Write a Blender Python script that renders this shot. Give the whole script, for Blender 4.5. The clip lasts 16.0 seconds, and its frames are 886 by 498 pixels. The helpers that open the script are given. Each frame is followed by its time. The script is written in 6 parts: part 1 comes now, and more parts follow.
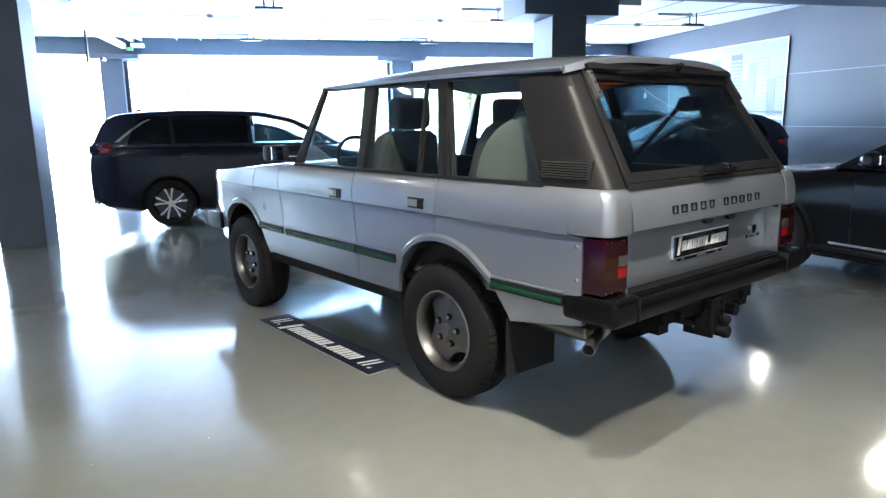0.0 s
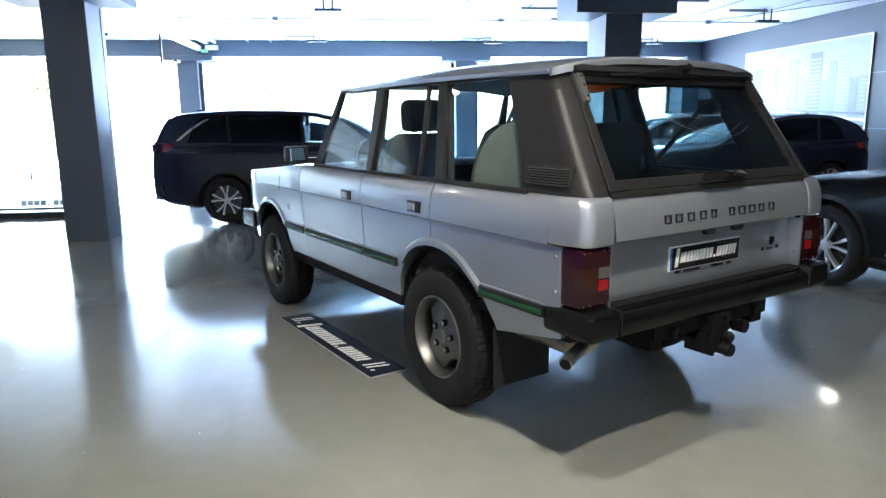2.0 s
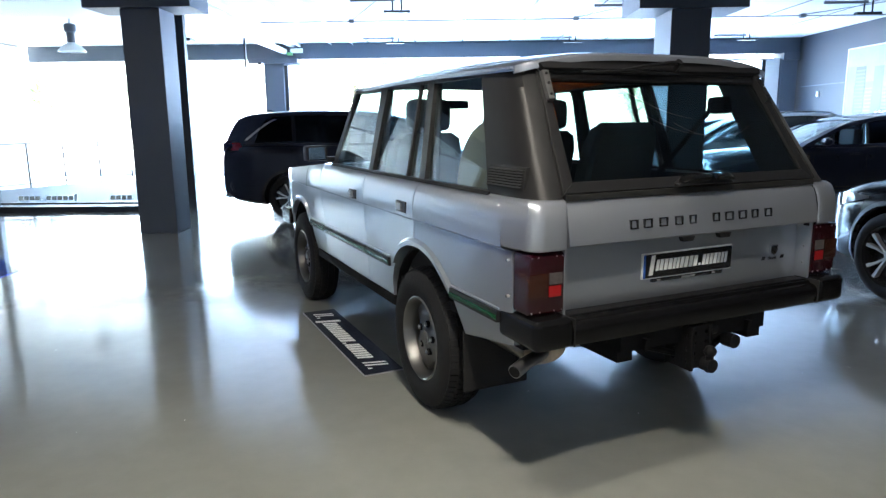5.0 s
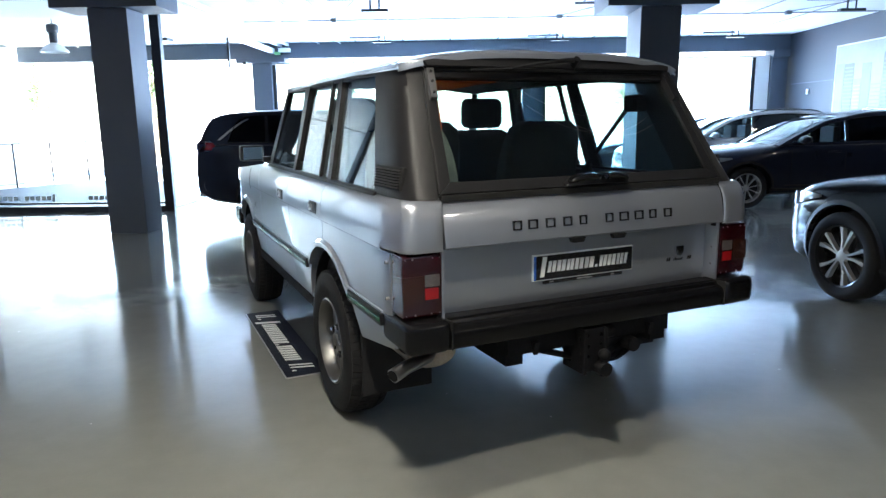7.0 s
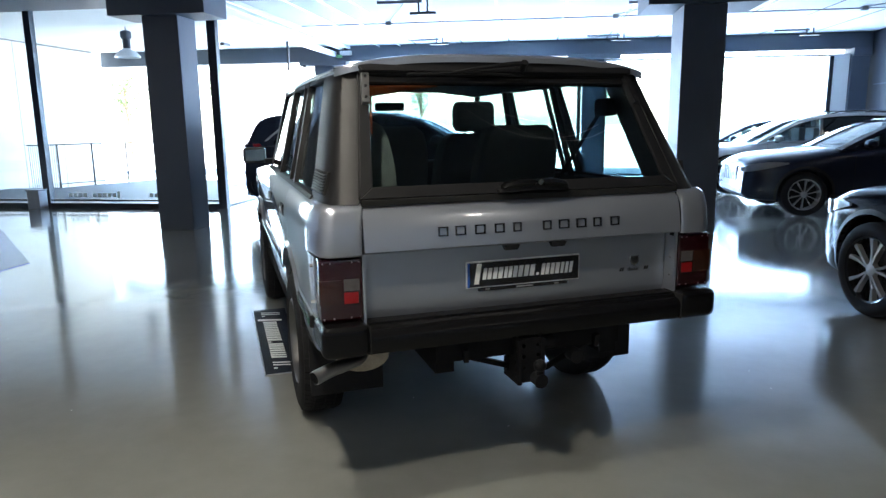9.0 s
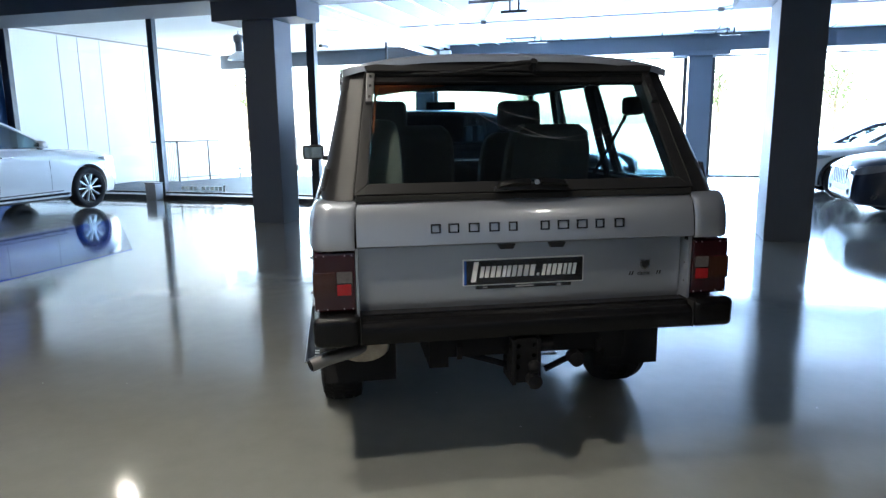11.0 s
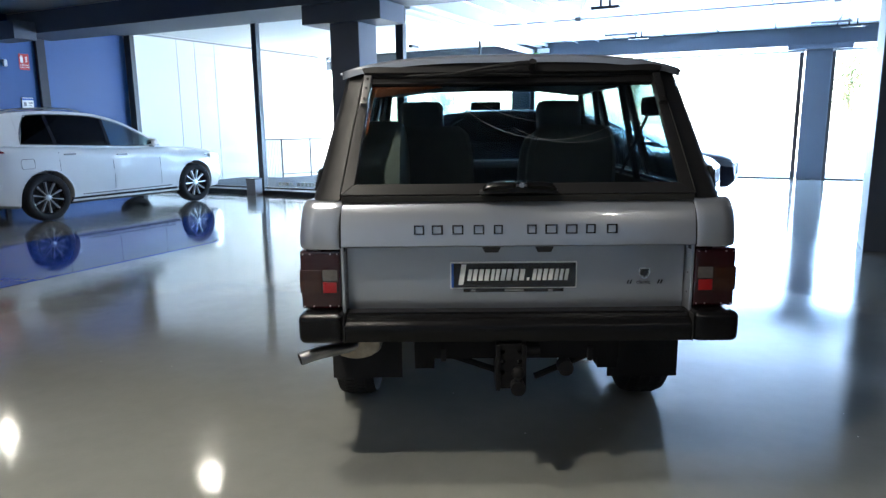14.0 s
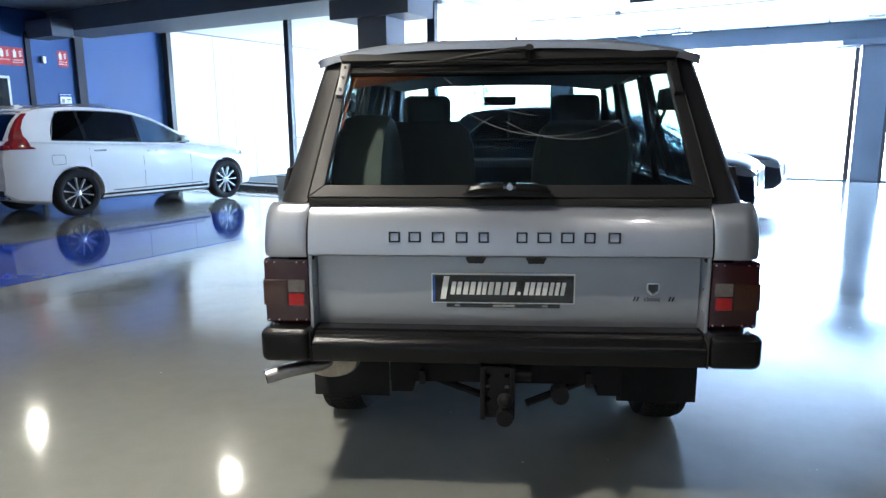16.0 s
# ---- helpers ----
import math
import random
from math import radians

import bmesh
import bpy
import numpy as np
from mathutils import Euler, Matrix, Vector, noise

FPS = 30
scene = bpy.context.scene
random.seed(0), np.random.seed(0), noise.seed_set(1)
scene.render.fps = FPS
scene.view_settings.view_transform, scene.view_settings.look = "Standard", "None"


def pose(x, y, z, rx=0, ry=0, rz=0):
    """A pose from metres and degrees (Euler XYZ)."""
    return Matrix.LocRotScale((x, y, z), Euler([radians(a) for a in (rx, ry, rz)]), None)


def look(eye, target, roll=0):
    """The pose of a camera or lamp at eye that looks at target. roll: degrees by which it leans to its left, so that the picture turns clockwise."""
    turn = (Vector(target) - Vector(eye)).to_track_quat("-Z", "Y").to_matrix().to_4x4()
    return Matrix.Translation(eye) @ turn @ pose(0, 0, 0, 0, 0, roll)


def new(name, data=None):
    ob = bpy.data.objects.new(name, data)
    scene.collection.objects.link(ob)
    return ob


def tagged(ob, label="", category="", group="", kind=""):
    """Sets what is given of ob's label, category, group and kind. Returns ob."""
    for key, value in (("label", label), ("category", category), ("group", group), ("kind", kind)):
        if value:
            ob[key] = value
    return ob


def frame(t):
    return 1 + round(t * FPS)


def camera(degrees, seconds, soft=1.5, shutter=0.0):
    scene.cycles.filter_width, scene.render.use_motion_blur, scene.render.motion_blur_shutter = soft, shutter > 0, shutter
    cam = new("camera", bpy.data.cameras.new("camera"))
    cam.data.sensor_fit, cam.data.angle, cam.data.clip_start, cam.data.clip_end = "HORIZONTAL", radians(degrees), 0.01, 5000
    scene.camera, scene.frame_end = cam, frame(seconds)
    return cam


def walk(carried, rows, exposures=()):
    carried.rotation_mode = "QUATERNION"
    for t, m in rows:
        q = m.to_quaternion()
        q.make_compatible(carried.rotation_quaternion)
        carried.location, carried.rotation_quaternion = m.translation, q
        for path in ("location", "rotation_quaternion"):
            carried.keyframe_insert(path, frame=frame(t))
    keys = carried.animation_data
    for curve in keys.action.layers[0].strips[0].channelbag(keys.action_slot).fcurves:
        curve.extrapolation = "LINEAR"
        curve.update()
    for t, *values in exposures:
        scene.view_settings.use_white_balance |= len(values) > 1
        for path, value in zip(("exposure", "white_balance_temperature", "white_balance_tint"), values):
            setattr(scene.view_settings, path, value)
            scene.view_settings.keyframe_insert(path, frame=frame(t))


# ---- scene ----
cam = camera(66.6, 16.0, soft=1.4)
PATH = [
    (0, (0.625, -0.069, 1.503), (1.877, 1.445, 1.126), -0.8),
    (0.5, (0.705, -0.112, 1.499), (1.915, 1.436, 1.124), -0.6),
    (1, (0.808, -0.164, 1.503), (1.982, 1.41, 1.124), -0.6),
    (1.5, (0.911, -0.224, 1.514), (2.032, 1.389, 1.137), -0.7),
    (2, (0.991, -0.269, 1.517), (2.067, 1.375, 1.141), -0.6),
    (2.5, (1.09, -0.319, 1.515), (2.112, 1.359, 1.14), -0.6),
    (3, (1.183, -0.359, 1.514), (2.164, 1.343, 1.139), -0.6),
    (5.5, (1.606, -0.563, 1.503), (2.43, 1.221, 1.132), -0.6),
    (6, (1.727, -0.595, 1.502), (2.57, 1.179, 1.128), -0.6),
    (6.5, (1.866, -0.641, 1.508), (2.7, 1.138, 1.133), -0.8),
    (7, (1.985, -0.68, 1.5), (2.803, 1.106, 1.126), -0.8),
    (7.5, (2.135, -0.713, 1.508), (2.918, 1.089, 1.134), -0.8),
    (8, (2.27, -0.768, 1.515), (3.006, 1.054, 1.144), -0.7),
    (8.5, (2.412, -0.829, 1.508), (3.092, 1.015, 1.139), -0.7),
    (9, (2.534, -0.881, 1.507), (3.146, 0.987, 1.139), -0.7),
    (9.5, (2.64, -0.921, 1.503), (3.164, 0.973, 1.133), -0.6),
    (12, (3.143, -1.095, 1.503), (3.325, 0.863, 1.139), -0.6),
    (12.5, (3.204, -1.122, 1.5), (3.332, 0.84, 1.136), -0.5),
    (13, (3.285, -1.108, 1.503), (3.362, 0.857, 1.137), -0.5),
    (13.5, (3.384, -1.09, 1.522), (3.411, 0.876, 1.154), -0.6),
    (14, (3.462, -1.066, 1.511), (3.442, 0.9, 1.142), -0.6),
    (14.5, (3.556, -1.016, 1.502), (3.492, 0.949, 1.134), -0.5),
    (15, (3.628, -0.934, 1.486), (3.532, 1.029, 1.116), -0.5),
    (15.5, (3.665, -0.818, 1.504), (3.544, 1.143, 1.129), -0.4),
    (16, (3.682, -0.748, 1.491), (3.539, 1.212, 1.119), -0.4),
]
TURN = pose(0, 0, 0, 0, 0, 26.0)  # the walls run along x and y
walk(cam, [(t, TURN @ look(eye, target, roll)) for t, eye, target, roll in PATH],
     exposures=[(t, e + 0.02, 6500, 10) for t, e in ((0, 5.1), (1, 5.05), (3, 4.75), (5.5, 4.45), (8, 4.22), (9, 3.95), (9.6, 3.95), (12, 4.25), (13, 4.35), (14, 4.15), (15, 4.3), (16, 4.75))])

# ---- world and sun ----
world = bpy.data.worlds.new("sky")
scene.world = world
world.use_nodes = True
wn = world.node_tree
sky = wn.nodes.new("ShaderNodeTexSky")
sky.sky_type = "NISHITA"
sky.sun_disc = False
sky.sun_elevation = radians(48)
sky.sun_rotation = radians(160)
wn.nodes["Background"].inputs[1].default_value = 0.12
wn.links.new(sky.outputs[0], wn.nodes["Background"].inputs[0])
sun_data = bpy.data.lights.new("sun", "SUN")
sun_data.energy = 4.0
sun_data.angle = radians(0.5)
sun_data.color = (1.0, 0.95, 0.88)
sun = new("sun", sun_data)
sun.matrix_world = look((4, -14, 18), (0, 0, 0))


def daylight(x0, x1, y, z0, z1, watts, tint=(0.36, 0.575, 1.0)):
    """The sky's light in a window's opening."""
    d = bpy.data.lights.new("daylight", "AREA")
    d.shape, d.size, d.size_y, d.energy, d.color = "RECTANGLE", x1 - x0, z1 - z0, watts, tint
    o = new("daylight", d)
    o.matrix_world = look(((x0 + x1) / 2, y, (z0 + z1) / 2), ((x0 + x1) / 2, y - 5, (z0 + z1) / 2))


daylight(-3.1, 3.85, 20.32, 0.05, 3.12, 118)
daylight(4.5, 10.4, 20.32, 0.05, 3.12, 74)
daylight(-10.3, -3.8, 20.6, 0.05, 3.2, 26, (0.80, 0.90, 1.0))


# ---- materials ----
def mat(name, col, rough=0.5, metal=0.0, var=0.10, scale=5.0, bump=0.0, bscale=80.0, coat=0.0, rvar=0.06, stretch=(1, 1, 1), coat_rough=0.03):
    """A surface with two scales of tone and gloss variation and a fine relief."""
    m = bpy.data.materials.new(name)
    m.use_nodes = True
    t = m.node_tree
    b = t.nodes["Principled BSDF"]
    co = t.nodes.new("ShaderNodeTexCoord")
    mp = t.nodes.new("ShaderNodeMapping")
    mp.inputs["Scale"].default_value = stretch
    t.links.new(co.outputs["Object"], mp.inputs[0])
    big = t.nodes.new("ShaderNodeTexNoise")
    big.inputs["Scale"].default_value = scale
    big.inputs["Detail"].default_value = 4
    fine = t.nodes.new("ShaderNodeTexNoise")
    fine.inputs["Scale"].default_value = scale * 14
    fine.inputs["Detail"].default_value = 3
    add = t.nodes.new("ShaderNodeMath")
    add.operation = "MULTIPLY_ADD"
    add.inputs[1].default_value = 0.4
    t.links.new(mp.outputs[0], big.inputs[0])
    t.links.new(mp.outputs[0], fine.inputs[0])
    t.links.new(fine.outputs[0], add.inputs[0])
    t.links.new(big.outputs[0], add.inputs[2])
    tone = t.nodes.new("ShaderNodeMath")
    tone.operation = "MULTIPLY_ADD"
    tone.inputs[1].default_value, tone.inputs[2].default_value = 2.6 * var, 1 - 2.6 * var * 0.7
    t.links.new(add.outputs[0], tone.inputs[0])
    mul = t.nodes.new("ShaderNodeMix")
    mul.data_type, mul.blend_type = "RGBA", "MULTIPLY"
    mul.inputs["Factor"].default_value = 1.0
    mul.inputs[6].default_value = (*col[:3], 1)
    t.links.new(tone.outputs[0], mul.inputs[7])
    t.links.new(mul.outputs[2], b.inputs["Base Color"])
    rr = t.nodes.new("ShaderNodeMath")
    rr.operation = "MULTIPLY_ADD"
    rr.inputs[1].default_value, rr.inputs[2].default_value = 2.0 * rvar, max(0.05, rough) - 2.0 * rvar * 0.7
    t.links.new(add.outputs[0], rr.inputs[0])
    t.links.new(rr.outputs[0], b.inputs["Roughness"])
    b.inputs["Metallic"].default_value = metal
    b.inputs["Coat Weight"].default_value = coat
    b.inputs["Coat Roughness"].default_value = coat_rough
    if bump:
        bn = t.nodes.new("ShaderNodeTexNoise")
        bn.inputs["Scale"].default_value = bscale
        bn.inputs["Detail"].default_value = 4
        t.links.new(mp.outputs[0], bn.inputs[0])
        bp = t.nodes.new("ShaderNodeBump")
        bp.inputs["Strength"].default_value = bump
        bp.inputs["Distance"].default_value = 0.01
        t.links.new(bn.outputs[0], bp.inputs["Height"])
        t.links.new(bp.outputs[0], b.inputs["Normal"])
    return m


def glass_mat(name, tint=(0.93, 0.97, 0.97), gloss=1.0):
    """Thin pane: clear through, mirror-like at a slant."""
    m = bpy.data.materials.new(name)
    m.use_nodes = True
    t = m.node_tree
    t.nodes.remove(t.nodes["Principled BSDF"])
    out = t.nodes["Material Output"]
    tr = t.nodes.new("ShaderNodeBsdfTransparent")
    tr.inputs[0].default_value = (*tint, 1)
    gl = t.nodes.new("ShaderNodeBsdfGlossy")
    gl.inputs["Roughness"].default_value = 0.02
    lw = t.nodes.new("ShaderNodeLayerWeight")
    lw.inputs[0].default_value = 0.5
    pw = t.nodes.new("ShaderNodeMath")
    pw.operation = "POWER"
    pw.inputs[1].default_value = 4.0
    t.links.new(lw.outputs["Facing"], pw.inputs[0])
    sc = t.nodes.new("ShaderNodeMath")
    sc.operation = "MULTIPLY_ADD"
    sc.inputs[1].default_value = 0.7 * gloss
    sc.inputs[2].default_value = 0.04 * gloss
    t.links.new(pw.outputs[0], sc.inputs[0])
    mx = t.nodes.new("ShaderNodeMixShader")
    t.links.new(sc.outputs[0], mx.inputs[0])
    t.links.new(tr.outputs[0], mx.inputs[1])
    t.links.new(gl.outputs[0], mx.inputs[2])
    t.links.new(mx.outputs[0], out.inputs[0])
    return m


def glow_mat(name, col, power):
    m = bpy.data.materials.new(name)
    m.use_nodes = True
    b = m.node_tree.nodes["Principled BSDF"]
    b.inputs["Base Color"].default_value = (*col, 1)
    b.inputs["Emission Color"].default_value = (*col, 1)
    b.inputs["Emission Strength"].default_value = power
    return m


def floor_mat():
    """Polished grey resin: soft cloudy tone, fine scratches in the gloss, a slow ripple."""
    m = mat("resin_floor", (0.255, 0.262, 0.238), 0.10, var=0.16, scale=0.55, bump=0.0, rvar=0.0)
    t = m.node_tree
    b = t.nodes["Principled BSDF"]
    co = t.nodes.new("ShaderNodeTexCoord")
    wave = t.nodes.new("ShaderNodeTexNoise")
    wave.inputs["Scale"].default_value = 1.6
    wave.inputs["Detail"].default_value = 2
    t.links.new(co.outputs["Object"], wave.inputs[0])
    peel = t.nodes.new("ShaderNodeTexNoise")
    peel.inputs["Scale"].default_value = 42
    peel.inputs["Detail"].default_value = 2
    t.links.new(co.outputs["Object"], peel.inputs[0])
    sw = t.nodes.new("ShaderNodeMapping")
    sw.inputs["Rotation"].default_value = (0, 0, 0.7)
    sw.inputs["Scale"].default_value = (70, 5, 1)
    t.links.new(co.outputs["Object"], sw.inputs[0])
    streak = t.nodes.new("ShaderNodeTexNoise")
    streak.inputs["Scale"].default_value = 1.0
    streak.inputs["Detail"].default_value = 2
    t.links.new(sw.outputs[0], streak.inputs[0])
    grain = t.nodes.new("ShaderNodeTexNoise")
    grain.inputs["Scale"].default_value = 170
    grain.inputs["Detail"].default_value = 2
    t.links.new(co.outputs["Object"], grain.inputs[0])
    last = None
    for src, height in ((wave, 0.0009), (peel, 0.00042), (grain, 0.00005), (streak, 0.00008)):
        bp = t.nodes.new("ShaderNodeBump")
        bp.inputs["Strength"].default_value = 1.0
        bp.inputs["Distance"].default_value = height
        t.links.new(src.outputs[0], bp.inputs["Height"])
        if last:
            t.links.new(last.outputs[0], bp.inputs["Normal"])
        last = bp
    t.links.new(last.outputs[0], b.inputs["Normal"])
    # scuffed patches lose some gloss
    worn = t.nodes.new("ShaderNodeTexNoise")
    worn.inputs["Scale"].default_value = 1.1
    worn.inputs["Detail"].default_value = 7
    worn.inputs["Roughness"].default_value = 0.7
    t.links.new(co.outputs["Object"], worn.inputs[0])
    gloss = t.nodes.new("ShaderNodeMapRange")
    for k, v in ((1, 0.40), (2, 0.72), (3, 0.10), (4, 0.24)):
        gloss.inputs[k].default_value = v
    t.links.new(worn.outputs[0], gloss.inputs[0])
    t.links.new(gloss.outputs[0], b.inputs["Roughness"])
    # a clear sealing coat over the resin
    seal = t.nodes.new("ShaderNodeMapRange")
    for k, v in ((1, 0.36), (2, 0.70), (3, 0.016), (4, 0.055)):
        seal.inputs[k].default_value = v
    t.links.new(worn.outputs[0], seal.inputs[0])
    t.links.new(seal.outputs[0], b.inputs["Coat Roughness"])
    b.inputs["Coat Weight"].default_value = 0.85
    t.links.new(last.outputs[0], b.inputs["Coat Normal"])
    # specks of grit and pale scuffs over the cloudy tone
    grit = t.nodes.new("ShaderNodeTexVoronoi")
    grit.inputs["Scale"].default_value = 4.5
    t.links.new(co.outputs["Object"], grit.inputs[0])
    dot = t.nodes.new("ShaderNodeMath")
    dot.operation = "LESS_THAN"
    dot.inputs[1].default_value = 0.021
    t.links.new(grit.outputs["Distance"], dot.inputs[0])
    mix = t.nodes.new("ShaderNodeMix")
    mix.data_type = "RGBA"
    t.links.new(dot.outputs[0], mix.inputs["Factor"])
    old = b.inputs["Base Color"].links[0].from_socket
    t.links.new(old, mix.inputs[6])
    mix.inputs[7].default_value = (0.75, 0.75, 0.72, 1)
    t.links.new(mix.outputs[2], b.inputs["Base Color"])
    b.inputs["Specular IOR Level"].default_value = 0.18
    return m


M_FLOOR = floor_mat()

M_BLUE_PAINT = mat("blue_floor_paint", (0.016, 0.060, 0.42), 0.06, var=0.12, scale=1.5, bump=0.02, bscale=6)
M_WHITE = mat("white_plaster", (0.78, 0.78, 0.76), 0.85, var=0.04, scale=1.2, bump=0.15, bscale=90)
M_CEIL = mat("white_ceiling_board", (0.80, 0.80, 0.78), 0.9, var=0.03, scale=0.8, bump=0.1, bscale=120)
M_GREY_CEIL = mat("grey_ceiling_paint", (0.19, 0.20, 0.22), 0.9, var=0.06, scale=0.8, bump=0.1, bscale=120)
M_SLATE = mat("slate_blue_paint", (0.075, 0.092, 0.12), 0.6, var=0.10, scale=1.4, bump=0.12, bscale=70)
M_WALL = mat("dark_blue_wall_paint", (0.017, 0.024, 0.035), 0.6, var=0.10, scale=0.9, bump=0.12, bscale=70)
M_NAVY_WALL = mat("navy_wall_paint", (0.004, 0.008, 0.022), 0.6, var=0.10, scale=1.4, bump=0.12, bscale=70)
M_BLUE = mat("bright_blue_wall_paint", (0.010, 0.072, 0.25), 0.55, var=0.08, scale=1.1, bump=0.1, bscale=70)
M_FRAME = mat("black_window_frame", (0.015, 0.016, 0.018), 0.4, var=0.15, scale=9)
M_RAIL = mat("white_aluminium_track", (0.72, 0.73, 0.74), 0.4, 0.3, var=0.05, scale=7)
M_STEEL = mat("dull_steel", (0.34, 0.34, 0.35), 0.35, 1.0, var=0.12, scale=12)
M_CONDUIT = mat("grey_conduit", (0.25, 0.25, 0.26), 0.5, var=0.1, scale=12)
M_GLASS = glass_mat("window_glass")
M_CONCRETE = mat("pale_concrete", (0.55, 0.53, 0.49), 0.9, var=0.14, scale=0.6, bump=0.3, bscale=40)
M_LEAF = mat("leaf_green", (0.06, 0.10, 0.035), 0.7, var=0.4, scale=9)
M_WHITE_INK = mat("white_lettering", (0.82, 0.82, 0.80), 0.5, var=0.04, scale=12)
M_RED = mat("red_sign", (0.62, 0.03, 0.03), 0.5, var=0.05, scale=12)


# ---- mesh helpers ----
def box(bm, x0, x1, y0, y1, z0, z1, bevel=0.0):
    r = bmesh.ops.create_cube(bm, size=1.0, matrix=Matrix.LocRotScale(((x0 + x1) / 2, (y0 + y1) / 2, (z0 + z1) / 2), None, (abs(x1 - x0), abs(y1 - y0), abs(z1 - z0))))
    if bevel:
        es = {e for v in r["verts"] for e in v.link_edges}
        bmesh.ops.bevel(bm, geom=list(es), offset=bevel, segments=2, affect="EDGES", profile=0.6)
    return bm


def boxed(*a, bevel=0.0):
    return box(bmesh.new(), *a, bevel=bevel)


def rod(bm, a, b, r, seg=10, r2=None):
    a, b = Vector(a), Vector(b)
    d = b - a
    m = Matrix.Translation((a + b) / 2) @ d.to_track_quat("Z", "Y").to_matrix().to_4x4()
    bmesh.ops.create_cone(bm, cap_ends=True, segments=seg, radius1=r, radius2=r if r2 is None else r2, depth=d.length, matrix=m)
    return bm


def rodded(a, b, r, seg=10, r2=None):
    return rod(bmesh.new(), a, b, r, seg, r2)


def tube(bm, pts, r, seg=10):
    """A bent pipe through the points."""
    pts = [Vector(p) for p in pts]
    rings = []
    for i, p in enumerate(pts):
        d = (pts[min(i + 1, len(pts) - 1)] - pts[max(i - 1, 0)]).normalized()
        m = d.to_track_quat("Z", "Y").to_matrix()
        rr = r[i] if isinstance(r, (list, tuple)) else r
        rings.append([bm.verts.new(p + m @ Vector((math.cos(2 * math.pi * k / seg) * rr, math.sin(2 * math.pi * k / seg) * rr, 0))) for k in range(seg)])
    for a, b in zip(rings, rings[1:]):
        for k in range(seg):
            bm.faces.new((a[k], a[(k + 1) % seg], b[(k + 1) % seg], b[k]))
    bm.faces.new(rings[0][::-1])
    bm.faces.new(rings[-1])
    bmesh.ops.recalc_face_normals(bm, faces=bm.faces[:])
    return bm


def lathe(bm, prof, seg=40, axis="x", close=False):
    """Turns a profile of (radius, along) round the x axis (or z)."""
    rings = []
    for r, a in prof:
        ring = []
        for k in range(seg):
            c, s = math.cos(2 * math.pi * k / seg) * r, math.sin(2 * math.pi * k / seg) * r
            ring.append(bm.verts.new((a, c, s) if axis == "x" else (c, s, a)))
        rings.append(ring)
    pairs = list(zip(rings, rings[1:])) + ([(rings[-1], rings[0])] if close else [])
    for a, b in pairs:
        for k in range(seg):
            bm.faces.new((a[k], a[(k + 1) % seg], b[(k + 1) % seg], b[k]))
    bmesh.ops.recalc_face_normals(bm, faces=bm.faces[:])
    return bm


def prism(bm, poly, a0, a1, axis="x"):
    """A flat outline given thickness: (y, z) along x, (x, z) along y, or (x, y) along z."""
    def at(p, a):
        return {"x": (a, p[0], p[1]), "y": (p[0], a, p[1]), "z": (p[0], p[1], a)}[axis]
    lo = [bm.verts.new(at(p, a0)) for p in poly]
    hi = [bm.verts.new(at(p, a1)) for p in poly]
    n = len(poly)
    bm.faces.new(lo)
    bm.faces.new(hi[::-1])
    for k in range(n):
        bm.faces.new((lo[k], hi[k], hi[(k + 1) % n], lo[(k + 1) % n]))
    bmesh.ops.recalc_face_normals(bm, faces=bm.faces[:])
    return bm


def sheet(bm, grid, thick=0.0, way=(0, 0, 0)):
    """A grid of points as a skin; with thick, a second skin moved along way and closed edges."""
    rows, cols = len(grid), len(grid[0])
    a = [[bm.verts.new(p) for p in row] for row in grid]
    for i in range(rows - 1):
        for j in range(cols - 1):
            bm.faces.new((a[i][j], a[i][j + 1], a[i + 1][j + 1], a[i + 1][j]))
    if thick:
        w = Vector(way).normalized() * thick
        b = [[bm.verts.new(Vector(p) + w) for p in row] for row in grid]
        for i in range(rows - 1):
            for j in range(cols - 1):
                bm.faces.new((b[i][j], b[i + 1][j], b[i + 1][j + 1], b[i][j + 1]))
        edge = [(i, 0) for i in range(rows)] + [(rows - 1, j) for j in range(1, cols)] + [(i, cols - 1) for i in range(rows - 2, -1, -1)] + [(0, j) for j in range(cols - 2, 0, -1)]
        for (i, j), (k, l) in zip(edge, edge[1:] + edge[:1]):
            bm.faces.new((a[i][j], a[k][l], b[k][l], b[i][j]))
    bmesh.ops.recalc_face_normals(bm, faces=bm.faces[:])
    return bm


def loft(bm, rings, caps=True):
    vs = [[bm.verts.new(p) for p in r] for r in rings]
    n = len(rings[0])
    for a, b in zip(vs, vs[1:]):
        for k in range(n):
            bm.faces.new((a[k], a[(k + 1) % n], b[(k + 1) % n], b[k]))
    if caps:
        bm.faces.new(vs[0][::-1])
        bm.faces.new(vs[-1])
    bmesh.ops.recalc_face_normals(bm, faces=bm.faces[:])
    return bm


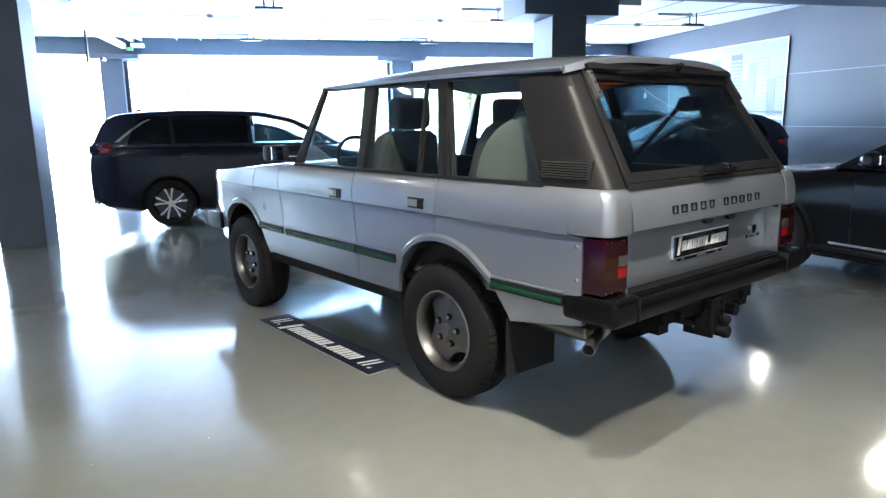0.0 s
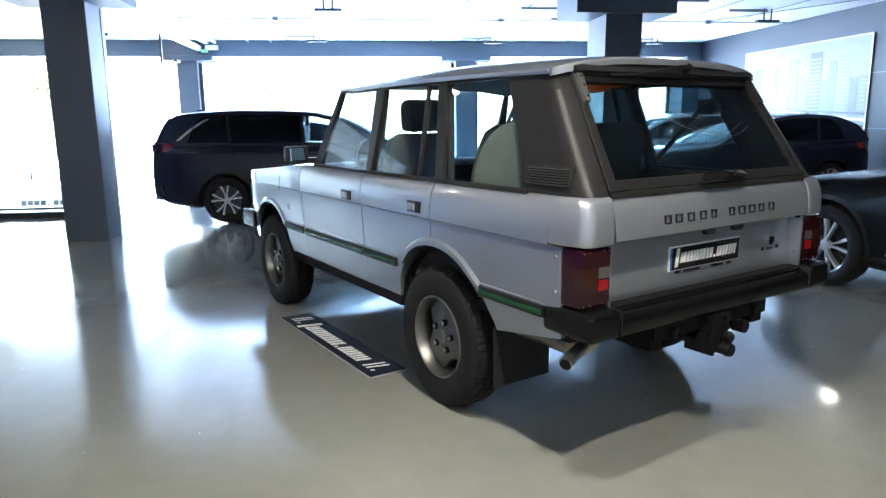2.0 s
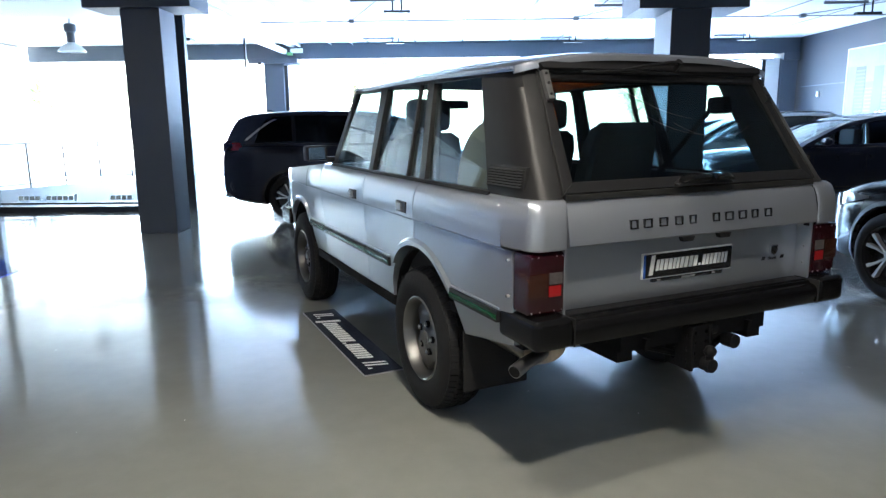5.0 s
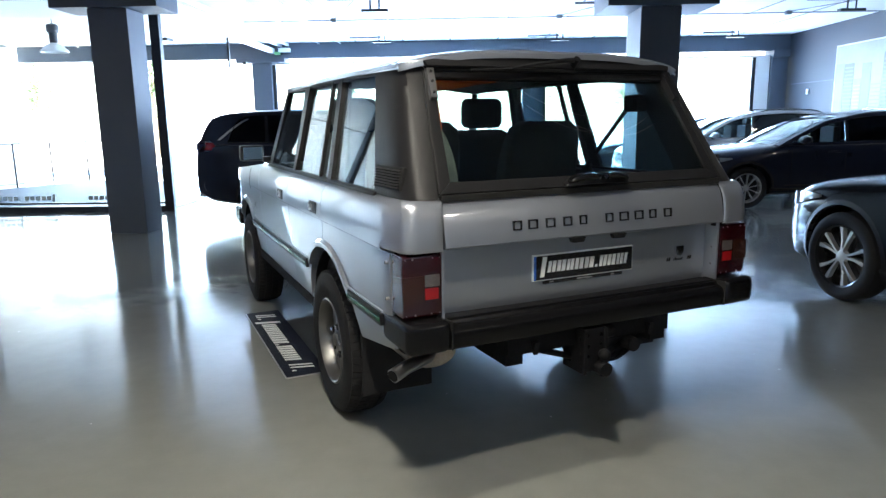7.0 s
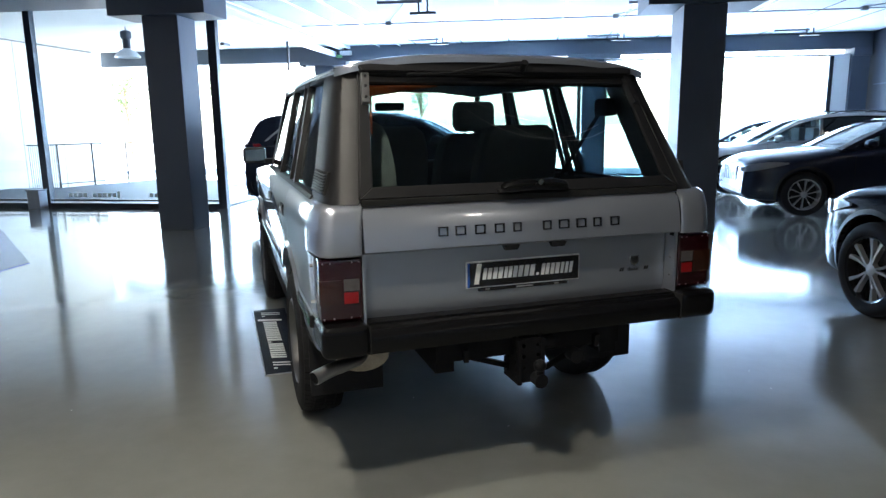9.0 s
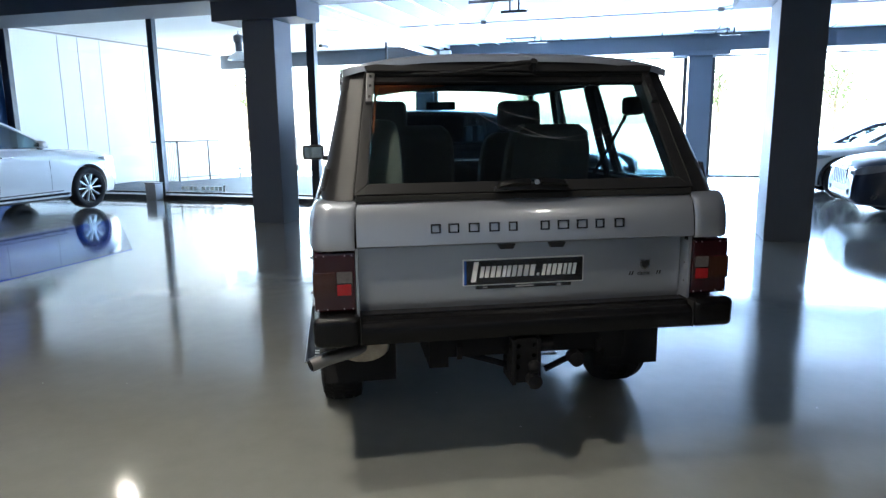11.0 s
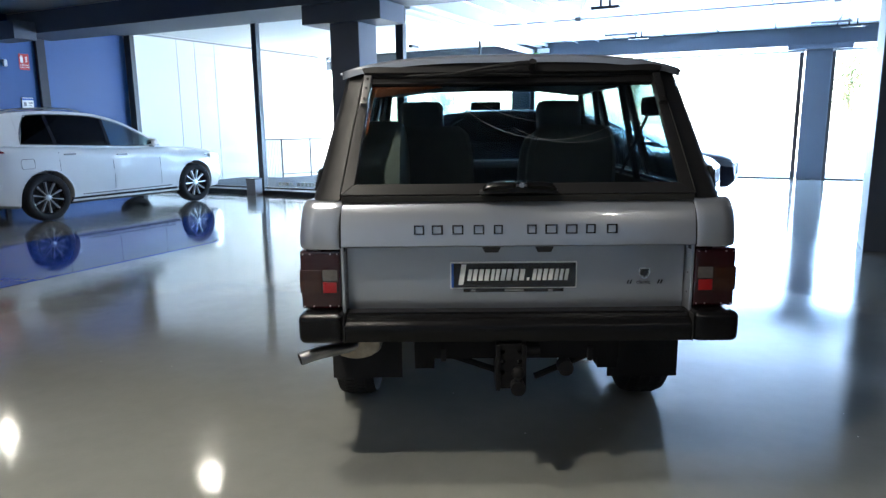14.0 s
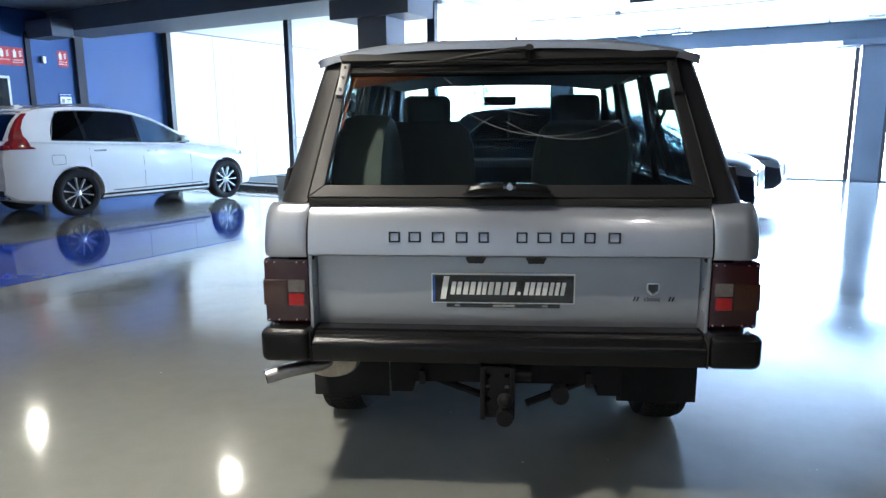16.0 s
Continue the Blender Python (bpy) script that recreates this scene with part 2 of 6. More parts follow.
def finish(me, angle=38):
    """Smooth faces, with sharp edges where they fold."""
    bm = bmesh.new()
    bm.from_mesh(me)
    bm.faces.index_update()
    bm.verts.index_update()
    lim = radians(angle)
    for f in bm.faces:
        f.smooth = True
    for e in bm.edges:
        e.smooth = len(e.link_faces) == 2 and e.calc_face_angle(0.0) < lim
    bm.normal_update()
    bm.verts.ensure_lookup_table()
    cos_lim = math.cos(lim)
    at = {}
    for v in bm.verts:
        fs = [(f.normal.copy(), f.calc_area(), f.index) for f in v.link_faces]
        for n, _, i in fs:
            q = Vector((0, 0, 0))
            for m, a, _ in fs:
                if n.dot(m) > cos_lim:
                    q += m * a
            at[(v.index, i)] = q.normalized() if q.length > 1e-12 else n
    bm.to_mesh(me)
    bm.free()
    # large faces hold their own direction beside narrow rounded edges
    normals = [None] * len(me.loops)
    for p in me.polygons:
        for li in p.loop_indices:
            normals[li] = at.get((me.loops[li].vertex_index, p.index), p.normal.copy())
    me.normals_split_custom_set(normals)


def part(name, bm, material, parent=None, label="", smooth=True):
    """One mesh object from a bmesh, under a thing or a part."""
    me = bpy.data.meshes.new(name)
    bm.to_mesh(me)
    bm.free()
    if smooth:
        finish(me)
    me.materials.append(material)
    ob = new(name, me)
    if parent is not None:
        ob.parent = parent
    if label:
        ob["label"] = label
    return ob


def thing(name, m=None, label="", category="", group="", kind=""):
    ob = new(name)
    ob.empty_display_size = 0.1
    if m is not None:
        ob.matrix_world = m
    return tagged(ob, label, category, group, kind)


def single(name, bm, material, label="", category="", group="", kind="", smooth=True):
    return tagged(part(name, bm, material, None, "", smooth), label, category, group, kind)


def carve(bm, *cutters):
    """Takes the cutters' room out of a mesh."""
    me = bpy.data.meshes.new("tmp")
    bm.to_mesh(me)
    bm.free()
    ob = new("tmp", me)
    gone = [ob]
    for c in cutters:
        cm = bpy.data.meshes.new("cut")
        c.to_mesh(cm)
        c.free()
        co = new("cut", cm)
        gone.append(co)
        md = ob.modifiers.new("cut", "BOOLEAN")
        md.operation, md.solver, md.object = "DIFFERENCE", "EXACT", co
    dg = bpy.context.evaluated_depsgraph_get()
    out = bmesh.new()
    res = bpy.data.meshes.new_from_object(ob.evaluated_get(dg))
    out.from_mesh(res)
    for o in gone:
        data = o.data
        bpy.data.objects.remove(o)
        bpy.data.meshes.remove(data)
    bpy.data.meshes.remove(res)
    return out


def letters(text, size, material, parent, m, name="lettering", depth=0.002, label=""):
    cu = bpy.data.curves.new("txt", "FONT")
    cu.body, cu.size, cu.extrude = text, size, depth
    cu.align_x, cu.align_y = "CENTER", "CENTER"
    ob = new("txt", cu)
    me = bpy.data.meshes.new_from_object(ob.evaluated_get(bpy.context.evaluated_depsgraph_get()))
    bpy.data.objects.remove(ob)
    me.name = name
    me.materials.clear()
    me.materials.append(material)
    res = new(name, me)
    res.parent = parent
    res.matrix_basis = m
    if label:
        res["label"] = label
    return res


def name_bars(bm, x0, x1, h, thick, slant=0.18, shape="xllll.lll"):
    """A logo's run of letters as plain slanted bars: tall, low or dot."""
    n = len(shape)
    w = (x1 - x0) / n
    for k, c in enumerate(shape):
        a = x0 + k * w
        lo, hi, f = {"l": (0, 0.62, 0.78), "x": (-0.22, 0.9, 0.5), ".": (0, 0.14, 0.3), "i": (0, 0.9, 0.35), "w": (0, 0.62, 0.95)}[c]
        b = a + w * f
        poly = [(a + lo * h * slant, lo * h), (b + lo * h * slant, lo * h), (b + hi * h * slant, hi * h), (a + hi * h * slant, hi * h)]
        prism(bm, poly, 0, thick, "z")
    return bm


def glyph_bars(x0, w, h, thick, slant, c):
    """One letter of a logo as two or three plain slanted bars, a dot, or a tall bar."""
    bm = bmesh.new()
    lo, hi, cuts = {"n": (0, 0.66, ((0.04, 0.40), (0.54, 0.92))), "m": (0, 0.66, ((0.03, 0.26), (0.38, 0.61), (0.73, 0.96))), ".": (0, 0.16, ((0.2, 0.8),)), "j": (-0.24, 0.95, ((0.2, 0.8),)), "i": (0, 0.95, ((0.1, 0.5),))}[c]
    for f0, f1 in cuts:
        a, b = x0 + w * f0, x0 + w * f1
        prism(bm, [(a + lo * h * slant, lo * h), (b + lo * h * slant, lo * h), (b + hi * h * slant, hi * h), (a + hi * h * slant, hi * h)], 0, thick, "z")
    return bm


LOGO_SLOTS = [("j", 0.0, 0.075), ("n", 0.085, 0.095), ("n", 0.185, 0.105), ("n", 0.295, 0.085), ("n", 0.385, 0.105), ("n", 0.495, 0.115), (".", 0.618, 0.04), ("n", 0.67, 0.09), ("n", 0.765, 0.10), ("m", 0.87, 0.13)]

# ---- the building ----
XL, XR, YB, YF, ZC = -10.5, 11.35, -5.0, 20.0, 3.72

single("ground", boxed(-300, 300, -300, 300, -0.34, -0.04), M_CONCRETE, "pale sunlit concrete ground outside the showroom", "ground", kind="structure")
single("floor", boxed(XL - 0.2, XR + 0.2, YB - 0.2, YF + 0.35, -0.039, 0.0), M_FLOOR, "polished grey resin floor with cloudy reflections", "floor", kind="structure")
single("floor_stripe", prism(bmesh.new(), [(-5.33, -4.9), (-3.0, -4.9), (-3.0, 7.1), (-5.33, 9.4)], 0.0005, 0.004, "z"), M_BLUE_PAINT, "broad blue painted band on the showroom floor", "floor marking", kind="structure")
single("ceiling", boxed(XL - 0.2, XR + 0.2, 9.3, YF + 0.3, ZC, ZC + 0.25), M_CEIL, "white boarded showroom ceiling with thin joints", "ceiling", kind="structure")
single("ceiling_rear", boxed(XL - 0.2, XR + 0.2, YB - 0.2, 9.298, ZC, ZC + 0.25), M_GREY_CEIL, "grey painted ceiling of the rear bay", "ceiling", kind="structure")

# walls
single("wall_east", boxed(XR, XR + 0.25, YB, YF + 0.3, 0, ZC), M_WALL, "dark blue painted side wall", "wall", kind="structure")
for z in (1.25, 2.35):
    single("trim", boxed(XR - 0.008, XR - 0.0005, YB, YF - 0.3, z, z + 0.02), M_SLATE, "thin joint line along the blue wall", "trim", kind="structure")
single("wall_west", boxed(XL - 0.25, XL, YB, 12.0, 0, ZC), M_BLUE, "bright blue painted side wall", "wall", kind="structure")
# out of view; white so that it bounces light onto the car's tailgate
single("wall_south", boxed(XL - 0.25, XR + 0.25, YB - 0.25, YB, 0, ZC), M_WHITE, "unseen rear wall, white to throw fill light on the car", "wall", kind="structure")
single("wall_terrace", boxed(XL - 0.25, XL, 12.12, 19.6, 0, ZC), M_WHITE, "white rendered terrace wall in daylight", "wall", kind="structure")
for x0, x1, y0, y1 in ((XL, XL + 0.08, 9.80, 9.98), (XL, XL + 0.03, 8.80, 8.90)):
    single("pilaster", boxed(x0, x1, y0, y1, 0, 3.3), M_NAVY_WALL, "dark blue pilaster on the blue wall", "pilaster", kind="structure")


def column(x0, x1, y0, y1, cap, capz):
    c = thing("column", label="square slate blue column with a wider head under the beam", category="column", kind="structure", group="columns")
    part("shaft", boxed(x0, x1, y0, y1, 0, capz, bevel=0.012), M_SLATE, c)
    part("capital", boxed(x0 - cap, x1 + cap, y0 - 0.1, y1 + 0.1, capz, capz + max(0.12, min(0.37, 3.3 - capz)), bevel=0.008), M_SLATE, c)
    return c


# strip added to darken the corner where the terrace wall meets the ceiling
single("trim", boxed(XL + 0.0005, XL + 0.02, 12.13, 19.5, 3.66, 3.70), M_CONDUIT, "grey strip drawn for the shaded corner under the terrace ceiling", "trim", kind="structure")
for y in (13.55, 14.15, 14.85, 16.4, 17.9):
    single("trim", boxed(XL + 0.0005, XL + 0.006, y, y + 0.014, 0.0, 3.655), M_CONDUIT, "thin upright joint in the white terrace wall", "trim", kind="structure")


column(-2.81, -2.28, 9.50, 10.0, 0.45, 3.02)
column(4.49, 5.02, 9.55, 10.30, 0.45, 2.93)
column(-3.75, -3.2, 19.9, 20.3, 0.42, 3.17)
column(3.93, 4.50, 19.9, 20.3, 0.42, 3.17)
column(10.85, 11.3, 19.9, 20.3, 0.0, 3.1)

# beams
single("beam", boxed(XL, XR, 9.3, 10.25, 3.30, ZC - 0.004, bevel=0.01), M_SLATE, "deep slate blue concrete beam over the columns", "beam", kind="structure")
single("beam", boxed(XL, XR, 19.95, 20.25, 3.29, ZC - 0.004, bevel=0.01), M_SLATE, "slate blue beam above the front windows", "beam", kind="structure")
single("ceiling_strip", boxed(XL, -3.2, 10.255, 11.99, 3.585, 3.68), M_SLATE, "grey lowered ceiling strip before the glass wall", "ceiling strip", kind="structure")

# front windows, wall at y = 20
def front_window(name, x0, x1):
    w = thing(name, label="wide showroom window with a slim dark frame", category="window", kind="structure")
    part("window_frame", boxed(x0, x0 + 0.1, 20.0, 20.1, 0.0, 3.17), M_FRAME, w)
    part("window_frame", boxed(x1 - 0.1, x1, 20.0, 20.1, 0.0, 3.17), M_FRAME, w)
    part("window_head", boxed(x0, x1, 19.98, 20.12, 3.12, 3.17), M_WHITE, w)
    part("window_sill", boxed(x0 + 0.1, x1 - 0.1, 19.98, 20.14, 0.0, 0.035), M_FRAME, w)
    n = max(1, round((x1 - x0) / 3.0))
    for k in range(n):
        a = x0 + 0.1 + (x1 - x0 - 0.2) * k / n
        p = part("pane", boxed(a + 0.003, a + (x1 - x0 - 0.2) / n - 0.003, 20.04, 20.05, 0.035, 3.12), M_GLASS, w)
        p.visible_shadow = False


front_window("window_1", -3.19, 3.89)
front_window("window_2", 4.48, 10.45)
single("window_reveal", boxed(10.46, 10.84, 20.0, 20.2, 0, 3.17), M_WHITE, "white plastered window reveal", "window reveal", kind="structure")

# glass wall at y = 12.05, towards the terrace
gw = thing("window_3", label="floor-to-ceiling glass wall with black posts", category="window", kind="structure")
for x, w in ((-10.498, 0.20), (-6.62, 0.13), (-3.1, 0.16)):
    part("mullion", boxed(x, x + w, 12.0, 12.12, 0.0, 3.72), M_FRAME, gw)
part("window_head", boxed(XL, -3.0, 12.0, 12.12, 3.6, 3.715), M_FRAME, gw)
part("window_sill", boxed(XL, -3.0, 12.005, 12.115, 0.0, 0.09), M_FRAME, gw)
part("window_sill", boxed(XL, -3.0, 12.02, 12.1, 0.13, 0.16), M_FRAME, gw)
for a, b in ((-10.3, -6.62), (-6.49, -3.1)):
    p = part("pane", boxed(a, b, 12.055, 12.065, 0.16, 3.6), M_GLASS, gw)
    p.visible_shadow = False
part("lettering", name_bars(bmesh.new(), -0.55, 0.55, 0.12, 0.002, 0.1, "llll.lllllx"), M_WHITE_INK, gw, "white lettering bars on the glass").matrix_basis = pose(-5.6, 12.07, 0.2, 90, 0, 0)
part("lettering", name_bars(bmesh.new(), -0.55, 0.55, 0.12, 0.002, 0.1, "llll.lllllx"), M_WHITE_INK, gw, "white lettering bars on the glass").matrix_basis = pose(-3.95, 12.07, 0.2, 90, 0, 0)

# glass wall at x = -3.1, between showroom and terrace
gs = thing("window_4", label="frameless glass wall with sliding tracks overhead, open at one end", category="window", kind="structure")
part("window_head", boxed(-3.16, -3.06, 12.13, 19.9, 3.42, 3.55), M_RAIL, gs)
part("track", boxed(-2.95, -2.85, 12.13, 19.9, 3.60, 3.70), M_RAIL, gs)
part("track", boxed(-2.72, -2.66, 10.26, 19.9, 3.62, 3.70), M_RAIL, gs)
part("window_sill", boxed(-3.14, -3.08, 12.13, 19.9, 0.0, 0.03), M_FRAME, gs)
part("mullion", boxed(-3.13, -3.09, 16.0, 16.06, 2.75, 3.42), M_FRAME, gs)
for a, b in ((12.13, 16.0),):
    p = part("pane", boxed(-3.115, -3.105, a, b, 0.03, 3.42), M_GLASS, gs)
    p.visible_shadow = False

# ---- lamps that light the showroom ----
M_GLOW = glow_mat("lamp_diffuser", (1.0, 0.95, 0.86), 5.0)
M_LAMP_BODY = mat("lamp_housing", (0.10, 0.10, 0.11), 0.4, 0.6, var=0.1, scale=12)


def bell(parent, x, y, z, lit, q=1.0):
    """A bell-shaped hall lamp on a short rod, q its size."""
    def turned(prof):
        return [(max(0.001, r * q), z + h * q) for r, h in prof]
    part("rod", rodded((x, y, z + 0.42 * q), (x, y, ZC), 0.014, 8), M_CONDUIT, parent)
    part("driver", lathe(bmesh.new(), turned([(0.0, 0.42), (0.05, 0.42), (0.085, 0.40), (0.085, 0.30), (0.06, 0.28), (0.06, 0.14), (0.0, 0.14)]), 20, "z"), M_LAMP_BODY, parent, "dark ribbed lamp driver").matrix_basis = pose(x, y, 0)
    part("shade", lathe(bmesh.new(), turned([(0.05, 0.14), (0.11, 0.11), (0.19, 0.03), (0.20, 0.0), (0.195, 0.0), (0.18, 0.028), (0.105, 0.10), (0.045, 0.13)]), 32, "z", close=True), M_RAIL, parent, "pale bell shade").matrix_basis = pose(x, y, 0)
    d = part("diffuser", lathe(bmesh.new(), turned([(0.0, 0.02), (0.10, 0.02), (0.10, 0.026), (0.0, 0.026)]), 28, "z"), M_GLOW if lit else M_WHITE, parent, "glowing diffuser" if lit else "frosted diffuser")
    d.matrix_basis = pose(x, y, 0)
    return d


def downlight(parent, x, y, z):
    """A short round ceiling lamp with a recessed glowing face."""
    part("mount", lathe(bmesh.new(), [(0.001, ZC - 0.03), (0.07, ZC - 0.03), (0.075, ZC - 0.002), (0.001, ZC - 0.002)], 20, "z"), M_RAIL, parent).matrix_basis = pose(x, y, 0)
    part("housing", lathe(bmesh.new(), [(0.10, z), (0.112, z), (0.112, z + 0.15), (0.06, ZC - 0.031), (0.05, ZC - 0.031), (0.05, z + 0.05), (0.098, z + 0.03)], 28, "z", close=True), M_LAMP_BODY, parent, "dark round lamp housing").matrix_basis = pose(x, y, 0)
    part("diffuser", lathe(bmesh.new(), [(0.001, z + 0.012), (0.092, z + 0.012), (0.092, z + 0.02), (0.001, z + 0.02)], 28, "z"), M_GLOW, parent, "glowing diffuser").matrix_basis = pose(x, y, 0)


# added fill, not seen: (-6.4, 1.6), (-2.4, 1.7), (6.2, -0.4) and the last two
LAMPS = [(-7.4, 6.56, 0.5), (-3.46, 7.07, 0.5), (10.0, 11.5, 0.4), (8.69, 7.38, 0.5), (-6.4, 1.6, 0.4), (-2.4, 1.7, 0.4), (1.95, 1.15, 3.7), (1.38, 2.25, 2.3), (6.2, -0.4, 0.7), (-2.4, -2.6, 0.9), (2.0, -2.8, 1.1)]
for x, y, power in LAMPS:
    z = 3.60 if y > 11 else 3.45
    lt = thing("ceiling_lamp", None, "short round dark ceiling lamp, lit, set out of view", "ceiling lamp", "hall lamps")
    if z < 3.5:
        downlight(lt, x, y, z)
    else:
        part("housing", lathe(bmesh.new(), [(0.10, z), (0.112, z), (0.112, ZC - 0.002), (0.10, ZC - 0.002)], 28, "z", close=True), M_LAMP_BODY, lt, "dark round lamp housing").matrix_basis = pose(x, y, 0)
        part("diffuser", lathe(bmesh.new(), [(0.001, z + 0.012), (0.098, z + 0.012), (0.098, z + 0.02), (0.001, z + 0.02)], 28, "z"), M_GLOW, lt, "glowing diffuser").matrix_basis = pose(x, y, 0)
    ld = bpy.data.lights.new("hall_light", "AREA")
    ld.shape, ld.size, ld.energy, ld.color = "DISK", 0.17, power, (1.0, 0.93, 0.80)
    lo = new("hall_light", ld)
    lo.matrix_world = look((x, y, z - 0.005), (x, y, 0))

# ---- materials of the cars ----
M_SILVER = mat("silver_metallic_paint", (0.362, 0.386, 0.428), 0.30, 0.66, var=0.01, scale=3.0, coat=1.0, rvar=0.0)
M_TRIM = mat("black_grained_plastic", (0.011, 0.011, 0.012), 0.45, var=0.15, scale=8, bump=0.12, bscale=320)
M_PILLAR = mat("charcoal_satin_panel", (0.014, 0.014, 0.015), 0.42, var=0.12, scale=6, bump=0.05, bscale=260)
M_BUMPER = mat("black_bumper_plastic", (0.0045, 0.0045, 0.005), 0.24, var=0.2, scale=5, bump=0.1, bscale=200)
M_RUBBER = mat("tyre_rubber", (0.015, 0.015, 0.016), 0.75, var=0.25, scale=9, bump=0.2, bscale=120)
M_ALLOY = mat("grey_alloy", (0.20, 0.197, 0.19), 0.42, 0.85, var=0.12, scale=14, bump=0.04)
M_BRIGHT = mat("bright_alloy", (0.55, 0.55, 0.55), 0.25, 0.65, var=0.08, scale=14)
M_BLACK_GLOSS = mat("gloss_black", (0.012, 0.012, 0.014), 0.12, var=0.1, scale=8, coat=0.6)
M_UNDER = mat("underbody_black", (0.008, 0.008, 0.009), 0.7, var=0.3, scale=7, bump=0.2, bscale=60)
M_CHROME = mat("chrome", (0.8, 0.8, 0.8), 0.08, 1.0, var=0.04, scale=10)
M_EXHAUST = mat("stained_exhaust_steel", (0.20, 0.19, 0.17), 0.30, 1.0, var=0.35, scale=9, bump=0.05)
M_RUST_END = mat("rust_stained_end_plate", (0.36, 0.31, 0.24), 0.45, 0.5, var=0.5, scale=14, bump=0.1, bscale=90)
M_GREEN = mat("dark_green_stripe", (0.008, 0.075, 0.03), 0.2, var=0.1, scale=10)
M_CLOTH = mat("grey_velour", (0.12, 0.12, 0.115), 0.95, var=0.08, scale=3, bump=0.0)
M_CARPET = mat("beige_grey_carpet", (0.27, 0.26, 0.22), 0.98, var=0.1, scale=6, bump=0.1, bscale=60)
M_CABIN = mat("dark_cabin_trim", (0.035, 0.036, 0.038), 0.75, var=0.1, scale=5)
M_HEADLINER = mat("pale_headlining", (0.30, 0.30, 0.29), 0.95, var=0.06, scale=9, bump=0.2, bscale=240)
M_BELT = mat("dark_seat_belt", (0.02, 0.02, 0.021), 0.7, var=0.1, scale=20)
M_HINGE = mat("lit_hinge_grey", (0.09, 0.09, 0.092), 0.4, 0.3, var=0.1, scale=12)
M_LENS_RED = mat("red_tail_lens", (0.022, 0.001, 0.003), 0.14, var=0.25, scale=22, coat=0.7)
M_LENS_BRIGHT = mat("bright_red_reflector", (0.30, 0.008, 0.010), 0.2, var=0.1, scale=40, coat=0.5)
M_LENS_AMBER = mat("amber_lens", (0.035, 0.009, 0.003), 0.16, var=0.15, scale=40, coat=0.7)
M_LENS_CLEAR = mat("frosted_clear_lens", (0.09, 0.08, 0.078), 0.25, var=0.25, scale=60, coat=0.7)
M_LENS_HEAD = mat("headlamp_lens", (0.22, 0.23, 0.24), 0.08, 0.2, var=0.15, scale=25, coat=1.0)
M_ORANGE = mat("orange_primer_band", (0.55, 0.11, 0.02), 0.5, var=0.15, scale=9)
M_CAR_GLASS = glass_mat("car_glass", (0.78, 0.87, 0.88), 1.1)
M_REAR_GLASS = glass_mat("tinted_rear_glass", (0.60, 0.70, 0.71), 1.1)
# paler than the pillar: the light on the slats is in this grey
M_LOUVRE = mat("lit_louvre_slat", (0.03, 0.03, 0.031), 0.4, var=0.1, scale=10)
M_RIM = mat("bright_rim_lip", (0.19, 0.187, 0.18), 0.42, 1.0, var=0.12, scale=14)
M_SEAL = mat("black_seal_and_gap", (0.006, 0.006, 0.006), 0.8, var=0.1, scale=10)
M_MAT = mat("dark_mat", (0.008, 0.010, 0.02), 0.6, var=0.2, scale=6, bump=0.2, bscale=200)
M_EURO = mat("plate_blue", (0.02, 0.10, 0.42), 0.4, var=0.05, scale=10)

for m_, v_ in ((M_PILLAR, 0.20), (M_TRIM, 0.25), (M_BUMPER, 0.26), (M_UNDER, 0.15), (M_CABIN, 0.2), (M_MAT, 0.15), (M_RUBBER, 0.25), (M_BLUE_PAINT, 0.3)):
    m_.node_tree.nodes["Principled BSDF"].inputs["Specular IOR Level"].default_value = v_


def lerp(tab, v):
    """Straight steps through (at, value) pairs."""
    if v <= tab[0][0]:
        return tab[0][1]
    for (a, p), (b, q) in zip(tab, tab[1:]):
        if v <= b:
            return p + (q - p) * (v - a) / (b - a)
    return tab[-1][1]


# ---- the silver off-roader ----
# its own axes: x to its right, y ahead from the rear axle, z up
OFF = thing("offroad_car", TURN @ pose(3.733, 2.614, 0), "silver boxy five-door off-road car with black bumpers and dark rear pillars", "car")

SECTION = [(0.44, 0.842), (0.52, 0.862), (0.62, 0.874), (0.80, 0.884), (0.94, 0.888), (1.004, 0.886), (1.012, 0.895), (1.06, 0.894), (1.11, 0.888), (1.15, 0.878), (1.18, 0.864), (1.196, 0.852), (1.206, 0.838)]
LEVELS = [z for z, _ in SECTION]


def half_width(y, z):
    w = lerp(SECTION, z) if z < 1.206 else 0.838 - (z - 1.206) * 0.235
    w -= 0.010 * max(0.0, (y - 1.2) / 2.0)
    if y > 2.85:
        w -= 0.05 * ((y - 2.85) / 0.36) ** 2
    if y < -0.80:
        w -= 0.030 * ((-0.80 - y) / 0.22) ** 2
    return w


def side_panel(s, y_rear, y_front, z0, z1, n=16, thick=0.03, top=None):
    """A strip of the car's flank between two edges, each a function of z."""
    zs = [z0] + [z for z in LEVELS if z0 + 0.004 < z < z1 - 0.004] + [z1]
    grid = []
    for z in zs:
        row = []
        for k in range(n + 1):
            y = y_rear(z) + (y_front(z) - y_rear(z)) * k / n
            zz = min(z, top(y)) if top else z
            row.append((s * half_width(y, zz), y, zz))
        grid.append(row)
    return sheet(bmesh.new(), grid, thick, (-s, 0, 0))


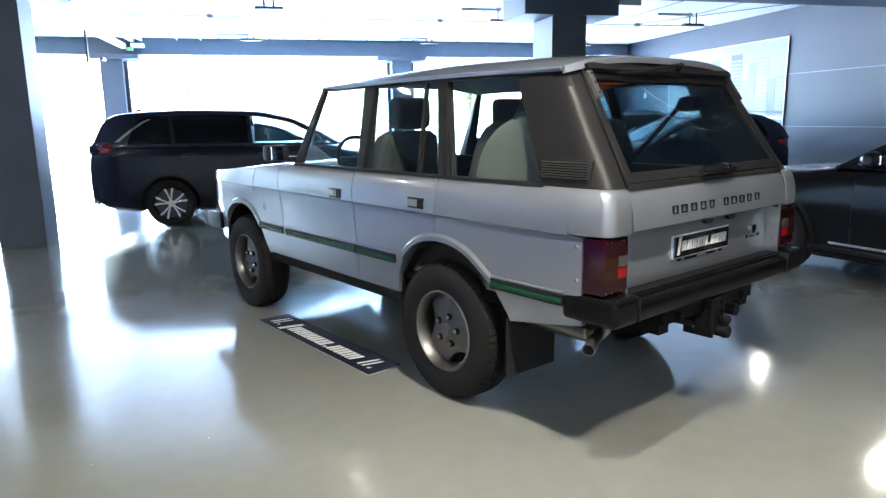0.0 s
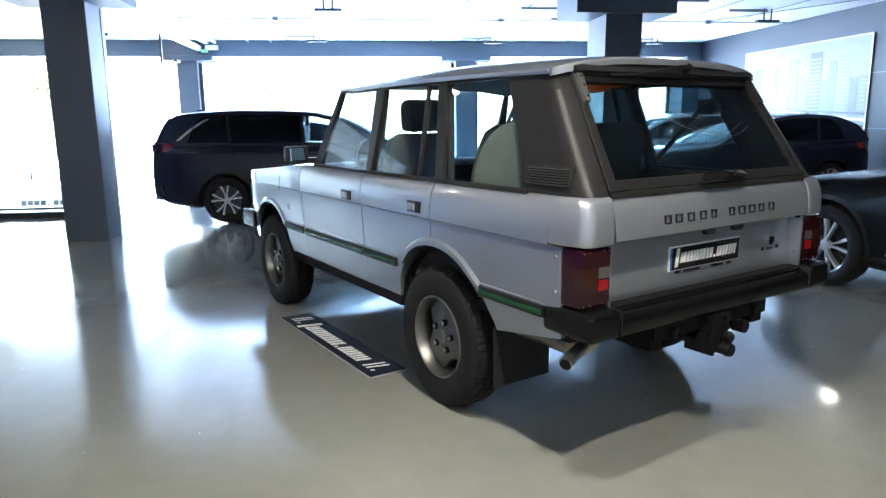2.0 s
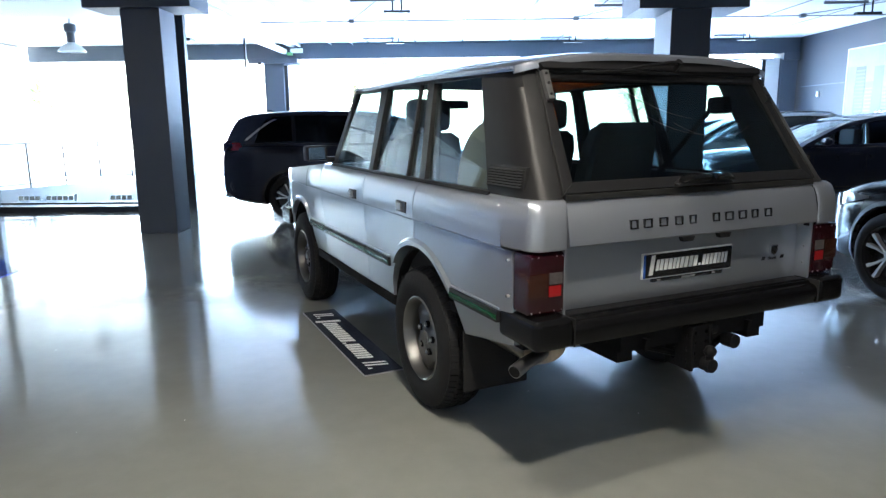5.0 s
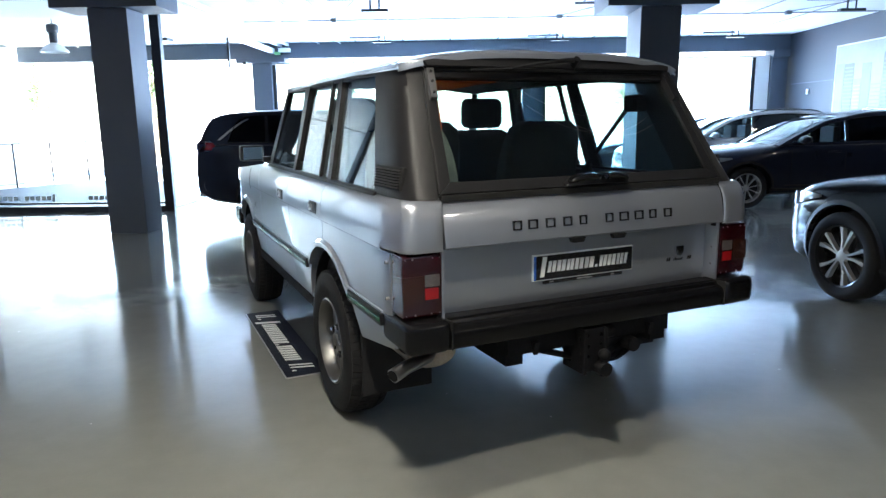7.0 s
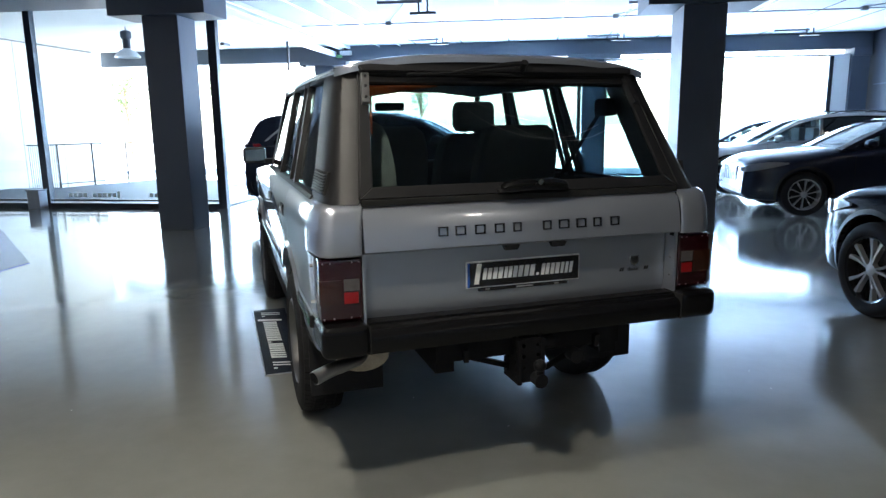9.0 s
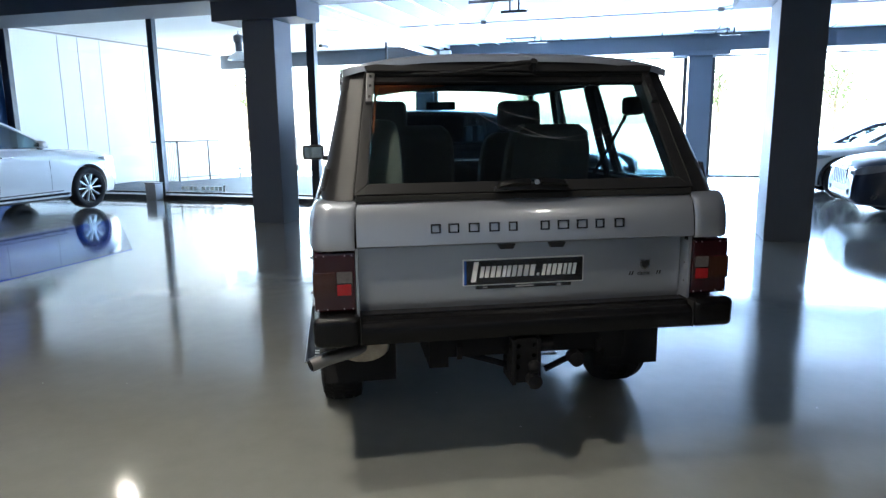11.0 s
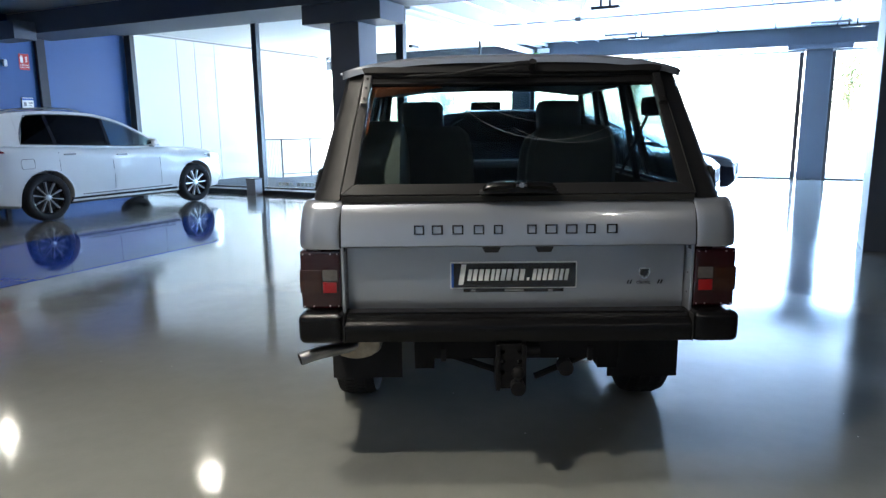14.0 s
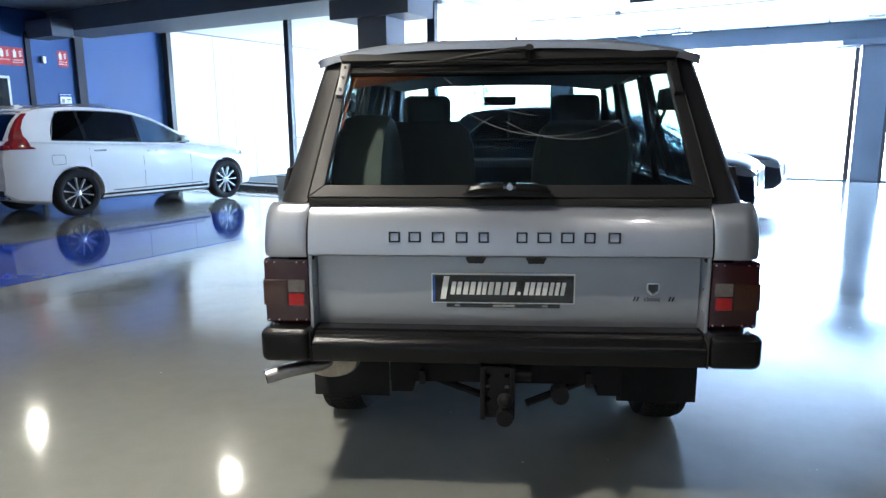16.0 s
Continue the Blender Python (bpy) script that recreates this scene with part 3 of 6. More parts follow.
def smooth_line(pts, n=10):
    """A fine line through points, rounded at each of them."""
    out = []
    for k in range(len(pts) - 1):
        p0, p1, p2, p3 = (Vector(pts[max(0, min(len(pts) - 1, k + d))]) for d in (-1, 0, 1, 2))
        for j in range(n):
            t = j / n
            out.append(tuple(0.5 * (2 * p1 + (p2 - p0) * t + (2 * p0 - 5 * p1 + 4 * p2 - p3) * t * t + (3 * p1 - p0 - 3 * p2 + p3) * t ** 3)))
    out.append(tuple(pts[-1]))
    res = out[:1]
    for p in out[1:]:
        res.append((max(p[0], res[-1][0] + 0.001), p[1]))
    return res


REAR_ARCH = [(0.445, 0.40), (0.432, 0.585), (0.385, 0.70), (0.285, 0.80), (0.165, 0.855), (0.04, 0.872), (-0.08, 0.862), (-0.19, 0.825), (-0.29, 0.76), (-0.37, 0.69), (-0.475, 0.54), (-0.50, 0.40)]
FRONT_ARCH = [(2.97, 0.40), (2.955, 0.585), (2.90, 0.71), (2.81, 0.80), (2.70, 0.848), (2.58, 0.862), (2.46, 0.85), (2.35, 0.80), (2.26, 0.71), (2.19, 0.58), (2.12, 0.45), (2.10, 0.40)]


def arch_cut(arch):
    return prism(bmesh.new(), smooth_line(arch[::-1], 4), -1.2, 1.2, "x")


def arch_lip(s, arch, wide=0.040):
    """The raised rim that follows a wheel opening."""
    arch = [p for p in smooth_line(arch[::-1], 5) if p[1] > 0.706]
    n = len(arch)
    grid = [[], [], [], []]
    cy = sum(p[0] for p in arch) / n
    for k, (y, z) in enumerate(arch):
        a, b = arch[max(0, k - 1)], arch[min(n - 1, k + 1)]
        t = Vector((b[0] - a[0], b[1] - a[1])).normalized()
        o = Vector((-t.y, t.x))
        if o.dot(Vector((y - cy, z - 0.45))) < 0:
            o = -o
        for row, (f, out) in zip(grid, ((0.0, -0.02), (0.0, 0.016), (0.6, 0.016), (1.0, 0.001))):
            yy, zz = y + o.x * wide * f, z + o.y * wide * f
            row.append((s * (half_width(yy, zz) + out), yy, zz))
    return sheet(bmesh.new(), grid)


def door_front(z):
    return 1.812 + (z - 0.51) * 0.125


def door_mid(z):
    return 0.838 + (z - 0.51) * 0.068


def offroad_flank(s):
    const = lambda v: (lambda z: v)
    part("front_fender", carve(side_panel(s, lambda z: door_front(z) + 0.007, const(3.19), 0.50, 1.196, 26, top=lambda y: 1.196 - 0.105 * max(0, (y - 1.95) / 1.25)), arch_cut(FRONT_ARCH)), M_SILVER, OFF)
    fd = part("front_door", side_panel(s, door_mid, door_front, 0.515, 1.206, 18, 0.06), M_SILVER, OFF)
    rd = part("rear_door", carve(side_panel(s, const(0.072), lambda z: door_mid(z) - 0.007, 0.515, 1.206, 18, 0.06), arch_cut(REAR_ARCH)), M_SILVER, OFF)
    part("rear_quarter", carve(side_panel(s, lambda z: -0.838 if z > 1.01 else -0.905, const(0.065), 0.532, 1.206, 26, 0.05), arch_cut(REAR_ARCH), prism(bmesh.new(), [(-0.30, 0.3), (-0.30, 0.510), (-0.46, 0.541), (-0.79, 0.598), (-0.95, 0.625), (-0.95, 0.3)], -1.2, 1.2, "x")), M_SILVER, OFF)
    part("arch_lip", arch_lip(s, REAR_ARCH), M_SILVER, OFF)
    part("arch_lip", arch_lip(s, FRONT_ARCH), M_SILVER, OFF)
    # wing seam, oval badge and a faint script on the front fender
    part("wing_seam", tube(bmesh.new(), [(s * (half_width(y, z) + 0.0004), y, z) for y, z in [(2.285 + 0.045 * k / 6, 1.150 - 0.167 * k / 6) for k in range(7)]], 0.0022, 5), M_SEAL, OFF)
    ring = [2 * math.pi * k / 20 for k in range(21)]
    part("wing_badge", tube(bmesh.new(), [(s * (half_width(2.15, 0.868) + 0.001), 2.150 + 0.018 * math.cos(a), 0.868 + 0.025 * math.sin(a)) for a in ring], 0.0022, 6), M_STEEL, OFF, "small oval outline badge")
    part("wing_script", boxed(s * (half_width(2.16, 0.752) - 0.002), s * (half_width(2.16, 0.752) + 0.0012), 2.10, 2.22, 0.771, 0.778), M_STEEL, OFF, "faint grey script bar")
    # handles in square recesses
    for door, y0, y1, z0, z1 in ((fd, 1.0, 1.14, 1.022, 1.082), (rd, 0.155, 0.292, 1.03, 1.09)):
        w = half_width((y0 + y1) / 2, (z0 + z1) / 2)
        h = part("handle_recess", boxed(s * (w - 0.02), s * (w + 0.005), y0, y1, z0, z1, bevel=0.004), M_TRIM, door, "black square handle recess")
        part("handle", boxed(s * (w - 0.01), s * (w + 0.012), y0 + 0.052, y1 - 0.012, z0 + 0.010, z1 - 0.010, bevel=0.004), M_BRIGHT, door, "silver flap handle")
    # rubbing strip with a green insert
    for y0, y1 in ((1.86, 2.25), (0.86, 1.80), (0.44, 0.845), (-0.815, -0.36)):
        w = half_width((y0 + y1) / 2, 0.72)
        st = part("rubbing_strip", boxed(s * (w - 0.012), s * (w + 0.016), y0, y1, 0.690, 0.742, bevel=0.006), M_TRIM, OFF, "black rubbing strip with a green line")
        part("stripe", boxed(s * (w + 0.010), s * (w + 0.0185), y0 + 0.006, y1 - 0.006, 0.703, 0.724, bevel=0.003), M_GREEN, st, "dark green line")
        part("bright_line", boxed(s * (w - 0.004), s * (w + 0.010), y0, y1, 0.744, 0.754, bevel=0.003), M_SILVER, st, "silver upper bead")
    part("sill", boxed(s * 0.80, s * 0.868, 0.43, 2.12, 0.455, 0.518, bevel=0.012), M_UNDER, OFF, "black sill below the doors")
    # rear corner piece above the lamp, wrapped round the edge
    path = []
    for k in range(9):
        a = math.pi / 2 * k / 8
        path.append((0.812 + 0.068 * math.cos(a), -0.970 - 0.070 * math.sin(a)))
    path = [(0.895, -0.843), (0.892, -0.90)] + path + [(0.745, -1.040), (0.722, -1.040)]
    grid = []
    for z, inset in ((1.016, 0.006), (1.024, 0.0), (1.06, 0.0), (1.11, 0.004), (1.15, 0.012), (1.18, 0.024), (1.196, 0.036), (1.207, 0.056)):
        grid.append([(s * (x - inset * (1.0 if y > -1.0 else 0.4)), y + inset * (0.9 if y < -0.92 else 0.0), z) for x, y in path])
    part("rear_corner", sheet(bmesh.new(), grid, 0.012, (-s, 0.6, 0)), M_SILVER, OFF)
    # black strip put behind the shut line so the open gap stays dark
    part("gate_gap_strip", boxed(s * 0.698, s * 0.728, -1.005, -0.975, 1.0, 1.195), M_SEAL, OFF, "black strip darkening the gap beside the tailgate")
    part("corner_core", boxed(s * 0.714, s * 0.80, -0.97, -0.86, 0.62, 1.14), M_UNDER, OFF)
    # tail lamp
    lamp = part("tail_lamp", boxed(s * 0.713, s * 0.876, -1.024, -0.905, 0.768, 1.008, bevel=0.012), M_LENS_RED, OFF, "dark red wraparound tail lamp")
    part("reverse_lens", boxed(s * 0.725, s * 0.786, -1.029, -1.01, 0.885, 0.932, bevel=0.003), M_LENS_CLEAR, lamp, "ribbed clear lens")
    part("indicator_lens", boxed(s * 0.791, s * 0.8795, -1.028, -0.96, 0.835, 0.932, bevel=0.004), M_LENS_AMBER, lamp, "amber indicator lens")
    part("reflector", boxed(s * 0.730, s * 0.786, -1.0285, -1.01, 0.835, 0.880, bevel=0.003), M_LENS_BRIGHT, lamp, "bright red reflector")
    for dx, dz in ((0.725, 0.995), (0.752, 0.995), (0.834, 0.995), (0.863, 0.995), (0.725, 0.78), (0.76, 0.78), (0.826, 0.78), (0.863, 0.78)):
        part("screw", rodded((s * dx, -1.022, dz), (s * dx, -1.0265, dz), 0.003, 8), M_STEEL, lamp)
    # the tailgate sits back between two painted jambs
    part("gate_jamb", boxed(s * 0.699, s * 0.7115, -1.016, -0.90, 0.74, 1.018, bevel=0.003), M_SILVER, OFF, "silver jamb beside the tailgate")
    for z in (0.82, 0.90):
        part("jamb_screw", rodded((s * 0.6995, -0.985, z), (s * 0.697, -0.985, z), 0.005, 8), M_BRIGHT, OFF)
    for z in (0.82, 0.965):
        part("bolt", rodded((s * 0.86, -0.885, z), (s * 0.893, -0.885, z), 0.007, 8), M_BRIGHT, OFF)
    # pillars and windows of the cabin
    def gh(y, z, out=0.0):
        return (s * (half_width(min(y, 1.2), z) + out), y, z)
    def bar(name, b0, b1, t0, t1, m, out=0.004, z0=1.205, z1=1.725, thick=0.05, label=""):
        thick = min(thick, 0.024)
        grid = [[gh(b0 + (t0 - b0) * k / 5 + (b1 - b0 + ((t1 - t0) - (b1 - b0)) * k / 5) * j / 2, z0 + (z1 - z0) * k / 5, out) for j in range(3)] for k in range(6)]
        return part(name, sheet(bmesh.new(), grid, thick, (-s, 0, 0)), m, OFF, label)
    bar("pillar", 0.838, 0.885, 0.845, 0.94, M_TRIM, label="black door pillar")
    bar("pillar", 0.04, 0.09, 0.165, 0.228, M_TRIM, label="black door pillar")
    part("a_pillar", loft(bmesh.new(), [[(s * 0.80, 1.80, 1.19), (s * 0.835, 1.74, 1.19), (s * 0.83, 1.64, 1.19), (s * 0.77, 1.70, 1.19)],
                                        [(s * 0.70, 1.46, 1.73), (s * 0.722, 1.45, 1.73), (s * 0.718, 1.415, 1.73), (s * 0.68, 1.43, 1.73)]]), M_TRIM, OFF, "black windscreen pillar")
    bar("window_divider", 0.25, 0.272, 0.315, 0.337, M_TRIM, out=0.006, thick=0.02)
    def rail(y0, y1, z, m, h=0.03, out=0.008):
        grid = [[gh(y0 + (y1 - y0) * k / 6, z + dz, out) for k in range(7)] for dz in (0, h)]
        part("window_seal", sheet(bmesh.new(), grid, 0.035, (-s, 0, 0)), m, OFF, "black window seal")
    rail(-0.655, 1.70, 1.200, M_TRIM, 0.016)
    rail(-0.37, 1.46, 1.700, M_TRIM, 0.034, 0.004)
    bar("window_seal", 0.815, 0.838, 0.820, 0.845, M_TRIM, out=0.007, thick=0.03)
    bar("window_seal", 0.018, 0.040, 0.142, 0.165, M_TRIM, out=0.007, thick=0.03)
    for b0, b1, t0, t1 in ((0.885, 1.645, 0.94, 1.43), (0.272, 0.825, 0.337, 0.83), (0.088, 0.252, 0.226, 0.317), (-0.66, 0.025, -0.37, 0.148)):
        p = bar("side_window", b0, b1, t0, t1, M_CAR_GLASS, out=-0.012, z0=1.21, z1=1.71, thick=0.004, label="clear side window")
        p.visible_shadow = False
    # broad rear pillar with louvres
    lo = [(0.840, -0.640), (0.838, -0.80), (0.832, -0.90), (0.812, -0.965), (0.775, -0.993), (0.712, -0.998), (0.70, -0.93), (0.78, -0.66)]
    hi = [(0.722, -0.360), (0.722, -0.46), (0.720, -0.555), (0.712, -0.612), (0.695, -0.648), (0.628, -0.668), (0.62, -0.60), (0.68, -0.38)]
    rings = [[(s * (a[0] + (b[0] - a[0]) * k / 6), a[1] + (b[1] - a[1]) * k / 6, 1.207 + 0.52 * k / 6) for a, b in zip(lo, hi)] for k in range(7)]
    rp = part("rear_pillar", loft(bmesh.new(), rings), M_PILLAR, OFF, "charcoal rear pillar panel with louvres")
    def on_pillar(y, z, out):
        return (s * (half_width(0, z) + out - 0.0 - 0.03 * max(0, (-0.82 - y) / 0.15) ** 2), y, z)
    # black backing paints the shade of the gaps between the slats
    part("louvre_gap_shade", sheet(bmesh.new(), [[on_pillar(y, z, 0.005) for y in (-0.895, -0.83, -0.76, -0.69, -0.615)] for z in (1.238, 1.28, 1.325)], 0.012, (-s, 0, 0)), M_SEAL, rp)
    for k in range(7):
        z = 1.246 + 0.0108 * k
        part("slat", sheet(bmesh.new(), [[on_pillar(y + (z - 1.24) * 0.1, zz, o) for y in (-0.885, -0.83, -0.76, -0.69, -0.628)] for zz, o in ((z, 0.012), (z + 0.005, 0.007))], 0.006, (-s, 0, 0)), M_LOUVRE, rp)
    # mudflaps, one behind each rear wheel
    part("mudflap", boxed(s * 0.515, s * 0.864, -0.452, -0.440, 0.246, 0.548, bevel=0.004), M_RUBBER, OFF, "black rubber mudflap")
    # mirror
    mi = part("door_mirror", boxed(s * 0.865, s * 1.03, 1.715, 1.81, 1.232, 1.345, bevel=0.024), M_TRIM, OFF, "black door mirror")
    part("mirror_glass", prism(bmesh.new(), [(s * 0.880, 1.711), (s * 1.015, 1.685), (s * 1.015, 1.722), (s * 0.880, 1.722)], 1.246, 1.331, "z"), M_CHROME, mi, "mirror glass turned towards the driver")
    part("mirror_arm", boxed(s * 0.79, s * 0.88, 1.70, 1.78, 1.225, 1.262, bevel=0.01), M_TRIM, mi)
    # inner wheel housing
    for c in (0.0, 2.54):
        half = [(c + 0.43 * math.cos(a), 0.46 + 0.40 * math.sin(a)) for a in [math.pi * k / 12 for k in range(13)]]
        grid = [[(s * x, y, z) for y, z in half] for x in (0.855, 0.60)]
        part("wheel_housing", sheet(bmesh.new(), grid, 0.01, (0, 0, 1)), M_UNDER, OFF)
        part("housing_wall", prism(bmesh.new(), half, s * 0.58, s * 0.60, "x"), M_UNDER, OFF)


for side in (-1, 1):
    offroad_flank(side)


def roof_z(x, y):
    crown = lerp([(-0.75, 0.058), (-0.5, 0.082), (0.3, 0.097), (1.0, 0.082), (1.46, 0.045)], y)
    base = lerp([(-0.75, 1.728), (0.3, 1.742), (1.46, 1.728)], y)
    u = min(1.0, abs(x) / 0.73)
    return base + crown * (1 - u ** 3.4)


ys = [-0.700, -0.688, -0.64, -0.55, -0.4, -0.2, 0.1, 0.4, 0.7, 1.0, 1.25, 1.40, 1.47]
xs = [0.73 * math.sin(math.pi / 2 * k / 14) for k in range(-14, 15)]
grid = [[(x * (1.0 if y < 1.0 else 1 - 0.03 * (y - 1.0)), y + (0.05 * (1 - abs(x) / 0.742) if y > 1.2 else -0.014 * (1 - (x / 0.742) ** 2) + 0.045 * max(0.0, (abs(x) - 0.60) / 0.13) ** 3 * (1.0 if y < -0.695 else 0.5) if y < -0.63 else 0), roof_z(x, y) - (0.010 if y < -0.695 else 0)) for x in xs] for y in ys]
roof = part("roof", sheet(bmesh.new(), grid, 0.022, (0, 0, -1)), M_SILVER, OFF)
for s in (-1, 1):
    part("gutter", boxed(s * 0.70, s * 0.742, -0.648, 1.45, 1.716, 1.726, bevel=0.003), M_SILVER, roof, "silver drip gutter")
grid = [[(x, y, roof_z(x, y) - 0.035) for x in (-0.68, -0.4, 0, 0.4, 0.68)] for y in (-0.62, -0.2, 0.4, 1.0, 1.42)]
part("headlining", sheet(bmesh.new(), grid, 0.01, (0, 0, -1)), M_HEADLINER, OFF)

# bonnet, scuttle, windscreen, nose
grid = [[(x, y, 1.205 - 0.112 * max(0, (y - 1.95)) / 1.25 + 0.012 * (1 - (x / 0.8) ** 2) - (0.02 if y > 3.17 else 0) - (0.012 if abs(x) > 0.79 else 0)) for x in (-0.805, -0.78, -0.72, -0.5, -0.2, 0.2, 0.5, 0.72, 0.78, 0.805)] for y in (1.84, 1.9, 2.2, 2.6, 3.0, 3.15, 3.20)]
part("bonnet", sheet(bmesh.new(), grid, 0.03, (0, 0, -1)), M_SILVER, OFF)
ws = part("windscreen", sheet(bmesh.new(), [[(x * (0.76 - 0.09 * k / 4), 1.74 - 0.30 * k / 4, 1.215 + 0.50 * k / 4) for x in (-1, -0.5, 0, 0.5, 1)] for k in range(5)], 0.005, (0, -1, 0)), M_CAR_GLASS, OFF, "clear windscreen")
ws.visible_shadow = False
part("scuttle", boxed(-0.80, 0.80, 1.68, 1.86, 1.17, 1.204, bevel=0.01), M_TRIM, OFF)
nose = part("front_panel", boxed(-0.82, 0.82, 3.12, 3.20, 0.62, 1.075, bevel=0.02), M_SILVER, OFF)
part("grille", boxed(-0.46, 0.46, 3.195, 3.215, 0.80, 1.04, bevel=0.006), M_TRIM, nose, "black slatted grille")
for s in (-1, 1):
    part("headlamp", rodded((s * 0.60, 3.19, 0.92), (s * 0.60, 3.225, 0.92), 0.095, 24), M_LENS_HEAD, nose, "round headlamp")
    part("indicator", boxed(s * 0.71, s * 0.845, 3.12, 3.215, 0.735, 0.785, bevel=0.006), M_LENS_AMBER, nose, "amber front indicator")
    part("side_lamp", boxed(s * 0.72, s * 0.838, 3.13, 3.212, 0.80, 0.98, bevel=0.01), M_TRIM, nose)
fb = part("front_bumper", boxed(-0.87, 0.87, 3.20, 3.36, 0.60, 0.725, bevel=0.02), M_SILVER, OFF, "silver and black front bumper")
for s in (-1, 1):
    part("bumper_end", boxed(s * 0.84, s * 0.885, 3.05, 3.345, 0.59, 0.735, bevel=0.015), M_BUMPER, fb, "black bumper end")
part("front_spoiler", boxed(-0.72, 0.72, 3.10, 3.22, 0.42, 0.60, bevel=0.02), M_BUMPER, fb)

# tailgate in two leaves, the lower one set back under the lip of the upper
zs = [1.022, 1.028, 1.05, 1.08, 1.11, 1.15, 1.18, 1.198, 1.212]
off = [0.006, 0.0, 0.001, 0.006, 0.011, 0.021, 0.033, 0.046, 0.062]
grid = [[(x, -1.040 + o - 0.004 * (1 - (x / 0.7) ** 2), z) for x in (-0.704, -0.69, -0.5, -0.25, 0, 0.25, 0.5, 0.69, 0.704)] for z, o in zip(zs, off)]
up = part("upper_tailgate", sheet(bmesh.new(), grid, 0.05, (0, 1, 0)), M_SILVER, OFF, "silver upper tailgate band with dark raised lettering")
part("gate_ledge", boxed(-0.697, 0.697, -1.0, -0.93, 1.019, 1.034), M_SILVER, OFF, "silver underside of the tailgate lip")
grid = [[(x, -0.944 + 0.010 * (z < 0.76) - 0.006 * (1 - (x / 0.7) ** 2), z) for x in (-0.696, -0.68, -0.5, -0.25, 0, 0.25, 0.5, 0.68, 0.696)] for z in (0.735, 0.75, 0.77, 0.85, 0.92, 1.0, 1.018)]
low = part("lower_tailgate", sheet(bmesh.new(), grid, 0.05, (0, 1, 0)), M_SILVER, OFF, "silver lower tailgate with a plate and a small badge")
part("gate_core", boxed(-0.70, 0.70, -0.893, -0.85, 0.66, 1.2), M_UNDER, OFF)
for x in (-0.105, 0.105):
    part("catch", prism(bmesh.new(), [(x - 0.036, 1.021), (x + 0.036, 1.021), (x + 0.026, 1.001), (x - 0.026, 1.001)], -1.048, -1.025, "y"), M_TRIM, up, "small black catch")
# the maker's name as plain outlined bars
for x, w in ((-0.392, 0.020), (-0.320, 0.022), (-0.238, 0.022), (-0.155, 0.021), (-0.078, 0.018), (0.055, 0.019), (0.132, 0.024), (0.212, 0.023), (0.288, 0.019), (0.372, 0.021)):
    bm = bmesh.new()
    box(bm, x - w, x + w, -1.0425, -1.030, 1.0735, 1.0785)
    box(bm, x - w, x + w, -1.0400, -1.030, 1.1055, 1.1105)
    box(bm, x - w, x - w + 0.006, -1.0415, -1.030, 1.0785, 1.1055)
    box(bm, x + w - 0.006, x + w, -1.0415, -1.030, 1.0785, 1.1055)
    part("badge_bar", bm, M_BLACK_GLOSS, up, "dark raised badge bar")
plate = part("number_plate", boxed(-0.270, 0.253, -0.961, -0.949, 0.832, 0.945, bevel=0.004), M_WHITE_INK, low, "black show plate with a white rim")
part("plate_face", boxed(-0.265, 0.248, -0.9635, -0.958, 0.837, 0.940, bevel=0.003), M_BLACK_GLOSS, plate)
part("plate_strip", boxed(-0.265, -0.256, -0.9645, -0.958, 0.837, 0.940), M_EURO, plate, "blue edge strip")
for c, a, w in LOGO_SLOTS:
    part("plate_bar", glyph_bars(a * 0.456, w * 0.456, 0.072, 0.003, 0.16, c), M_WHITE_INK, plate, "white lettering drawn as bars").matrix_basis = pose(-0.241, -0.9628, 0.867, 90, 0, 0)
part("plate_holder", boxed(-0.215, 0.20, -0.958, -0.948, 0.816, 0.836, bevel=0.003), M_BLACK_GLOSS, low, "black plate holder")
for x0, x1 in ((-0.185, -0.165), (-0.045, 0.035), (0.135, 0.155)):
    part("holder_print", boxed(x0, x1, -0.9586, -0.957, 0.820, 0.8275), M_CONDUIT, low, "small pale printed bar")
part("badge", prism(bmesh.new(), [(0.508, 0.915), (0.552, 0.915), (0.553, 0.888), (0.545, 0.876), (0.530, 0.868), (0.515, 0.876), (0.507, 0.888)], -0.960, -0.944, "y"), M_CHROME, low, "small chrome shield badge")
part("badge_field", prism(bmesh.new(), [(0.513, 0.910), (0.547, 0.910), (0.547, 0.890), (0.530, 0.875), (0.513, 0.890)], -0.9625, -0.955, "y"), M_BLACK_GLOSS, low)
letters("classic", 0.024, M_TRIM, low, pose(0.530, -0.9515, 0.853, 90, 0, 0), "badge_word", 0.001, "small dark word under the badge")
for x in (0.462, 0.474, 0.588, 0.600):
    part("badge_slash", prism(bmesh.new(), [(x, 0.846), (x + 0.004, 0.846), (x + 0.010, 0.862), (x + 0.006, 0.862)], -0.9525, -0.946, "y"), M_TRIM, low, "small dark slash beside the word")

# rear hatch with its glass
def hatch(x, t, out=0.0):
    """A point on the sloping rear plane: t runs from the sill to the roof."""
    return (x, -0.992 + 0.322 * t - out * 0.85, 1.222 + 0.496 * t + out * 0.53)


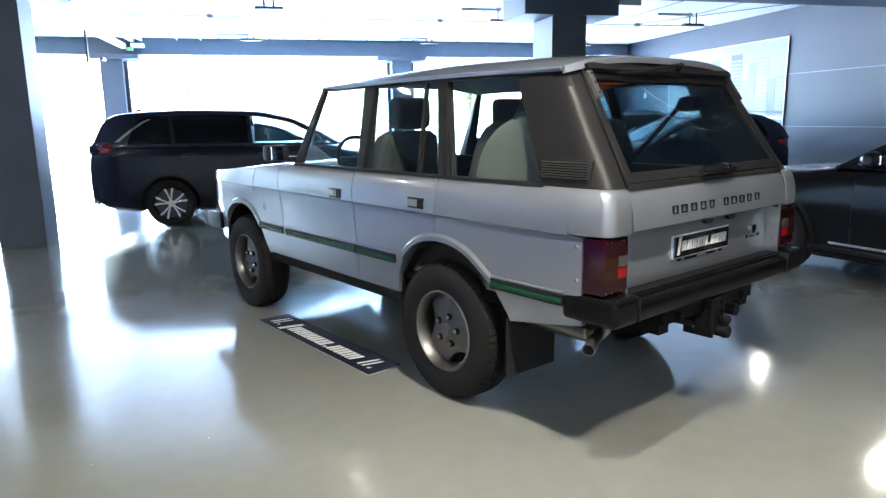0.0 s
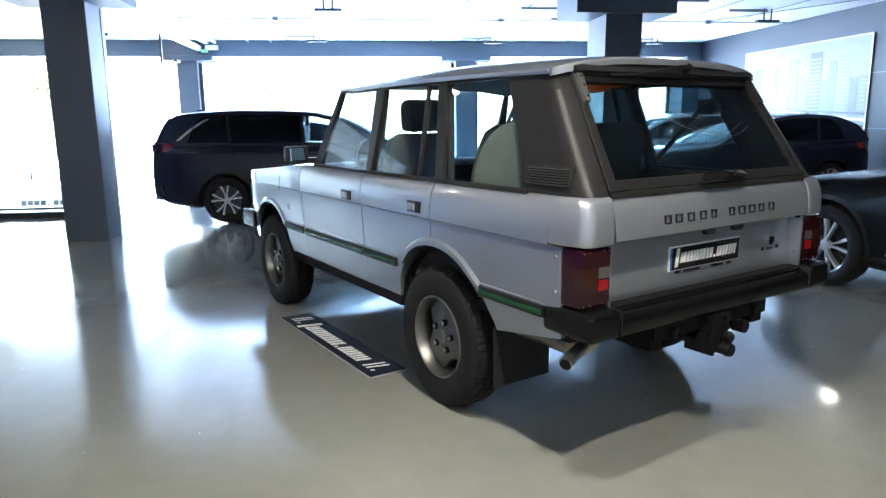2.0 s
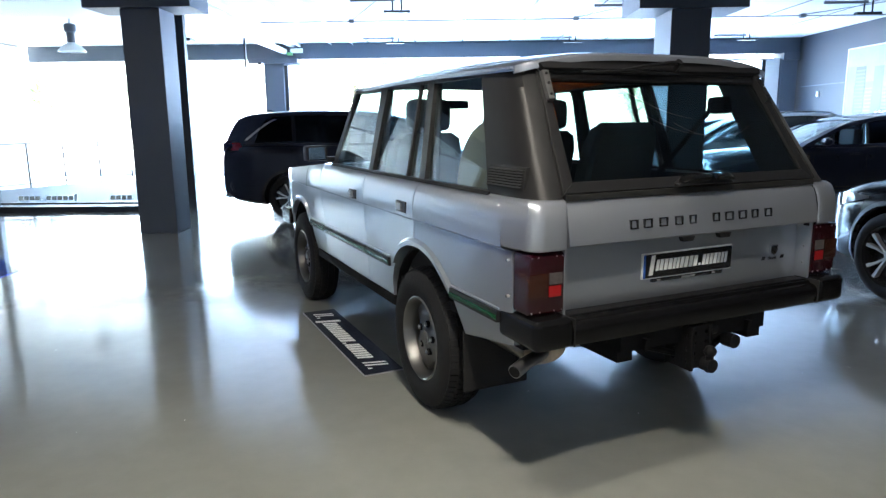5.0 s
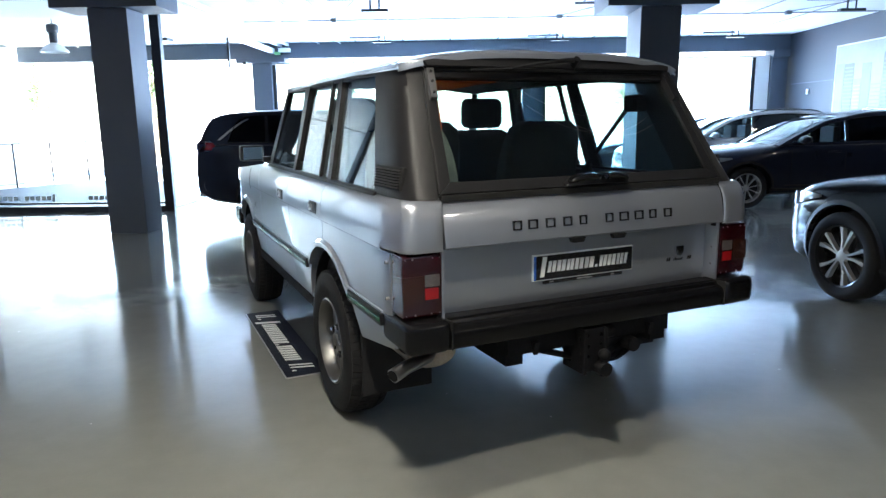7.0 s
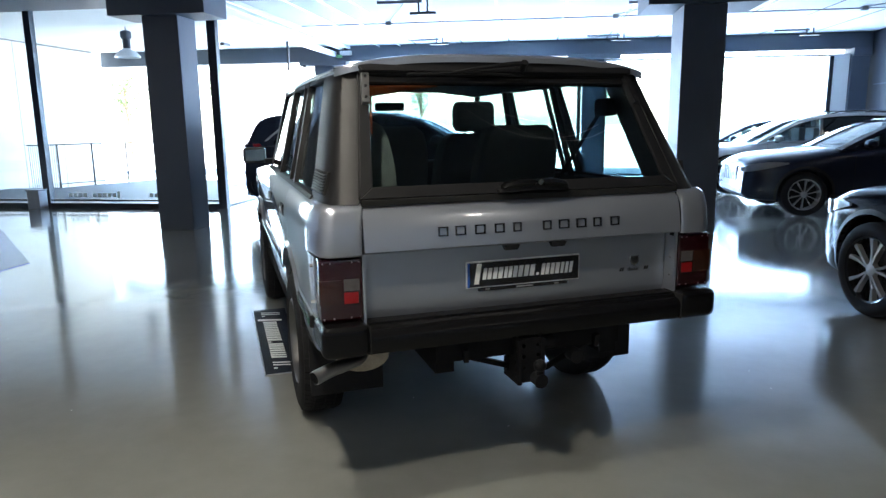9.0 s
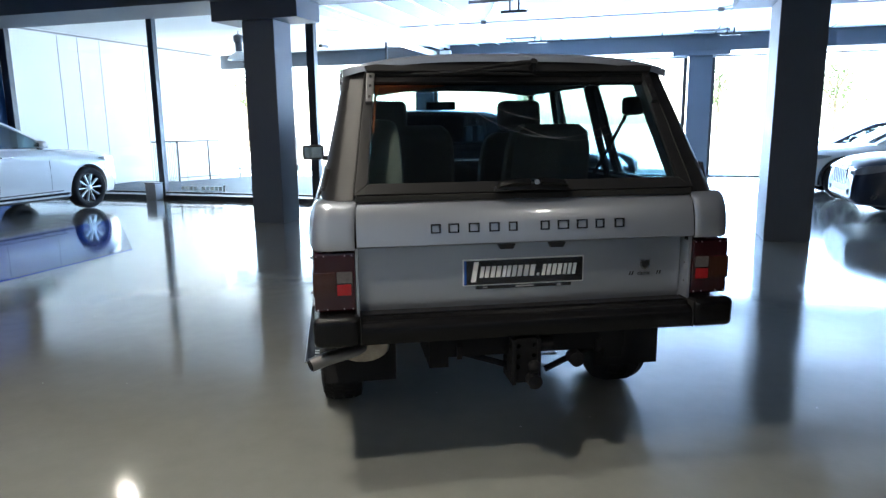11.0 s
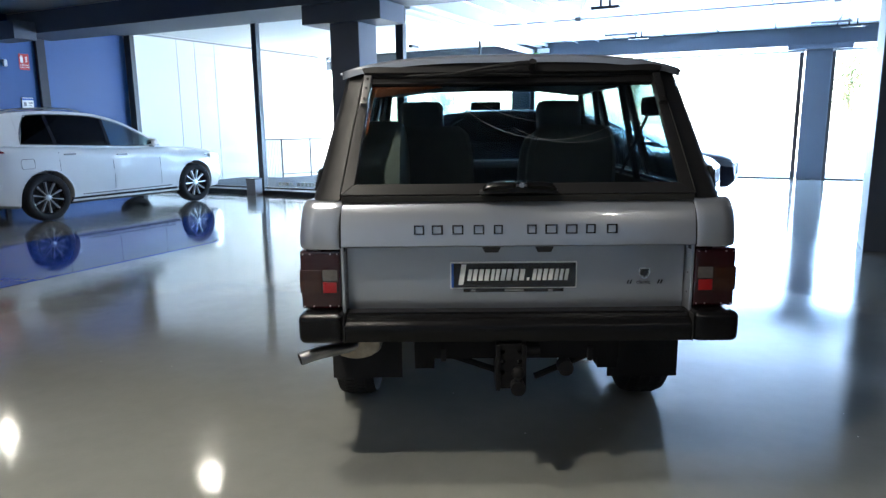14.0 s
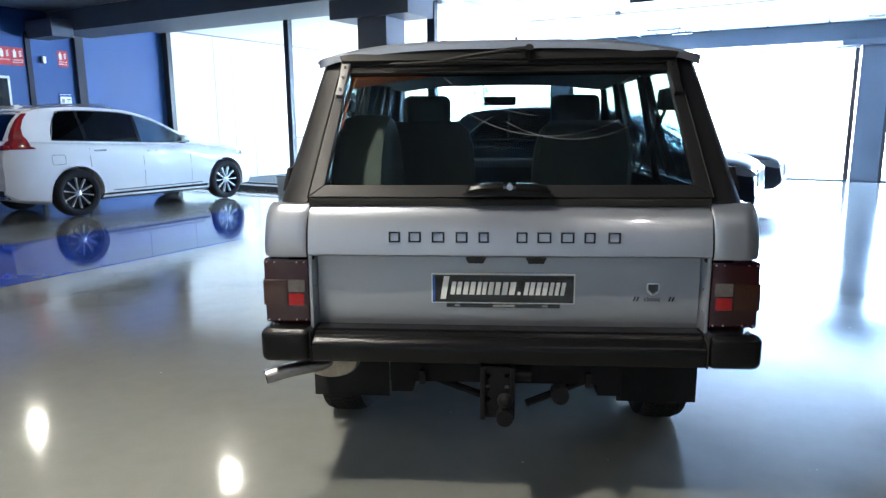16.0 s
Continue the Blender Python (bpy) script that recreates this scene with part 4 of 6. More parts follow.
def hatch_bar(poly, m, out, thick, name, label=""):
    bm = bmesh.new()
    a = [bm.verts.new(hatch(x, t, out)) for x, t in poly]
    b = [bm.verts.new(hatch(x, t, out - thick)) for x, t in poly]
    bm.faces.new(a)
    bm.faces.new(b[::-1])
    for k in range(len(a)):
        bm.faces.new((a[k], b[k], b[(k + 1) % len(a)], a[(k + 1) % len(a)]))
    bmesh.ops.recalc_face_normals(bm, faces=bm.faces[:])
    bmesh.ops.bevel(bm, geom=bm.edges[:], offset=0.004, segments=2, profile=0.5, affect="EDGES")
    return part(name, bm, m, OFF, label)


for s in (-1, 1):
    hatch_bar([(s * 0.706, 0.0), (s * 0.650, 0.085), (s * 0.602, 0.90), (s * 0.632, 0.985)], M_PILLAR, 0.012, 0.03, "hatch_frame", "dark satin hatch frame")
    # left hinge grey, right one black: unequal light put into the colour
    hinge = hatch_bar([(s * 0.596, 0.955), (s * 0.630, 0.955), (s * 0.642, 0.71), (s * 0.612, 0.71)], M_HINGE if s < 0 else M_TRIM, 0.034, 0.026, "hinge", "hatch hinge, paler on the left side")
    for t in (0.75, 0.84, 0.92):
        x = s * (0.668 - 0.058 * t)
        part("bolt", rodded(hatch(x, t, 0.030), hatch(x, t, 0.038), 0.006, 10), M_TRIM, hinge)
    # surface strip in black takes the place of the shaded pillar gap
    hatch_bar([(s * 0.712, 0.0), (s * 0.705, 0.0), (s * 0.631, 0.985), (s * 0.639, 0.985)], M_SEAL, 0.0145, 0.012, "hatch_gap_strip", "black strip drawn for the dark gap round the hatch")
hatch_bar([(-0.706, 0.0), (0.706, 0.0), (0.650, 0.085), (-0.650, 0.085)], M_PILLAR, 0.012, 0.03, "hatch_frame", "dark satin hatch frame")
crown_line = [(0.64 - 0.08 * k, 0.975 + 0.105 * (1 - abs((0.64 - 0.08 * k) / 0.70) ** 3)) for k in range(17)]
hatch_bar([(-0.602, 0.90), (0.602, 0.90), (0.63, 0.965), (-0.63, 0.965)], M_TRIM, 0.012, 0.03, "hatch_frame", "dark hatch head")
hatch_bar([(-0.628, 0.955), (0.628, 0.955)] + crown_line, M_PILLAR, 0.046, 0.03, "hatch_frame", "dark hatch head")
hatch_bar([(-0.600, 0.945), (0.600, 0.945), (0.604, 0.957), (-0.604, 0.957)], M_PILLAR, 0.026, 0.012, "hatch_rib", "raised rib on the hatch head")
p = hatch_bar([(-0.648, 0.088), (0.648, 0.088), (0.600, 0.898), (-0.600, 0.898)], M_REAR_GLASS, 0.0, 0.005, "rear_window", "tinted rear window with curved wiper marks")
p.visible_shadow = False
hatch_bar([(-0.600, 0.80), (-0.588, 0.80), (-0.576, 0.885), (-0.30, 0.885), (-0.30, 0.897), (-0.597, 0.897)], M_ORANGE, -0.008, 0.004, "glass_edge", "orange primer line inside the glass")
hatch_bar([(-0.62, 0.50), (-0.612, 0.50), (-0.589, 0.83), (-0.60, 0.83)], M_ORANGE, -0.008, 0.004, "glass_edge", "orange primer line inside the glass")
# fine scratches left by the wiper
for r, a0, a1, cx, ct in ((0.62, 215, 262, 0.20, 1.62), (0.50, 225, 300, 0.16, 1.28), (0.42, 235, 300, 0.24, 1.12)):
    pts = [hatch(cx + r * math.cos(radians(a0 + (a1 - a0) * k / 14)), ct + r * 1.7 * math.sin(radians(a0 + (a1 - a0) * k / 14)), 0.0015) for k in range(15)]
    pts = [q for q in pts if 1.27 < q[2] < 1.66]
    if len(pts) > 2:
        part("wiper_mark", tube(bmesh.new(), pts, 0.0006, 5), M_BRIGHT, p, "thin pale arc on the glass")
part("gate_top_seal", boxed(-0.702, 0.702, -1.006, -0.955, 1.1985, 1.2235, bevel=0.004), M_SEAL, OFF, "black rubber seal under the hatch")
# wiper on the hatch head, handle on the sill
wp = part("rear_wiper", tube(bmesh.new(), [hatch(0.085, 0.992, 0.076), hatch(0.03, 0.984, 0.080), hatch(-0.10, 0.962, 0.072), hatch(-0.24, 0.934, 0.056)], [0.011, 0.010, 0.007, 0.005], 8), M_TRIM, OFF, "black rear wiper parked along the top")
part("wiper_blade", tube(bmesh.new(), [hatch(-0.44, 0.925, 0.045), hatch(-0.2, 0.935, 0.052), hatch(0.08, 0.925, 0.045)], 0.007, 6), M_TRIM, wp)
part("wiper_pivot", rodded(hatch(0.085, 0.975, 0.02), hatch(0.085, 0.992, 0.087), 0.016, 12), M_TRIM, wp)
hd = part("hatch_handle", loft(bmesh.new(), [[(x, -1.0 - d - 0.004, z0), (x, -1.0 - d - 0.022, z0 + 0.006), (x, -1.0 - d - 0.018, z1), (x, -0.985, z1 + 0.004)] for x, d, z0, z1 in ((-0.15, 0.004, 1.226, 1.240), (-0.115, 0.022, 1.230, 1.256), (-0.03, 0.026, 1.234, 1.262), (0.05, 0.026, 1.234, 1.262), (0.125, 0.022, 1.230, 1.256), (0.16, 0.004, 1.226, 1.240))]), M_TRIM, OFF, "black hatch handle with a chrome lock")
for x0, x1 in ((-0.012, -0.140), (0.032, 0.150)):
    part("handle_wing", loft(bmesh.new(), [[(x, -1.012, z - h), (x, -1.058 + q, z - h * 0.8), (x, -1.066 + q, z), (x, -1.056 + q, z + h * 0.8), (x, -1.010, z + h)] for x, z, h, q in ((x0, 1.268, 0.014, 0.0), (x0 + (x1 - x0) * 0.5, 1.266, 0.017, 0.004), (x0 + (x1 - x0) * 0.88, 1.258, 0.013, 0.012), (x1, 1.250, 0.006, 0.024))]), M_BUMPER, hd, "gloss black finger wing")
part("lock", rodded((0.01, -1.03, 1.272), (0.01, -1.068, 1.270), 0.011, 14), M_CHROME, hd, "chrome lock")

# rear bumper
rb = part("rear_bumper", loft(bmesh.new(), [[(x, -0.90, 0.650), (x, -1.045, 0.632), (x, -1.066, 0.638), (x, -1.077, 0.656), (x, -1.079, 0.700), (x, -1.070, 0.718), (x, -1.052, 0.728), (x, -1.036, 0.730), (x, -1.030, 0.742), (x, -0.90, 0.744)] for x in (-0.705, -0.35, 0, 0.35, 0.705)]), M_BUMPER, OFF, "black rear bumper with a step")
for s in (-1, 1):
    bm = boxed(s * 0.700, s * 0.884, -1.087, -0.797, 0.634, 0.762)
    bmesh.ops.bevel(bm, geom=bm.edges[:], offset=0.030, segments=4, profile=0.5, affect="EDGES")
    part("bumper_end", bm, M_BUMPER, rb, "black moulded bumper end")
    part("end_gap", boxed(s * 0.697, s * 0.7005, -1.083, -0.95, 0.640, 0.750), M_SEAL, rb)
part("step_tread", boxed(-0.69, 0.69, -1.012, -0.955, 0.7435, 0.748, bevel=0.001), M_TRIM, rb)

# underside
ch = part("chassis", box(box(boxed(-0.42, -0.34, -1.0, 3.1, 0.50, 0.62), 0.34, 0.42, -1.0, 3.1, 0.50, 0.62), -0.42, 0.42, -1.02, -0.94, 0.55, 0.66), M_UNDER, OFF, "black chassis rails")
part("floor_pan", boxed(-0.84, 0.84, -0.93, 3.05, 0.60, 0.64), M_UNDER, OFF)
part("fuel_tank", boxed(-0.30, 0.34, -0.80, -0.40, 0.47, 0.60, bevel=0.03), M_UNDER, OFF)
for y in (0.0, 2.54):
    ax = part("axle", rodded((-0.66, y, 0.376), (0.66, y, 0.376), 0.05, 14), M_UNDER, OFF)
    bm = bmesh.new()
    bmesh.ops.create_uvsphere(bm, u_segments=18, v_segments=10, radius=0.15, matrix=Matrix.Translation((0.14, y, 0.376)))
    part("differential", bm, M_UNDER, ax)
    for s in (-1, 1):
        part("shock_absorber", rodded((s * 0.52, y - 0.10, 0.36), (s * 0.48, y - 0.16, 0.70), 0.03, 10), M_UNDER, ax)
part("trailing_arm", tube(bmesh.new(), [(-0.42, -0.93, 0.585), (-0.2, -0.96, 0.52), (0.0, -0.99, 0.46)], 0.014, 8), M_UNDER, OFF)
part("trailing_arm", tube(bmesh.new(), [(0.42, -0.93, 0.585), (0.25, -0.96, 0.52), (0.08, -0.99, 0.46)], 0.014, 8), M_UNDER, OFF)
ex = part("exhaust_silencer", loft(bmesh.new(), [[(-0.685 + 0.112 * math.cos(a) * q, y, 0.556 + 0.066 * math.sin(a) * q) for a in [2 * math.pi * k / 20 for k in range(20)]] for y, q in ((-0.46, 0.6), (-0.49, 1), (-0.84, 1), (-0.855, 0.95))]), M_EXHAUST, OFF, "stained steel exhaust silencer")
part("silencer_end", loft(bmesh.new(), [[(-0.685 + 0.106 * math.cos(a) * q, y, 0.556 + 0.062 * math.sin(a) * q) for a in [2 * math.pi * k / 20 for k in range(20)]] for y, q in ((-0.850, 1.0), (-0.862, 0.97), (-0.865, 0.85))]), M_RUST_END, ex, "pale rust-stained silencer end")
tp = part("tail_pipe", tube(bmesh.new(), [(-0.68, -0.83, 0.562), (-0.72, -0.89, 0.560), (-0.775, -0.922, 0.557), (-0.84, -0.946, 0.550), (-0.905, -0.975, 0.536)], [0.027, 0.027, 0.027, 0.028, 0.029], 16), M_STEEL, ex, "bent tail pipe turned outwards")
# the pipe is solid; a dark disc stands for its shaded hollow
part("pipe_mouth", rodded((-0.890, -0.968, 0.540), (-0.908, -0.9765, 0.5352), 0.024, 16), M_UNDER, tp, "dark disc for the shaded inside of the pipe")
th = part("tow_hitch", carve(boxed(-0.088, -0.070, -1.105, -0.95, 0.445, 0.64, bevel=0.004), *[rodded((-0.2, y, z), (0.0, y, z), 0.011, 12) for y in (-1.08, -1.0) for z in (0.485, 0.54, 0.595)]), M_UNDER, OFF, "black drilled tow hitch plates")
th.matrix_basis = pose(0, 0.022, -0.013)
part("hitch_cheek", carve(boxed(0.020, 0.036, -1.10, -0.95, 0.445, 0.64, bevel=0.004), *[rodded((0.0, -1.07, z), (0.06, -1.07, z), 0.011, 12) for z in (0.485, 0.54, 0.595)]), M_UNDER, th)
part("hitch_block", boxed(-0.045, -0.005, -1.077, -0.93, 0.47, 0.62, bevel=0.006), M_UNDER, th)
bm = rodded((0.0, -1.06, 0.468), (0.0, -1.145, 0.468), 0.030, 14)
part("hitch_jaw", rod(bm, (0.0, -1.125, 0.438), (0.0, -1.125, 0.51), 0.017, 10), M_UNDER, th)
bm = bmesh.new()
bmesh.ops.create_uvsphere(bm, u_segments=16, v_segments=10, radius=0.027, matrix=Matrix.Translation((0.0, -1.125, 0.53)))
part("tow_ball", bm, M_UNDER, th, "black capped tow ball")
part("hitch_plate", carve(boxed(-0.088, 0.036, -1.092, -1.078, 0.45, 0.64, bevel=0.003), *[rodded((x, -1.2, z), (x, -1.0, z), 0.010, 12) for x in (-0.06, 0.008) for z in (0.52, 0.565, 0.61)]), M_UNDER, th, "black drilled plate")
part("hitch_pin", rodded((0.03, -1.05, 0.60), (0.095, -1.05, 0.60), 0.026, 14), M_UNDER, th)
part("socket", rodded((0.20, -1.02, 0.53), (0.20, -1.08, 0.53), 0.032, 14), M_UNDER, th)
for x in (-0.30, 0.30):
    part("tow_eye", prism(bmesh.new(), [(-1.05, 0.60), (-1.01, 0.60), (-1.01, 0.56), (-1.04, 0.545)], x - 0.01, x + 0.01, "x"), M_UNDER, OFF)


# wheels
def tyre_mesh(r, rim, half, seg=56):
    prof = [(rim, -half * 0.80), (rim + 0.012, -half * 0.92), (rim + (r - rim) * 0.45, -half * 1.02), (r - 0.035, -half * 0.95), (r - 0.012, -half * 0.80), (r - 0.004, -half * 0.45), (r - 0.003, 0)]
    prof += [(a, -b) for a, b in prof[-2::-1]]
    return lathe(bmesh.new(), prof, seg, "x", close=True)


def tread_blocks(r, half, n=64):
    """Four staggered rows of rubber blocks round a tyre."""
    bm = bmesh.new()
    for k in range(n):
        for x0, x1, sh in ((-half * 0.86, -half * 0.52, 0), (-half * 0.42, -half * 0.06, 0.5), (half * 0.06, half * 0.42, 0), (half * 0.52, half * 0.86, 0.5)):
            c = 2 * math.pi * (k + sh) / n
            q = []
            for x in (x0, x1):
                rr = r + 0.004 - (0.014 if abs(x) > half * 0.8 else 0.0)
                for da in (-0.041, 0.041):
                    q.append((x, rr * math.sin(c + da), rr * math.cos(c + da)))
            base = [(x, y * (r - 0.02) / r, z * (r - 0.02) / r) for x, y, z in q]
            v = [bm.verts.new(p) for p in q + base]
            for f in ((0, 1, 3, 2), (0, 4, 5, 1), (2, 3, 7, 6), (0, 2, 6, 4), (1, 5, 7, 3)):
                bm.faces.new([v[i] for i in f])
    return bm


def offroad_wheel(parent, m):
    w = part("wheel", tyre_mesh(0.377, 0.215, 0.112), M_RUBBER, parent, "black all-terrain tyre on a grey alloy rim")
    w.matrix_basis = m
    tagged(part("tread", tread_blocks(0.377, 0.112), M_RUBBER, w), kind="stuff")
    # outside is towards -x
    barrel = [(0.214, 0.09), (0.226, 0.086), (0.228, 0.10), (0.218, 0.108), (0.208, 0.098), (0.197, 0.06), (0.192, 0.02), (0.196, -0.08), (0.20, -0.09)]
    part("rim", lathe(bmesh.new(), [(r, -a) for r, a in barrel], 48), M_RIM, w, "bright alloy rim lip")
    bm = bmesh.new()
    n = 96
    def edge(a):
        d = abs((a * 3 / (2 * math.pi) + 0.5) % 1.0 - 0.5) * 120
        return 0.197 - 0.062 * max(0.0, 1 - (d / 31) ** 2) ** 0.8
    rings = []
    for f, x in ((0.0, -0.070), (0.22, -0.070), (0.30, -0.064), (0.55, -0.056), (0.85, -0.048), (0.97, -0.042), (1.0, -0.034), (1.0, -0.010)):
        rings.append([bm.verts.new((x, edge(2 * math.pi * k / n) * f * math.cos(2 * math.pi * k / n), edge(2 * math.pi * k / n) * f * math.sin(2 * math.pi * k / n))) if f else None for k in range(n)])
    mid = bm.verts.new((-0.070, 0, 0))
    for k in range(n):
        bm.faces.new((mid, rings[1][k], rings[1][(k + 1) % n]))
        for a, b in zip(rings[1:], rings[2:]):
            bm.faces.new((a[k], b[k], b[(k + 1) % n], a[(k + 1) % n]))
    bmesh.ops.recalc_face_normals(bm, faces=bm.faces[:])
    part("wheel_centre", bm, M_ALLOY, w, "three-spoke alloy centre")
    part("hub_cap", lathe(bmesh.new(), [(0.001, -0.082), (0.030, -0.081), (0.036, -0.076), (0.037, -0.06)], 24), M_ALLOY, w, "round hub cap")
    for k in range(5):
        a = 2 * math.pi * (k + 0.35) / 5
        y, z = 0.078 * math.cos(a), 0.078 * math.sin(a)
        # no recess is cut: a dark disc gives the pocket its shade
        part("nut_pocket_shade", rodded((-0.050, y, z), (-0.0668, y, z), 0.019, 14), M_UNDER, w)
        part("wheel_nut", rodded((-0.050, y, z), (-0.078, y, z), 0.012, 6), M_CHROME, w)
    # dark ring added behind the centre so its cutouts look deep and shaded
    part("cutout_shade", lathe(bmesh.new(), [(0.04, -0.012), (0.190, -0.012), (0.190, -0.006), (0.04, -0.006)], 40, close=True), M_UNDER, w)
    part("brake_disc", lathe(bmesh.new(), [(0.04, 0.02), (0.15, 0.02), (0.15, 0.035), (0.04, 0.035)], 32, close=True), M_STEEL, w)
    return w


for y in (0.028, 2.55):
    offroad_wheel(OFF, pose(-0.780, y, 0.377, 25 if y > 1 else 5))
    offroad_wheel(OFF, pose(0.780, y, 0.377, 0, 0, 180))


# cabin
def seat(x, y, wide=0.50, headrest=True, cushion=True, lift=0.0):
    if cushion:
        bm = boxed(x - wide / 2, x + wide / 2, y - 0.02, y + 0.50, 0.78, 0.95)
        bmesh.ops.bevel(bm, geom=bm.edges[:], offset=0.05, segments=3, profile=0.5, affect="EDGES")
        part("seat_cushion", bm, M_CLOTH, OFF, "grey velour seat cushion")
    rings = []
    up = 0.0 if headrest else 0.055
    for k, (z, w, th) in enumerate(((0.86, 0.86, 0.09), (0.92, 0.98, 0.13), (1.05, 1.0, 0.14), (1.20, 1.0, 0.13), (1.32, 0.96, 0.12), (1.40, 0.86, 0.10), (1.435, 0.66, 0.05))):
        yy = y - (z - 0.86) * 0.30
        z += up * (z - 0.86) / 0.57
        hw = wide / 2 * w
        rings.append([(x - hw, yy - th * 0.3, z), (x - hw * 0.9, yy - th * 0.5, z), (x + hw * 0.9, yy - th * 0.5, z), (x + hw, yy - th * 0.3, z), (x + hw, yy + th * 0.4, z), (x + hw * 0.75, yy + th * 0.55, z), (x + hw * 0.5, yy + th * 0.4, z), (x - hw * 0.5, yy + th * 0.4, z), (x - hw * 0.75, yy + th * 0.55, z), (x - hw, yy + th * 0.4, z)])
    b = part("seat_back", loft(bmesh.new(), rings), M_CLOTH, OFF, "grey velour seat back")
    if headrest:
        hy = y - 0.185
        bm = boxed(x - 0.145, x + 0.145, hy - 0.055, hy + 0.055, 1.425 + lift, 1.625 + lift)
        bmesh.ops.bevel(bm, geom=bm.edges[:], offset=0.045, segments=3, profile=0.5, affect="EDGES")
        part("headrest", bm, M_CLOTH, b, "grey headrest")
        for dx in (-0.06, 0.06):
            part("headrest_post", rodded((x + dx, hy, 1.38), (x + dx, hy, 1.45), 0.007, 8), M_CHROME, b)


seat(-0.45, 1.03, lift=0.02)
seat(0.45, 1.03, lift=0.02)
seat(-0.37, 0.14, wide=0.47, headrest=False)
seat(0.39, 0.14, wide=0.48, headrest=False)
part("cabin_floor", boxed(-0.80, 0.80, -0.92, 1.85, 0.645, 0.70), M_CARPET, OFF)
part("load_floor", boxed(-0.68, 0.68, -0.92, -0.02, 0.70, 0.86, bevel=0.01), M_CABIN, OFF)
part("dashboard", loft(bmesh.new(), [[(x, 1.45, 0.85), (x, 1.42, 1.08), (x, 1.46, 1.17), (x, 1.60, 1.20), (x, 1.74, 1.20), (x, 1.76, 0.85)] for x in (-0.78, -0.3, 0.3, 0.78)]), M_CABIN, OFF)
part("binnacle", boxed(-0.56, -0.20, 1.42, 1.60, 1.17, 1.25, bevel=0.03), M_CABIN, OFF)
sw = bmesh.new()
pts = [Vector((0.19 * math.cos(a), 0.19 * math.sin(a), 0)) for a in [2 * math.pi * k / 28 for k in range(29)]]
tilt = pose(-0.42, 1.47, 1.22, 62)
stw = part("steering_wheel", tube(sw, [tilt @ q for q in pts], 0.015, 8), M_TRIM, OFF, "black steering wheel")
part("wheel_hub", rodded(tilt @ Vector((0, 0, -0.06)), tilt @ Vector((0, 0, 0.01)), 0.06, 14), M_TRIM, stw)
for a in (0.0, math.pi, -math.pi / 2):
    part("wheel_spoke", rodded(tilt @ Vector((0.05 * math.cos(a), 0.05 * math.sin(a), -0.01)), tilt @ Vector((0.18 * math.cos(a), 0.18 * math.sin(a), 0)), 0.012, 8), M_TRIM, stw)
part("interior_mirror", boxed(-0.11, 0.11, 1.36, 1.385, 1.595, 1.655, bevel=0.012), M_TRIM, OFF, "black interior mirror")
# spare wheel under a carpet cover
part("spare_wheel_cover", lathe(bmesh.new(), [(0.001, -0.70), (0.30, -0.70), (0.345, -0.685), (0.36, -0.65), (0.36, -0.52), (0.345, -0.49), (0.30, -0.478), (0.001, -0.475)], 40), M_CARPET, OFF, "beige carpet cover over the upright spare wheel").matrix_basis = pose(0, -0.38, 1.16)
for s in (-1, 1):
    part("side_trim", boxed(s * 0.775, s * 0.80, -0.90, 1.80, 0.68, 1.19), M_CABIN, OFF)
    part("inner_pillar", tube(bmesh.new(), [(s * 0.765, 0.86, 1.19), (s * 0.685, 0.87, 1.70)], 0.018, 8), M_CABIN, OFF)
    part("inner_pillar", tube(bmesh.new(), [(s * 0.765, 0.05, 1.19), (s * 0.685, 0.17, 1.70)], 0.018, 8), M_CABIN, OFF)
    bl = part("seat_belt", loft(bmesh.new(), [[(s * 0.705, -0.42, 1.60), (s * 0.70, -0.385, 1.60), (s * 0.70, -0.385, 1.603), (s * 0.705, -0.42, 1.603)], [(s * 0.60, 0.06, 1.03), (s * 0.595, 0.10, 1.03), (s * 0.595, 0.10, 1.033), (s * 0.60, 0.06, 1.033)]]), M_BELT, OFF, "dark diagonal seat belt")
    part("belt_reel", boxed(s * 0.64, s * 0.72, -0.50, -0.38, 1.53, 1.62, bevel=0.025), M_CABIN, bl)

# ---- the other cars ----
M_BLACK_PAINT = mat("black_metallic_paint", (0.012, 0.014, 0.024), 0.30, 0.2, var=0.10, scale=4, coat=0.35, coat_rough=0.02)
M_NAVY_PAINT = mat("blue_black_paint", (0.008, 0.011, 0.024), 0.30, 0.0, var=0.10, scale=4, coat=0.8, coat_rough=0.02)
M_GREY_PAINT = mat("dark_grey_metallic_paint", (0.010, 0.011, 0.012), 0.16, 0.0, var=0.08, scale=4, coat=0.0, coat_rough=0.02)
M_WHITE_PAINT = mat("pearl_white_paint", (0.76, 0.77, 0.77), 0.25, 0.0, var=0.03, scale=4, coat=1.0)
M_PALE_PAINT = mat("pale_silver_paint", (0.50, 0.51, 0.52), 0.25, 0.4, var=0.05, scale=4, coat=1.0)
M_TINT = glass_mat("dark_tinted_glass", (0.10, 0.11, 0.12), 1.2)
M_LENS_TALL = mat("deep_red_lens", (0.20, 0.004, 0.006), 0.12, var=0.15, scale=30, coat=0.8)
M_SEAM = mat("panel_gap", (0.006, 0.006, 0.006), 0.8, var=0.1, scale=10)
M_SPOKE_BACK = mat("gloss_black_wheel", (0.015, 0.015, 0.016), 0.2, var=0.1, scale=10)
